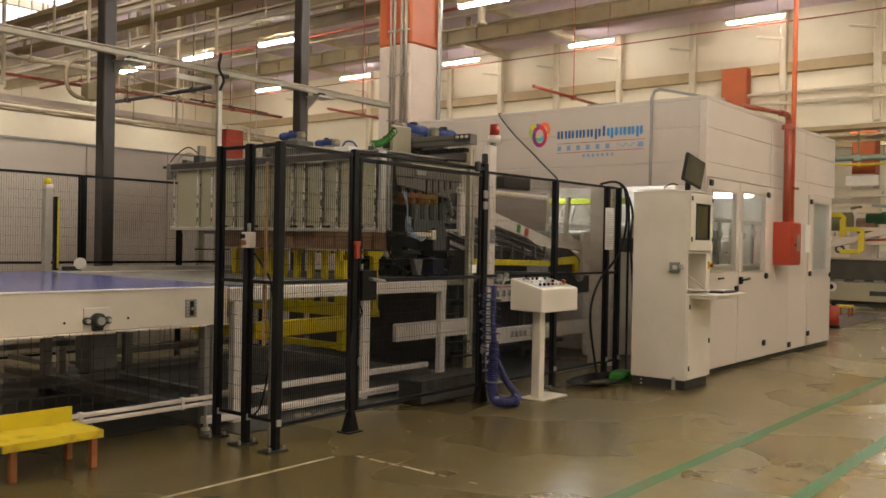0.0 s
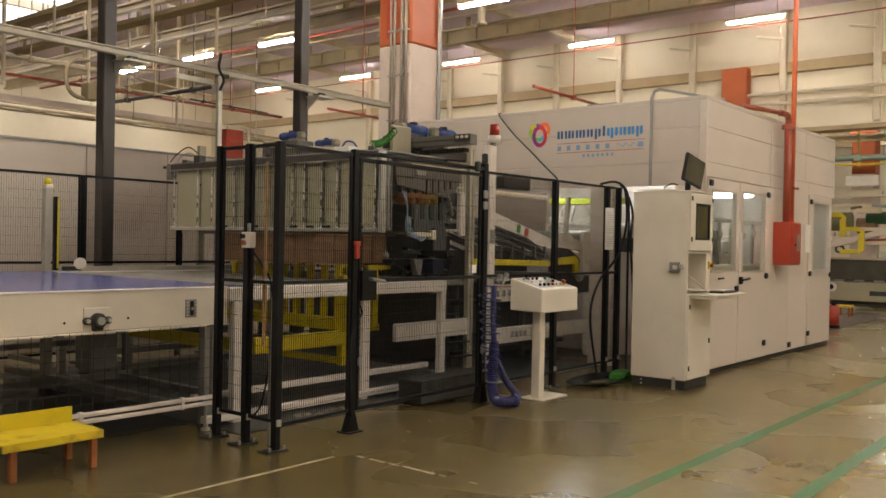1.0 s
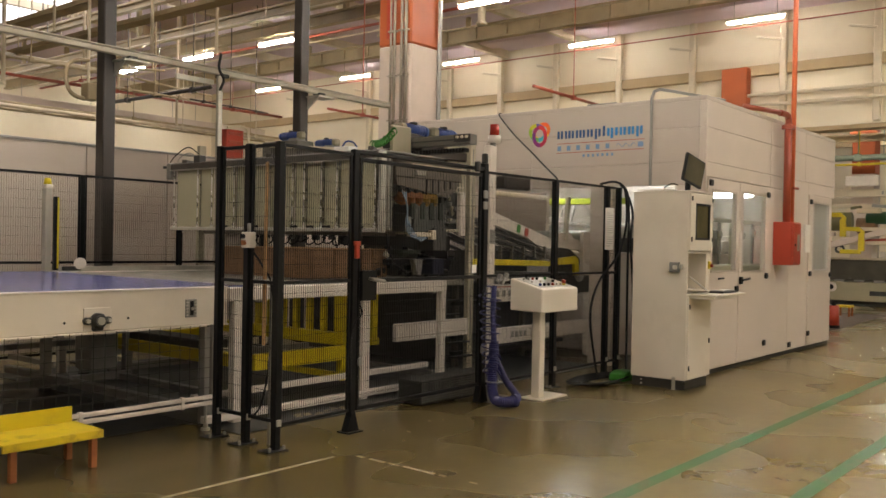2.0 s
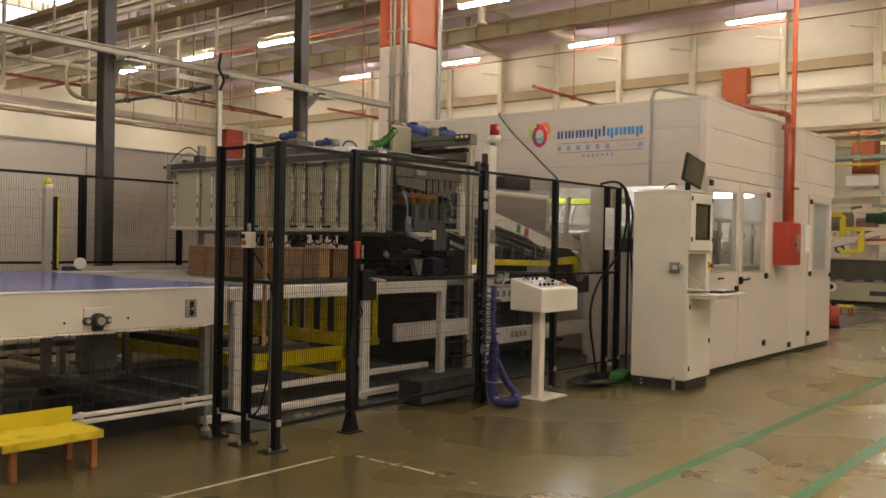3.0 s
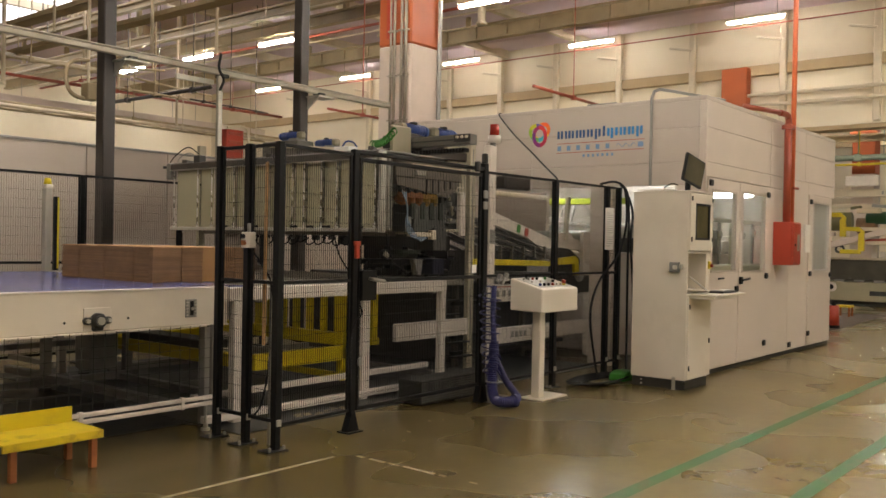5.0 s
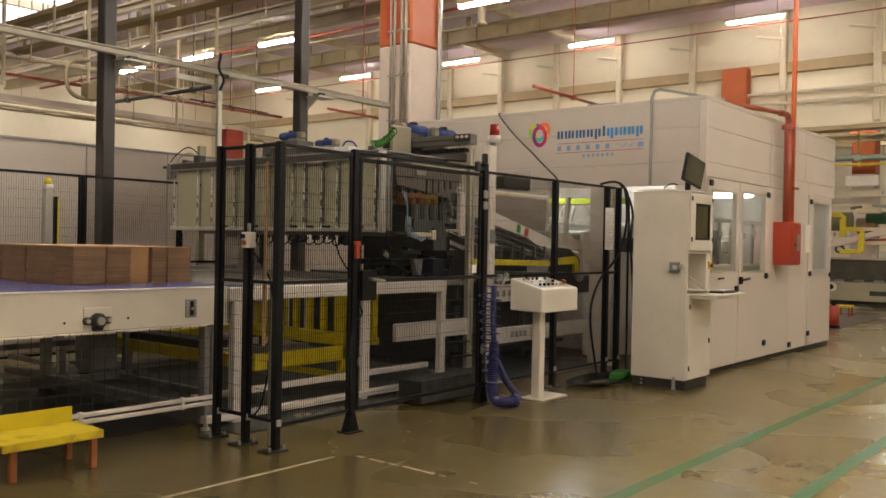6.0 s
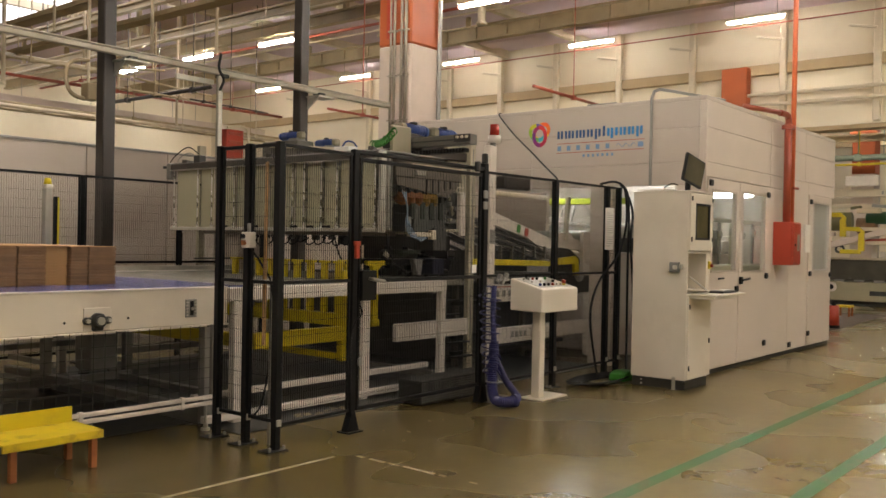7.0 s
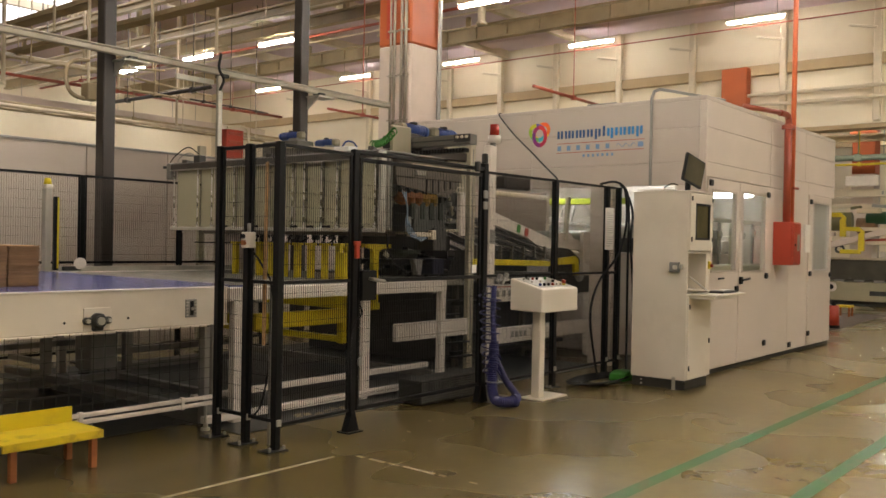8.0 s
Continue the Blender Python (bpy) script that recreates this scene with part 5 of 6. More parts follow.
    part("cream_tube", rod(bm_(), (8.4, 6.05, 2.03), (9.5, 6.05, 2.03), 0.03, 14), PALE_PIPE, m, "", True)
    part("top_motor", box(bm_(), (8.62, 6.05, 2.10), (9.16, 6.25, 2.25), 0.02), GREY_COL, m)
    part("motor_bracket", box(bm_(), (8.45, 6.15, 1.9), (8.55, 6.25, 2.62), 0.006), PANEL, m)
    # folded stair at the front of the base
    for k in range(5):
        part("tread", box(bm_(), (7.6 + 0.0 * k, 5.98 + 0.05 * k, 0.18 + 0.15 * k), (7.95, 6.06 + 0.05 * k, 0.20 + 0.15 * k), 0.003), DARK, m)


DISC_A = material("dusty_orange_rubber", (0.20, 0.075, 0.016), 0.6, 0, 0.2, 9, 0.05, 120)
DISC_B = material("dusty_amber_rubber", (0.24, 0.14, 0.015), 0.6, 0, 0.2, 9, 0.05, 120)
GREY_BEAM = material("charcoal_beam_paint", (0.13, 0.12, 0.10), 0.42, 0.1, 0.12, 5, 0.05, 120)
TAN_STEEL = material("tan_grey_steel", (0.15, 0.128, 0.10), 0.42, 0.2, 0.12, 6, 0.06, 120)
TAN_LIGHT = material("beige_grey_paint", (0.28, 0.25, 0.165), 0.45, 0, 0.08, 4, 0.05, 120)
HAZE_PANE = clear("hazy_polycarbonate", (0.62, 0.585, 0.40), 0.26, 0.45)
DARK_BROWN = material("dark_brown_rail_paint", (0.045, 0.037, 0.029), 0.45, 0.1, 0.15, 5, 0.05, 120)
TAN_PALE = material("pale_olive_grey_paint", (0.44, 0.40, 0.29), 0.45, 0, 0.08, 4, 0.05, 120, (0.3, 0.26, 0.18), 0.35, 4)
CHROME = material("bright_rod_metal", (0.62, 0.60, 0.54), 0.28, 0.8, 0.06, 8, 0.03, 160)
NAVY = material("dark_navy_enamel", (0.010, 0.012, 0.028), 0.4, 0, 0.15, 8, 0.05, 120)
STEEL_BLUE = material("slate_grey_paint", (0.062, 0.062, 0.056), 0.45, 0, 0.12, 5, 0.05, 120)
DARK_GREEN = material("dark_green_rubber", (0.014, 0.022, 0.011), 0.6, 0, 0.2, 9, 0.05, 120)
PALE_BLUE = material("pale_blue_hose", (0.20, 0.27, 0.36), 0.35, 0, 0.1, 12, 0.02, 120)
DARK_BELT = material("dark_grey_belt", (0.06, 0.058, 0.055), 0.4, 0, 0.2, 6, 0.05, 120)
BEACON_RED = material("red_beacon_lens", (0.30, 0.02, 0.01), 0.18, 0, 0.1, 12, 0.02, 120)
hood()
motors()
carriage()
beacon_post()
infeed()


# ---- machine cabin and what stands beside it ----
CX0, CX1, CY0, CY1, CZ = 9.55, 14.55, 3.985, 8.3, 3.10


def cabin():
    c = thing("machine_cabin", (12, 6, 0), "large greige sandwich-panel machine cabin with glazed doors", "cabin")
    # side wall: low skirt, courses above the doors, pieces between the doors
    cols = (9.55, 11.66, 13.10, CX1)
    x_open = ((9.62, 10.56), (10.585, 11.56), (13.30, 14.34))
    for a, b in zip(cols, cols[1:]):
        part("side_panel", box(bm_(), (a + 0.002, CY0, 2.80), (b - 0.002, CY0 + 0.08, CZ), 0.004), PANEL_LIT, c)
        part("side_panel", box(bm_(), (a + 0.002, CY0, 2.41), (b - 0.002, CY0 + 0.08, 2.796), 0.004), PANEL_LIT, c)
    part("door_lintel", box(bm_(), (9.55, CY0, 2.245), (11.66, CY0 + 0.08, 2.406), 0.004), PANEL_LIT, c)
    part("side_panel", box(bm_(), (11.58, CY0, 0.06), (12.42, CY0 + 0.08, 2.24), 0.004), PANEL_LIT, c)
    part("side_panel", box(bm_(), (12.424, CY0, 0.06), (13.26, CY0 + 0.08, 2.406), 0.004), PANEL_LIT, c)
    part("side_panel", box(bm_(), (11.664, CY0, 2.244), (12.42, CY0 + 0.08, 2.406), 0.004), PANEL_LIT, c)
    part("door_lintel", box(bm_(), (13.264, CY0, 2.24), (CX1, CY0 + 0.08, 2.406), 0.004), PANEL_LIT, c)
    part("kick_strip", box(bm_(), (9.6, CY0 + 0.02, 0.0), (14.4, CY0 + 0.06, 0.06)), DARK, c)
    part("jamb", box(bm_(), (9.55, CY0, 0.06), (9.60, CY0 + 0.08, 2.24), 0.004), PANEL_LIT, c)

    def door(x0, x1, wx0, wx1, wz0, wz1, low=0.06):
        d = part("door", box(bm_(), (x0, CY0 - 0.012, low), (x1, CY0 + 0.05, wz0), 0.006), PANEL_LIT, c, "greige cabin door")
        part("door_top", box(bm_(), (x0, CY0 - 0.012, wz1), (x1, CY0 + 0.05, 2.235), 0.006), PANEL_LIT, d)
        part("door_stile", box(bm_(), (x0, CY0 - 0.012, wz0), (wx0, CY0 + 0.05, wz1), 0.004), PANEL_LIT, d)
        part("door_stile", box(bm_(), (wx1, CY0 - 0.012, wz0), (x1, CY0 + 0.05, wz1), 0.004), PANEL_LIT, d)
        b = bm_()
        for a, e in (((wx0, CY0 - 0.018, wz0), (wx0 + 0.02, CY0, wz1)), ((wx1 - 0.02, CY0 - 0.018, wz0), (wx1, CY0, wz1)),
                     ((wx0 + 0.02, CY0 - 0.018, wz0), (wx1 - 0.02, CY0, wz0 + 0.02)), ((wx0 + 0.02, CY0 - 0.018, wz1 - 0.02), (wx1 - 0.02, CY0, wz1))):
            box(b, a, e)
        part("gasket", b, PANEL, d)
        g = part("pane", box(bm_(), (wx0 + 0.01, CY0 + 0.01, wz0 + 0.01), (wx1 - 0.01, CY0 + 0.016, wz1 - 0.01)), GLASS, d, "clear pane")
        g.visible_shadow = False
        return d
    d1 = door(9.605, 10.56, 9.72, 10.47, 1.16, 2.11)
    d2 = door(10.575, 11.57, 10.67, 11.47, 1.15, 2.13)
    d3 = door(13.28, 14.38, 13.46, 14.25, 1.13, 2.14)
    for d, x, z in ((d1, 9.62, 2.14), (d2, 11.49, 2.10), (d2, 11.46, 1.06), (d2, 11.42, 0.20), (d2, 10.44, 0.92), (d3, 13.28, 2.10), (d3, 13.28, 1.06), (d3, 13.24, 0.20), (d3, 14.27, 1.03), (d3, 12.42, 0.10)):
        part("hinge", box(bm_(), (x, CY0 - 0.035, z), (x + 0.10, CY0 - 0.010, z + 0.075), 0.012), BLACK, d, "black hinge")
    part("lever", bar(bm_(), (10.60, CY0 - 0.05, 1.055), (10.86, CY0 - 0.05, 1.075), 0.02, 0.028, 0.008), BLACK, d2, "black lever handle")
    part("rosette", box(bm_(), (10.58, CY0 - 0.045, 1.01), (10.65, CY0 - 0.01, 1.10), 0.008), BLACK, d2)
    part("lever", bar(bm_(), (9.86, CY0 - 0.05, 1.09), (10.02, CY0 - 0.05, 1.095), 0.018, 0.022, 0.006), BLACK, d1, "black lever handle")
    part("sill_cover", box(bm_(), (13.10, CY0 - 0.02, 1.40), (13.32, CY0 - 0.006, 1.80), 0.004), PAPER, c, "white notice sheet")
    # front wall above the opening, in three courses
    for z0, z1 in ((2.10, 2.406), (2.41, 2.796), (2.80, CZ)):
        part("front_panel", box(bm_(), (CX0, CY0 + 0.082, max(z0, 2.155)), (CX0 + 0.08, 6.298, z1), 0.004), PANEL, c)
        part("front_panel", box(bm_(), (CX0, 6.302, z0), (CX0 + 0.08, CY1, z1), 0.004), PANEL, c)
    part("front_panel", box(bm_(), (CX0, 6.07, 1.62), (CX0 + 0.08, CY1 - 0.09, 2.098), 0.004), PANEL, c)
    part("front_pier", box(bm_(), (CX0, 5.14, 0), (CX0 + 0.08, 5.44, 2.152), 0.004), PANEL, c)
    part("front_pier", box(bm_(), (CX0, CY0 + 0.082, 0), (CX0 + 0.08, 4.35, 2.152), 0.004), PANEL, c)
    part("corner_trim", box(bm_(), (CX0 - 0.006, CY0 - 0.006, 0.06), (CX0 + 0.03, CY0 + 0.03, CZ), 0.004), PANEL_LIT, c)
    part("roof", box(bm_(), (CX0, CY0, CZ), (CX1, CY1, CZ + 0.05), 0.006), PANEL, c)
    part("roof_rail", box(bm_(), (9.7, 5.2, CZ + 0.05), (9.85, 5.6, CZ + 0.09), 0.004), STEEL, c)
    part("far_wall", box(bm_(), (CX0, CY1 - 0.08, 0), (CX1, CY1, CZ), 0.004), PANEL, c)
    part("end_wall", box(bm_(), (CX1 - 0.08, 4.082, 0), (CX1, 8.21, CZ), 0.004), PANEL, c)
    # corner pipe on the front, ending over the roof
    part("conduit", tube(bm_(), [(9.50, 4.63, 2.15), (9.50, 4.63, 3.16), (9.52, 4.61, 3.24), (9.58, 4.57, 3.27), (10.6, 4.2, 3.25)], 0.018, 8), STEEL, c, "grey conduit")
    # plain mark: three crossing oval loops in running colours, and upright bars in place of words
    loops = ((35, ((0.75, 0.10, 0.01), (0.80, 0.22, 0.01), (0.82, 0.38, 0.01), (0.80, 0.55, 0.01), (0.72, 0.58, 0.03), (0.75, 0.16, 0.01))),
             (155, ((0.30, 0.50, 0.03), (0.12, 0.42, 0.10), (0.03, 0.35, 0.45), (0.05, 0.28, 0.55), (0.10, 0.10, 0.35), (0.62, 0.58, 0.03))),
             (275, ((0.45, 0.01, 0.05), (0.55, 0.01, 0.03), (0.60, 0.02, 0.02), (0.30, 0.01, 0.10), (0.16, 0.01, 0.20), (0.22, 0.01, 0.16))))
    for k, (turn, shades) in enumerate(loops):
        t = math.radians(turn)
        for n, col in enumerate(shades):
            rows = [[], []]
            for i in range(7):
                a = math.radians(60 * n + 10 * i)
                for j, w in enumerate((0.0, 0.05)):
                    p, q = (0.088 + w) * math.cos(a) + 0.034, (0.062 + w) * math.sin(a)
                    rows[j].append((CX0 - 0.003 - 0.001 * k, 6.19 - (p * math.cos(t) - q * math.sin(t)), 2.85 + p * math.sin(t) + q * math.cos(t)))
            part("mark_ring", sheet(bm_(), rows), material("mark_print", col, 0.4, 0, 0.1, 5, 0, 90), c, "coloured piece of a looped mark")
    # widths of the bars, and of the gaps after them, along each word
    y = 5.925
    for k, strokes in enumerate((2, 3, 3, 2, 2, 1, 2, 1, 2, 2, 2)):
        for n in range(strokes):
            z0 = 2.735 if (k == 4 and n == 0) or (k == 6 and n == 1) or (k == 10 and n == 0) else 2.765
            z1 = 2.89 if k == 5 else 2.86
            part("letter_bar", box(bm_(), (CX0 - 0.004, y - 0.034, z0), (CX0, y, z1), 0.002), LOGO_BLUE if k < 6 else LOGO_SKY, c)
            if n + 1 < strokes:
                y -= 0.048
        y -= 0.034 + 0.026
    for z in (2.70, 2.585):
        part("red_line", box(bm_(), (CX0 - 0.003, 4.74, z), (CX0, 5.93, z + 0.007)), RED, c)
    for k in range(6):
        part("letter_bar", box(bm_(), (CX0 - 0.003, 5.87 - 0.135 * k, 2.615), (CX0, 5.92 - 0.135 * k, 2.675)), LOGO_PALE, c)
    part("letter_bar", box(bm_(), (CX0 - 0.003, 4.75, 2.615), (CX0, 4.82, 2.675)), LOGO_PALE, c)
    part("wave_line", tube(bm_(), [(CX0 - 0.002, 5.10 - 0.012 * k, 2.645 + 0.02 * math.sin(k * 0.75)) for k in range(22)], 0.004, 4), LOGO_PALE, c)
    for k in range(7):
        part("letter_bar", box(bm_(), (CX0 - 0.003, 5.53 - 0.065 * k, 2.525), (CX0, 5.56 - 0.065 * k, 2.56)), LOGO_PALE, c)


def cabin_inside():
    """What shows through the opening and the door panes."""
    m = thing("printing_unit", (11.6, 6.2, 0), "machine unit with rollers seen inside the cabin", "machine")
    part("body", box(bm_(), (10.7, 5.2, 0), (13.6, 7.9, 1.35), 0.02), PANEL, m)
    part("cheek", prism(bm_(), [(10.2, 1.05), (10.2, 1.62), (10.75, 1.62), (10.75, 1.5), (11.2, 1.35), (11.2, 1.05)], "y", 5.9, 5.95), PANEL, m)
    part("green_beam", box(bm_(), (10.4, 5.4, 1.99), (10.5, 8.0, 2.07), 0.008), YELLOW_GREEN, m, "yellow-green beam")
    part("inner_wall", box(bm_(), (12.9, 5.5, 1.35), (12.94, 8.1, 2.9), 0.006), WHITE, m, "white inner cladding")
    for k in range(3):
        part("slant_bar", bar(bm_(), (10.75 + 0.25 * k, 6.45 + 0.25 * k, 1.72), (10.95 + 0.25 * k, 6.45 + 0.25 * k, 2.12), 0.04, 0.05, 0.006), WHITE, m, "white slanting bar")
    for k in range(4):
        part("white_cover", box(bm_(), (10.65 + 0.3 * k, 6.05 + 0.3 * k, 1.60), (10.9 + 0.3 * k, 6.5 + 0.3 * k, 1.68 + 0.05 * (k % 2)), 0.02), PAPER, m, "white cover")
    # fittings behind the door panes
    part("shelf_beam", box(bm_(), (9.9, 4.8, 1.80), (13.9, 4.86, 1.86), 0.008), WHITE, m)
    for k in range(9):
        x = 9.95 + 0.42 * k
        part("hand_wheel", rod(bm_(), (x, 4.62, 1.62 + 0.05 * (k % 2)), (x, 4.66, 1.62 + 0.05 * (k % 2)), 0.05, 20), ALU, m, "", True)
        part("stay", box(bm_(), (x + 0.15, 4.7, 1.0), (x + 0.19, 4.74, 1.80), 0.006), (WHITE, STEEL, TAN_PALE)[k % 3], m)
    part("low_cover", box(bm_(), (9.9, 4.5, 0.3), (13.9, 4.9, 1.22), 0.02), TAN_PALE, m)
    part("green_beam", box(bm_(), (10.9, 5.4, 1.76), (11.0, 8.0, 1.84), 0.008), WHITE, m)
    part("roller", rod(bm_(), (10.6, 5.3, 1.6), (10.6, 8.0, 1.6), 0.05, 16), ALU, m, "", True)
    part("roller", rod(bm_(), (11.3, 4.9, 1.62), (11.3, 8.0, 1.62), 0.12, 18), ALU, m, "", True)
    part("console", box(bm_(), (10.6, 5.45, 1.36), (10.9, 5.75, 1.62), 0.02), DARK, m)
    for k in range(5):
        part("cover", box(bm_(), (11.5 + 0.4 * k, 5.0, 1.36), (11.8 + 0.4 * k, 5.4, 1.55 + 0.08 * (k % 3)), 0.02), (WHITE, PANEL, STEEL)[k % 3], m)
    part("far_leg", box(bm_(), (12.6, 6.8, 1.35), (12.75, 6.95, 2.6), 0.01), WHITE, m)
    part("red_cover", box(bm_(), (10.75, 4.95, 0.9), (11.5, 5.2, 1.18), 0.02), RED, m)
    # lamps inside
    for x, y, z in ((12.3, 5.0, 2.62), (12.3, 6.1, 2.62), (10.2, 6.4, 2.30), (13.6, 5.4, 2.24), (11.7, 7.2, 2.78)):
        f = thing("cabin_lamp", (x, y, z), "lit white tube lamp under the cabin roof", "lamp", "cabin lamps")
        part("housing", box(bm_(), (x - 0.05, y - 0.5, z + 0.07), (x + 0.05, y + 0.5, z + 0.12), 0.008), WHITE, f)
        part("tube", box(bm_(), (x - 0.04, y - 0.48, z - 0.01), (x + 0.04, y + 0.48, z + 0.07), 0.02), CABIN_TUBE, f, "glowing white tube")
        for s in (-0.4, 0.4):
            part("hanger", rod(bm_(), (x, y + s, z + 0.12), (x, y + s, 3.11), 0.008, 6), STEEL, f)


def cabinet():
    c = thing("control_cabinet", (8.75, 4.0, 0), "cream steel control cabinet with screen window and shelf", "cabinet")
    x0, x1, y0, y1 = 8.46, 9.03, 3.70, 4.30
    part("left_side", box(bm_(), (x0, y0, 0.10), (x0 + 0.02, y1, 2.0), 0.004), CREAM, c)
    part("right_side", box(bm_(), (x1 - 0.02, y0, 0.10), (x1, y1, 2.0), 0.004), CREAM, c)
    part("back", box(bm_(), (x0 + 0.02, y1 - 0.02, 0.10), (x1 - 0.02, y1, 2.0)), CREAM, c)
    part("top", box(bm_(), (x0 - 0.004, y0 - 0.03, 2.0), (x1 + 0.004, y1, 2.014), 0.004), CREAM, c)
    part("shelf_floor", box(bm_(), (x0 + 0.02, y0, 0.99), (x1 - 0.02, y1 - 0.02, 1.01)), CREAM, c)
    part("niche_top", box(bm_(), (x0 + 0.02, y0, 1.38), (x1 - 0.02, y1 - 0.02, 1.40)), CREAM, c)
    part("niche_back", box(bm_(), (x0 + 0.02, y0 + 0.34, 1.01), (x1 - 0.02, y0 + 0.36, 1.38)), CREAM, c)
    part("niche_side", box(bm_(), (x1 - 0.10, y0, 1.01), (x1 - 0.02, y0 + 0.34, 1.38), 0.004), CREAM, c)
    p = part("plinth", box(bm_(), (x0 + 0.01, y0 + 0.01, 0.0), (x1 - 0.01, y1 - 0.01, 0.10), 0.004), DARK, c)
    for z in (0.03, 0.07):
        part("bolt", rod(bm_(), (x0 - 0.004, 4.18, z), (x0 + 0.012, 4.18, z), 0.01, 8), ALU, p, "bright bolt")
    part("strap", box(bm_(), (x0 - 0.01, 3.805, 0.0), (x0 + 0.01, 3.84, 0.13), 0.003), ALU, p, "bright levelling strap")
    # upper door with a window
    d = part("upper_door", box(bm_(), (x0 + 0.004, y0 - 0.025, 1.41), (x1 - 0.004, y0, 1.52), 0.004), CREAM, c)
    part("door_top", box(bm_(), (x0 + 0.004, y0 - 0.025, 1.89), (x1 - 0.004, y0, 1.99), 0.004), CREAM, d)
    part("door_stile", box(bm_(), (x0 + 0.004, y0 - 0.025, 1.52), (x0 + 0.125, y0, 1.89)), CREAM, d)
    part("door_stile", box(bm_(), (x1 - 0.085, y0 - 0.025, 1.52), (x1 - 0.004, y0, 1.89)), CREAM, d)
    b = bm_()
    for a, e in (((x0 + 0.125, y0 - 0.03, 1.52), (x0 + 0.145, y0 - 0.002, 1.89)), ((x1 - 0.105, y0 - 0.03, 1.52), (x1 - 0.085, y0 - 0.002, 1.89)),
                 ((x0 + 0.145, y0 - 0.03, 1.52), (x1 - 0.105, y0 - 0.002, 1.54)), ((x0 + 0.145, y0 - 0.03, 1.87), (x1 - 0.105, y0 - 0.002, 1.89))):
        box(b, a, e)
    part("window_gasket", b, RUBBER, d)
    part("pane", box(bm_(), (x0 + 0.14, y0 - 0.012, 1.535), (x1 - 0.1, y0 - 0.006, 1.875)), SCREEN, d, "dark olive screen pane")
    for x, z in ((x0 + 0.02, 1.50), (x0 + 0.02, 1.91), (x1 - 0.035, 1.50), (x1 - 0.035, 1.91)):
        part("hinge", box(bm_(), (x, y0 - 0.035, z), (x + 0.018, y0 - 0.024, z + 0.05), 0.003), BLACK, d)
    part("lower_door", box(bm_(), (x0 + 0.004, y0 - 0.022, 0.11), (x1 - 0.004, y0, 0.945), 0.004), CREAM, c)
    for x, z in ((x0 + 0.01, 0.82), (x0 + 0.01, 0.20), (x1 - 0.06, 0.45)):
        part("hinge", box(bm_(), (x, y0 - 0.034, z), (x + 0.018, y0 - 0.021, z + 0.05), 0.003), BLACK, c)
    # niche screen and the folding shelf
    part("niche_screen", box(bm_(), (x0 + 0.05, y0 + 0.20, 1.10), (x0 + 0.33, y0 + 0.22, 1.32), 0.004), SLATE, c, "blue-grey screen in the niche")
    part("shelf", box(bm_(), (x0 + 0.0, y0 - 0.30, 0.955), (x1 + 0.25, y0 + 0.0, 0.98), 0.006), CREAM, c, "folding shelf")
    part("shelf_front", box(bm_(), (x0 + 0.01, y0 - 0.28, 0.93), (x1 + 0.0, y0 - 0.03, 0.955), 0.004), CREAM, c)
    part("emergency_stop", rod(bm_(), (x1 - 0.032, y0 - 0.045, 1.255), (x1 - 0.032, y0, 1.255), 0.018, 14), RED, c, "red stop button")
    part("stop_plate", box(bm_(), (x1 - 0.06, y0 - 0.018, 1.22), (x1 - 0.004, y0 - 0.001, 1.30), 0.004), YELLOW, c, "yellow plate")
    k = thing("keyboard", (9.05, 3.56, 0.98), "dark flat keyboard lying on the folding shelf", "keyboard")
    part("case", box(bm_(), (8.80, 3.46, 0.98), (9.20, 3.62, 1.0), 0.006), DARK, k)
    part("keys", box(bm_(), (8.82, 3.475, 1.0), (9.16, 3.605, 1.008), 0.003), STEEL, k)
    n = thing("clipboard", (8.62, 3.6, 0.98), "pale sheet leaning in the cabinet niche", "paper")
    part("board", slab(bm_(), pose(8.60, 3.63, 1.07, 38, 0, 20), (0.20, 0.24, 0.006)), ALU, n)
    # isolator on the left side
    s = thing("isolator_box", (8.42, 3.8, 1.2), "small grey isolator box on the cabinet side", "switch")
    part("case", box(bm_(), (8.40, 3.775, 1.19), (8.46, 3.87, 1.29), 0.006), STEEL, s)
    part("knob", rod(bm_(), (8.375, 3.80, 1.24), (8.40, 3.80, 1.24), 0.022, 12), WHITE, s)
    part("gland", box(bm_(), (8.42, 3.74, 1.22), (8.46, 3.775, 1.27), 0.004), ALU, s)
    # monitor on top
    m = thing("monitor", (8.62, 3.84, 2.01), "flat monitor tilted on top of the control cabinet", "monitor")
    part("foot", box(bm_(), (8.66, 3.78, 2.014), (8.88, 3.96, 2.03), 0.006), BLACK, m)
    part("neck", box(bm_(), (8.74, 3.83, 2.03), (8.80, 3.87, 2.20), 0.006), BLACK, m)
    q = pose(8.79, 3.80, 2.235, 4, 12, -4)
    part("case", slab(bm_(), q, (0.40, 0.035, 0.29), 0.008), BLACK, m)
    part("screen", slab(bm_(), q @ pose(0, -0.019, 0), (0.36, 0.003, 0.25)), SCREEN_GLOSS, m, "glossy screen with an olive reflection painted in")
    t = thing("tray_box", (8.6, 4.1, 2.014), "flat pale device lying on the cabinet top", "device")
    part("case", box(bm_(), (8.50, 3.98, 2.014), (8.80, 4.26, 2.045), 0.006), WHITE, t)
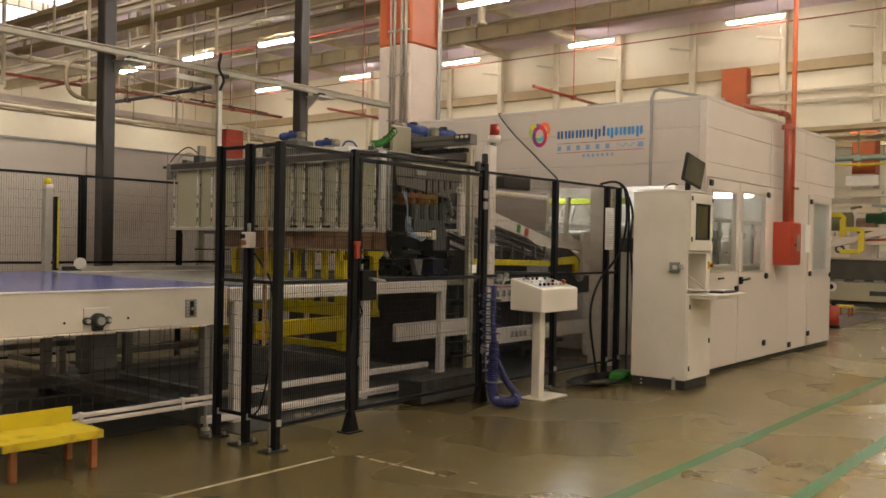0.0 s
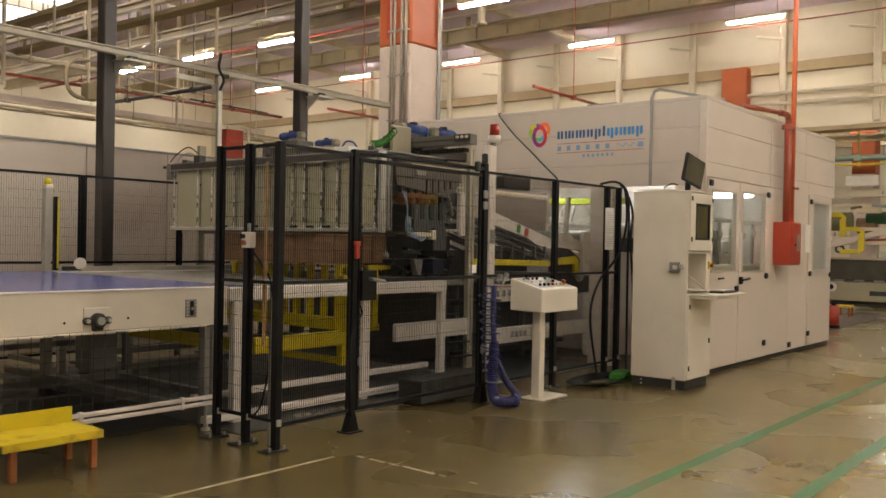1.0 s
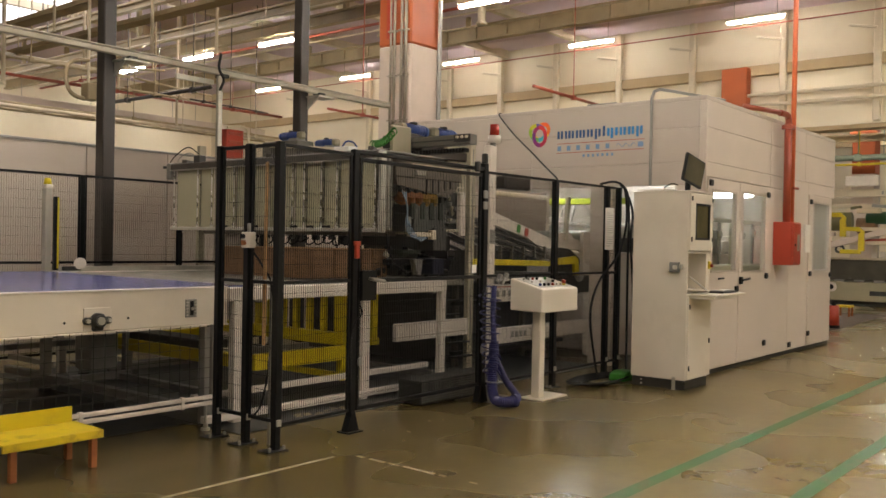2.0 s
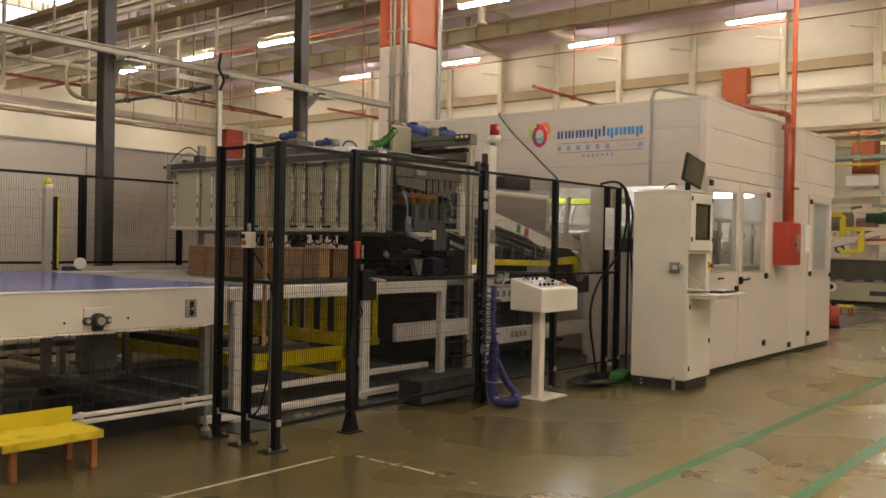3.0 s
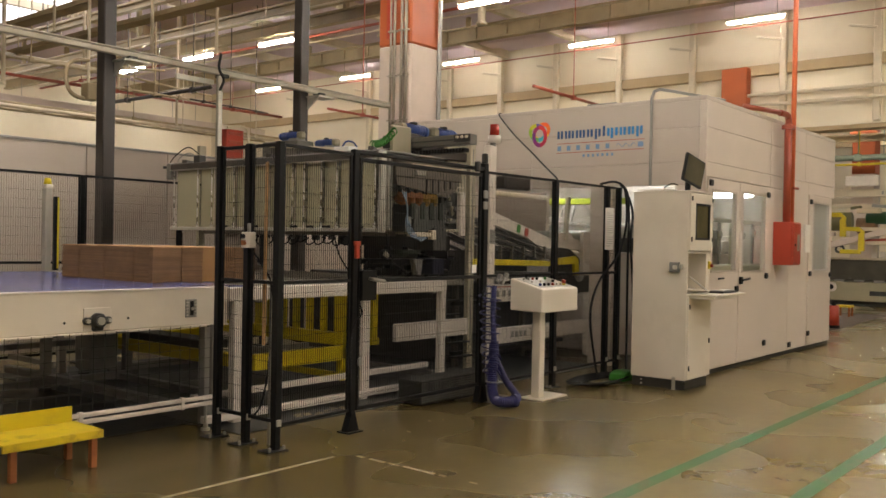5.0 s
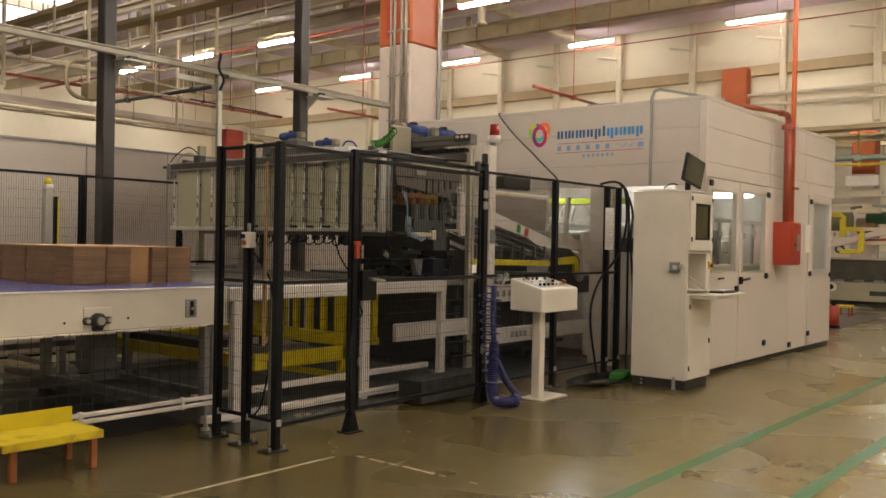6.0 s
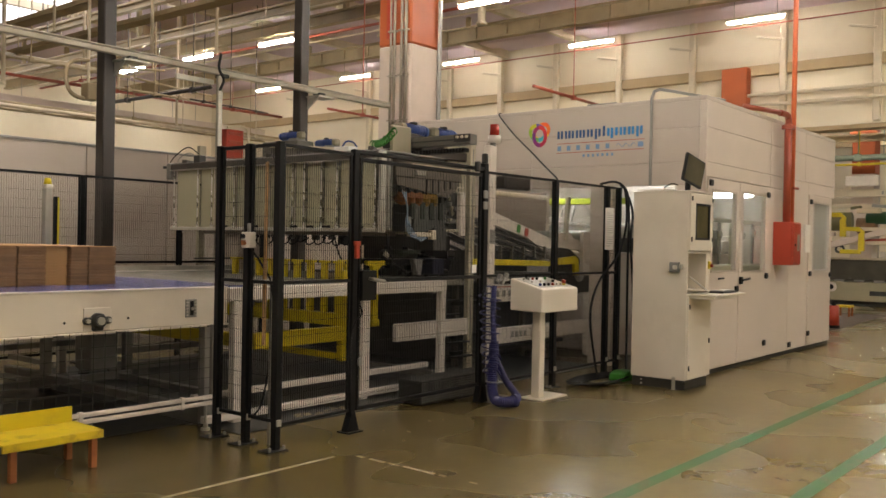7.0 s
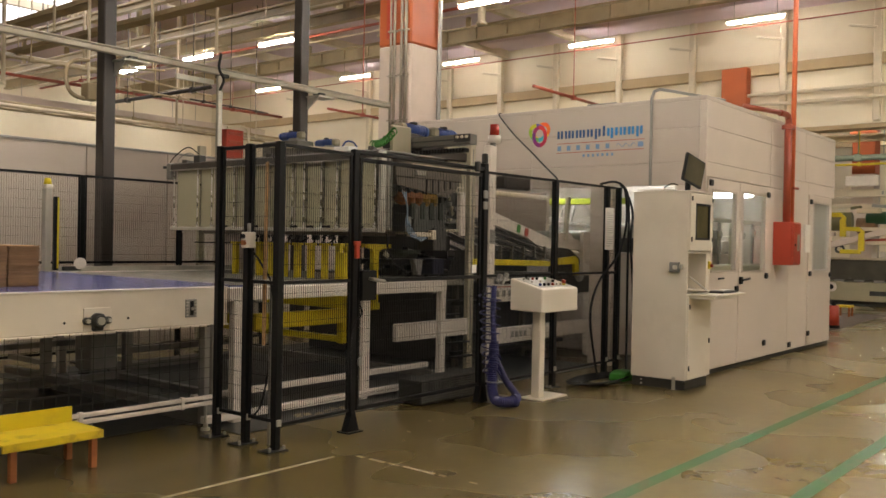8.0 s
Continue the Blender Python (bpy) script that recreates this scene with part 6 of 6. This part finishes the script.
    part("cable", tube(bm_(), curve([(8.52, 4.0, 2.04), (8.47, 3.95, 2.06), (8.5, 3.9, 2.09), (8.6, 3.88, 2.08)]), 0.006, 5), RUBBER, t)


def pedestal():
    p = thing("control_pedestal", (7.1, 4.55, 0), "cream control console on a square post", "console")
    part("base_plate", box(bm_(), (6.93, 4.41, 0), (7.38, 4.66, 0.012), 0.003), CREAM, p)
    part("post", box(bm_(), (6.985, 4.48, 0.012), (7.075, 4.57, 0.84), 0.008), CREAM, p)
    b = prism(bm_(), [(4.36, 0.82), (4.36, 1.035), (4.71, 1.125), (4.71, 0.83)], "x", 6.82, 7.45)
    bmesh.ops.bevel(b, geom=list(b.edges), offset=0.008, segments=1, affect="EDGES")
    part("console", b, CREAM, p)
    rnd = random.Random(5)
    tilt = math.degrees(math.atan2(0.09, 0.35))
    part("key_plate", slab(bm_(), pose(7.135, 4.545, 1.084, tilt), (0.52, 0.27, 0.006), 0.002), ALU, p, "grey button plate")
    for i in range(6):
        for j in range(3):
            if rnd.random() < 0.2:
                continue
            y = 4.45 + 0.09 * j
            x = 6.92 + 0.072 * i
            z = 1.038 + (y - 4.36) * 0.257
            m = rnd.choice((WHITE, BLACK, BLACK, ALU, GREENP, BLUE, RED, PAPER))
            o = pose(x, y, z, tilt, 0, 0)
            bt = rod(bm_(), o @ Vector((0, 0, 0.0)), o @ Vector((0, 0, 0.024)), 0.013, 12)
            part("push_button", bt, m, p)
    o = pose(7.34, 4.46, 1.064, tilt)
    st = part("stop_collar", rod(bm_(), o @ Vector((0, 0, 0)), o @ Vector((0, 0, 0.014)), 0.026, 16), YELLOW, p, "yellow collar")
    part("stop_button", rod(bm_(), o @ Vector((0, 0, 0.014)), o @ Vector((0, 0, 0.045)), 0.018, 16, 0.022), RED, st, "red stop button")
    o = pose(7.0, 4.66, 1.115, tilt)
    part("selector", rod(bm_(), o @ Vector((0, 0, 0)), o @ Vector((0, 0, 0.05)), 0.014, 10), BLACK, p)


def ripple(bm, points, r, depth, sides=14):
    """A corrugated duct through the points."""
    pts = [Vector(q) for q in points]
    rings = []
    side = None
    for i, q in enumerate(pts):
        d = (pts[min(i + 1, len(pts) - 1)] - pts[max(i - 1, 0)]).normalized()
        if side is None:
            side = d.orthogonal().normalized()
        side = (side - d * side.dot(d)).normalized()
        up = d.cross(side)
        rr = r - depth * (i % 2)
        rings.append([bm.verts.new(q + rr * (side * math.cos(a) + up * math.sin(a))) for a in [math.tau * k / sides for k in range(sides)]])
    for a, b in zip(rings, rings[1:]):
        for k in range(sides):
            bm.faces.new((a[k], a[(k + 1) % sides], b[(k + 1) % sides], b[k]))
    return bm


def hose():
    h = thing("flexible_hose", (6.75, 4.7, 0), "violet-blue corrugated hose hanging from the fence", "hose")
    upper = curve([(6.52, 4.68, 1.06), (6.50, 4.67, 0.95), (6.49, 4.66, 0.75), (6.48, 4.64, 0.52)], 12)
    part("upper_duct", ripple(bm_(), upper, 0.027, 0.004), PURPLE, h)
    main = curve([(6.48, 4.64, 0.55), (6.46, 4.63, 0.42), (6.43, 4.62, 0.28), (6.41, 4.60, 0.16), (6.37, 4.54, 0.075), (6.37, 4.46, 0.06), (6.43, 4.42, 0.06), (6.49, 4.42, 0.06)], 14)
    part("duct", ripple(bm_(), main, 0.048, 0.006), PURPLE, h)
    end = curve([(6.47, 4.62, 0.42), (6.54, 4.60, 0.30), (6.60, 4.58, 0.20), (6.66, 4.56, 0.13), (6.66, 4.50, 0.07), (6.60, 4.46, 0.06), (6.53, 4.44, 0.06)], 10)
    part("duct_end", ripple(bm_(), end, 0.034, 0.005), PURPLE, h)
    part("mouth", rod(bm_(), (6.485, 4.42, 0.062), (6.51, 4.41, 0.062), 0.058, 16), PURPLE, h)
    part("dark_mouth", rod(bm_(), (6.509, 4.411, 0.062), (6.513, 4.409, 0.062), 0.045, 16), BLACK, h)
    b = bm_()
    pts = []
    for k in range(170):
        a = k * 0.36
        t = k / 169
        r = 0.10 - 0.035 * t
        pts.append((6.43 + r * math.cos(a) + 0.03 * t, 4.66 + r * math.sin(a), 1.0 - 0.72 * t))
    tube(b, pts, 0.0065, 5)
    part("spiral_cord", b, PURPLE, h, "thin blue spiral cord", True)
    for z, r in ((0.44, 0.062), (0.36, 0.066), (0.30, 0.06)):
        part("cord_loop", tube(bm_(), [(6.455 + r * math.cos(a), 4.62 + r * math.sin(a), z + 0.03 * math.sin(2 * a)) for a in [math.tau * k / 18 for k in range(19)]], 0.008, 6), PURPLE, h)
    part("hanging_ring", tube(bm_(), [(6.46 + 0.08 * math.cos(a), 4.70, 0.99 + 0.07 * math.sin(a)) for a in [math.tau * k / 18 for k in range(19)]], 0.009, 6), PURPLE, h)
    part("black_handle", tube(bm_(), curve([(6.42, 4.70, 1.06), (6.36, 4.68, 1.0), (6.33, 4.68, 0.93), (6.34, 4.68, 0.86)]), 0.014, 6), BLACK, h)
    for x, z in ((6.66, 1.13), (6.71, 1.10), (6.76, 1.14)):
        part("valve", slab(bm_(), pose(x, 4.72, z, 10, 20, 0), (0.04, 0.04, 0.07), 0.008), STEEL, h)
    part("valve_rod", rod(bm_(), (6.62, 4.72, 1.11), (6.80, 4.72, 1.11), 0.012, 8), ALU, h)
    part("tie", tube(bm_(), [(6.42 + 0.06 * math.cos(a), 4.60 + 0.06 * math.sin(a), 0.22) for a in [math.tau * k / 14 for k in range(15)]], 0.006, 5), ALU, h)


def cables():
    for k, pts in enumerate(([(8.55, 4.75, 2.11), (8.8, 4.72, 2.15), (9.0, 4.70, 2.1), (9.08, 4.68, 1.9), (9.08, 4.68, 1.2), (9.05, 4.66, 0.2), (8.9, 4.6, 0.02), (8.6, 4.66, 0.02)],
                             [(8.95, 4.72, 2.12), (9.03, 4.7, 2.05), (9.05, 4.69, 1.7), (8.9, 4.70, 1.35), (8.5, 4.72, 1.05), (8.35, 4.73, 0.7), (8.45, 4.72, 0.2), (8.5, 4.7, 0.02)],
                             [(9.12, 4.7, 2.0), (9.14, 4.66, 1.8), (9.10, 4.66, 1.5), (9.14, 4.64, 1.0), (9.12, 4.62, 0.4), (9.1, 4.58, 0.02)])):
        c = thing("cable", pts[-1], "black cable hanging from the fence to the floor", "cable", "fence cables")
        part("cord", tube(bm_(), curve(pts), 0.013, 7), RUBBER, c, smooth=True)
    c = thing("cable_coil", (8.3, 4.62, 0), "dark cables coiled loosely on the floor", "cable")
    rnd = random.Random(9)
    for k in range(5):
        r = 0.22 + 0.04 * k
        part("loop", tube(bm_(), [(8.35 + r * 1.5 * math.cos(a), 4.60 + r * 0.55 * math.sin(a), 0.012 + 0.008 * k + 0.004 * math.sin(3 * a + k)) for a in [math.pi * 2 * j / 30 for j in range(31)]], 0.010, 6), RUBBER, c)
    g = thing("green_base", (8.72, 4.55, 0), "green plastic foot on the floor beside cables", "foot")
    part("body", prism(bm_(), [(8.55, 0.0), (8.57, 0.07), (8.66, 0.10), (8.86, 0.09), (8.90, 0.0)], "y", 4.42, 4.60), GREENP, g)
    part("clip", box(bm_(), (8.92, 4.46, 0.0), (8.98, 4.52, 0.09), 0.01), YELLOW, g)
    r = thing("roof_cable", (9.4, 6.6, 2.1), "black cable draped over the cabin front", "cable")
    part("cord", tube(bm_(), curve([(9.62, 6.85, 3.17), (9.52, 6.80, 3.12), (9.4, 6.5, 2.86), (8.9, 5.9, 2.56), (8.3, 5.3, 2.30), (7.72, 4.78, 2.11)]), 0.009, 6), RUBBER, r, smooth=True)


def fire_point():
    p = thing("fire_riser", (12.05, 3.86, 0), "brick-red fire water riser beside the cabin", "pipe")
    part("riser", rod(bm_(), (11.93, 3.86, 1.80), (11.93, 3.86, 3.10), 0.048, 16), RED_PIPE, p, "", True)
    part("elbow", tube(bm_(), curve([(11.93, 3.86, 3.08), (11.92, 3.86, 3.16), (11.85, 3.86, 3.20), (11.6, 3.87, 3.20)]), 0.04, 10), RED_PIPE, p, "", True)
    part("branch", rod(bm_(), (11.6, 3.87, 3.20), (10.85, 4.05, 3.20), 0.032, 12), RED_PIPE, p, "", True)
    part("flange", rod(bm_(), (11.93, 3.86, 3.02), (11.93, 3.86, 3.07), 0.085, 16), RED_PIPE, p)
    part("thin_riser", rod(bm_(), (12.07, 3.84, 1.80), (12.07, 3.84, 7.25), 0.033, 12), RED_BRIGHT, p, "bright orange-red riser", True)
    part("valve_knob", rod(bm_(), (12.0, 3.80, 2.25), (12.12, 3.78, 2.25), 0.018, 8), RED_PIPE, p)
    c = thing("hose_cabinet", (11.95, 3.85, 1.24), "red fire-hose cabinet with a small glass window", "fire cabinet")
    part("body", box(bm_(), (11.80, 3.74, 1.235), (12.12, 4.0, 1.80), 0.008), RED, c)
    part("door", box(bm_(), (11.81, 3.725, 1.245), (12.11, 3.74, 1.79), 0.006), RED, c)
    part("window", box(bm_(), (11.95, 3.72, 1.42), (12.05, 3.726, 1.64), 0.004), ALU, c, "pale window")
    part("lock", rod(bm_(), (11.88, 3.715, 1.50), (11.88, 3.728, 1.50), 0.014, 10), BLACK, c)


# PANEL made a fifth brighter: light on the cabin's side wall put into colour
PANEL_LIT = material("lit_greige_panel", (0.60, 0.52, 0.44), 0.45, 0, 0.04, 0.9, 0.04, 120, (0.53, 0.45, 0.37), 0.3, 1.0)
LOGO_BLUE = material("deep_blue_print", (0.02, 0.07, 0.19), 0.4, 0, 0.05, 5, 0, 90)
LOGO_SKY = material("sky_blue_print", (0.02, 0.20, 0.50), 0.4, 0, 0.05, 5, 0, 90)
LOGO_PALE = material("pale_blue_print", (0.16, 0.28, 0.48), 0.4, 0, 0.05, 5, 0, 90)
YELLOW_GREEN = material("yellow_green_paint", (0.45, 0.50, 0.04), 0.45, 0, 0.08, 4, 0.05, 100)
SLATE = material("dim_screen", (0.05, 0.06, 0.08), 0.2, 0, 0.1, 5, 0, 90)
SCREEN = material("olive_screen_glass", (0.10, 0.085, 0.04), 0.12, 0, 0.2, 4, 0, 90)
# the olive base colour stands in for what the monitor screen reflects
SCREEN_GLOSS = material("olive_reflection_paint", (0.11, 0.10, 0.065), 0.10, 0, 0.2, 4, 0, 90, coat=1.0)
RED_BRIGHT = material("orange_red_pipe", (0.62, 0.14, 0.05), 0.4, 0, 0.08, 4, 0.05, 80)
CABIN_TUBE = glow("cabin_tube", (0.90, 0.96, 0.98), 24.0)
cabin()
cabin_inside()
cabinet()
pedestal()
hose()
cables()
fire_point()


# ---- the next bay, seen past the cabin ----
def bay():
    m = thing("bay_machine", (26, 6, 0), "beige converting machine in the next bay", "machine")
    part("base_cabinet", box(bm_(), (24.9, 2.5, 0.12), (26.4, 7.6, 0.62), 0.02), BAY_BEIGE, m)
    part("glazed_front", box(bm_(), (25.0, 2.5, 0.66), (26.4, 7.6, 1.22), 0.02), BAY_DARK, m, "dark glazed front")
    for k in range(10):
        part("window_strip", box(bm_(), (24.985, 2.7 + 0.48 * k, 0.62), (25.0, 2.95 + 0.48 * k, 0.68)), STEEL, m)
    part("plinth", box(bm_(), (25.1, 2.5, 0.0), (26.3, 7.6, 0.12)), DARK, m)
    part("top_rail", box(bm_(), (24.88, 2.4, 1.20), (25.02, 7.7, 1.26), 0.01), PALE_PIPE, m)
    part("cabinet_seam", box(bm_(), (24.89, 5.5, 0.28), (24.9, 5.9, 0.40)), DARK, m)
    for y, z in ((6.85, 2.42), (6.4, 2.05)):
        b = prism(bm_(), [(y, z), (y - 0.35, z), (y - 0.48, z - 0.12), (y - 0.48, z - 0.62), (y - 0.34, z - 0.62), (y - 0.34, z - 0.2), (y - 0.40, z - 0.12), (y, z - 0.10)], "x", 24.3, 24.4)
        part("yellow_arm", b, YELLOW, m, "yellow clamp arm")
    part("yellow_foot", box(bm_(), (24.3, 6.0, 1.36), (24.4, 6.5, 1.47), 0.01), YELLOW, m)
    for z, x in ((1.95, 24.6), (2.55, 24.7), (1.60, 24.5)):
        part("cross_beam", box(bm_(), (x, 2.4, z), (x + 0.12, 7.6, z + 0.10), 0.01), PALE_PIPE, m)
    part("sloping_beam", bar(bm_(), (24.4, 7.4, 1.40), (24.4, 5.4, 1.95), 0.1, 0.16, 0.01), CONCRETE, m)
    part("sloping_beam", bar(bm_(), (24.55, 7.4, 1.62), (24.55, 4.4, 1.80), 0.1, 0.07, 0.01), RED_PIPE, m)
    part("roll", rod(bm_(), (24.6, 6.3, 2.2), (24.6, 7.3, 2.2), 0.24, 20), BAY_OLIVE, m, "olive roll", True)
    part("roll", rod(bm_(), (24.9, 4.6, 2.3), (24.9, 6.0, 2.3), 0.16, 20), BAY_GREEN, m, "green roll", True)
    part("carton_roll", rod(bm_(), (25.0, 5.8, 2.1), (25.0, 6.25, 2.1), 0.2, 20), CARD, m, "", True)
    part("lettered_beam", box(bm_(), (24.4, 2.4, 2.82), (24.55, 7.7, 3.02), 0.01), PALE_PIPE, m)
    b = bm_()
    for k in range(7):
        box(b, (24.395, 4.9 + 0.1 * k, 2.88), (24.4, 4.95 + 0.1 * k, 2.96))
    part("lettering", b, STEEL, m, "grey letter marks")
    part("end_block", box(bm_(), (24.2, 5.55, 2.40), (24.5, 6.1, 2.52), 0.02), PALE_PIPE, m)
    part("white_hood", box(bm_(), (23.9, 5.5, 3.06), (23.98, 6.3, 3.34), 0.03), WHITE, m)
    for k in range(4):
        part("upright", box(bm_(), (25.2, 2.6 + 1.6 * k, 1.26), (25.35, 2.75 + 1.6 * k, 3.0), 0.01), WHITE, m)
    rnd = random.Random(21)
    for k in range(26):
        y, z = rnd.uniform(2.6, 7.4), rnd.uniform(1.3, 2.85)
        part("fitting", slab(bm_(), pose(24.7 + rnd.uniform(-.1, .3), y, z, rnd.uniform(-10, 10), 0, 0), (0.15, rnd.uniform(.1, .5), rnd.uniform(.05, .16)), 0.015), rnd.choice((DARK, STEEL, WHITE, CONCRETE, PALE_PIPE, BAY_OLIVE)), m)
    b = bm_()
    for k in range(5):
        slab(b, pose(24.28, 4.4 + 0.12 * k, 1.85, 35, 0, 0), (0.01, 0.05, 0.16))
    part("hazard_board", box(bm_(), (24.29, 4.3, 1.75), (24.33, 5.0, 1.95)), YELLOW, m, "yellow hazard board")
    part("hazard_stripe", b, BLACK, m)
    part("hook", tube(bm_(), [(24.5, 6.55 + 0.10 * math.cos(a), 1.48 + 0.09 * math.sin(a)) for a in [math.tau * k / 14 for k in range(15)]], 0.03, 8), DARK, m)
    run("bay_pipe", (26.5, -8, 4.0), (26.5, 20, 4.0), 0.05, STEEL, "grey pipe across the next bay", 5)
    run("bay_pipe", (24.0, -8, 3.62), (24.0, 20, 3.62), 0.03, YELLOW, "yellow gas pipe across the next bay", 5)
    run("bay_pipe", (23.9, -8, 3.78), (23.9, 20, 3.78), 0.07, BAY_GREEN_GREY, "grey-green pipe across the next bay", 5)
    girder(27.5, 4.7, 0.2, 0.14)
    girder(33.0, 5.2, 0.3, 0.2)
    # red barrow and yellow trestle on the aisle
    w = thing("fire_trolley", (17.3, 4.55, 0), "red wheeled fire extinguisher standing in the aisle", "extinguisher")
    part("bottle", rod(bm_(), (17.35, 4.72, 0.06), (17.35, 4.72, 0.42), 0.10, 16, 0.09), RED, w, "", True)
    part("neck", rod(bm_(), (17.35, 4.72, 0.42), (17.35, 4.72, 0.50), 0.04, 10), BLACK, w)
    part("foot_ring", rod(bm_(), (17.35, 4.72, 0.0), (17.35, 4.72, 0.06), 0.11, 16), BLACK, w)
    s = thing("trestle", (20.7, 5.4, 0), "low yellow-brown trestle on the aisle floor", "trestle")
    part("top_bar", box(bm_(), (20.55, 5.25, 0.20), (20.85, 5.55, 0.25), 0.008), YELLOW_TREAD, s)
    for x, y in ((20.58, 5.28), (20.82, 5.28), (20.58, 5.52), (20.82, 5.52)):
        part("leg", box(bm_(), (x - 0.02, y - 0.02, 0), (x + 0.02, y + 0.02, 0.20), 0.004), RUST, s)
    # shadow on the aisle floor, drawn as a thin dark brown sheet
    b = bm_()
    rnd = random.Random(6)
    edge = [(16.3 + 0.5 * k, 4.55 + 0.02 * k + rnd.uniform(-.05, .05)) for k in range(12)] + [(21.8 - 0.5 * k, 6.4 + rnd.uniform(-.1, .1)) for k in range(12)]
    prism(b, edge, "z", 0.0, 0.004)
    solid("floor_mat", b, AISLE_SHADE, "dark brown sheet standing in for a shadow on the aisle floor", "mat", kind="structure")
    h = thing("door_knob", (14.45, 4.05, 0.9), "round white handwheel at the cabin corner", "handwheel")
    part("wheel", rod(bm_(), (14.42, 3.97, 0.88), (14.45, 3.97, 0.88), 0.075, 20), WHITE, h)
    part("hub", rod(bm_(), (14.40, 3.97, 0.88), (14.47, 3.97, 0.88), 0.04, 12), BLACK, h)


AISLE_SHADE = material("dark_brown_shade", (0.075, 0.045, 0.03), 0.55, 0, 0.25, 1.5, 0.1, 40)
BAY_BEIGE = material("beige_machine_paint", (0.33, 0.29, 0.18), 0.45, 0, 0.06, 2, 0.04, 90)
BAY_DARK = material("dark_glazed_front", (0.075, 0.068, 0.05), 0.25, 0, 0.2, 2, 0.02, 90)
BAY_OLIVE = material("olive_roll", (0.13, 0.12, 0.05), 0.5, 0, 0.1, 4, 0.04, 90)
BAY_GREEN = material("green_roll", (0.04, 0.12, 0.05), 0.5, 0, 0.1, 4, 0.04, 90)
BAY_GREEN_GREY = material("grey_green_pipe", (0.24, 0.29, 0.22), 0.5, 0, 0.1, 4, 0.04, 90)
bay()


# ---- what moves ----
def motions():
    at = Vector((6.0, 7.0, 0))
    rise = ((0.0, 0.270), (0.4, 0.265), (0.7, 0.215), (1.0, 0.130), (1.3, 0.055), (1.6, -0.006), (2.0, -0.015), (4.5, -0.015), (6.1, -0.015), (6.3, 0.015), (6.5, 0.065),
            (6.8, 0.133), (7.2, 0.212), (7.6, 0.288), (8.0, 0.344))
    walk(LIFT, [(t, pose(at.x, at.y, at.z + z)) for t, z in rise])
    y = 6.27
    down = ((0.0, 0.286), (0.4, 0.281), (0.7, 0.231), (1.0, 0.146), (1.3, 0.071), (1.6, 0.022), (1.8, 0.004))
    rows = [(t, pose(5.79, y, BELT_Z + z)) for t, z in down]
    along = ((2.1, 5.79), (2.3, 5.74), (2.5, 5.66), (2.8, 5.52), (3.0, 5.39), (3.5, 5.06), (4.0, 4.73), (4.5, 4.39), (5.0, 4.06), (5.8, 3.53), (6.0, 3.39), (6.5, 3.055), (7.0, 2.71),
             (7.2, 2.58), (7.6, 2.33), (8.0, 2.11))
    walk(STACK, rows + [(t, pose(x, y, BELT_Z + 0.002)) for t, x in along])


motions()
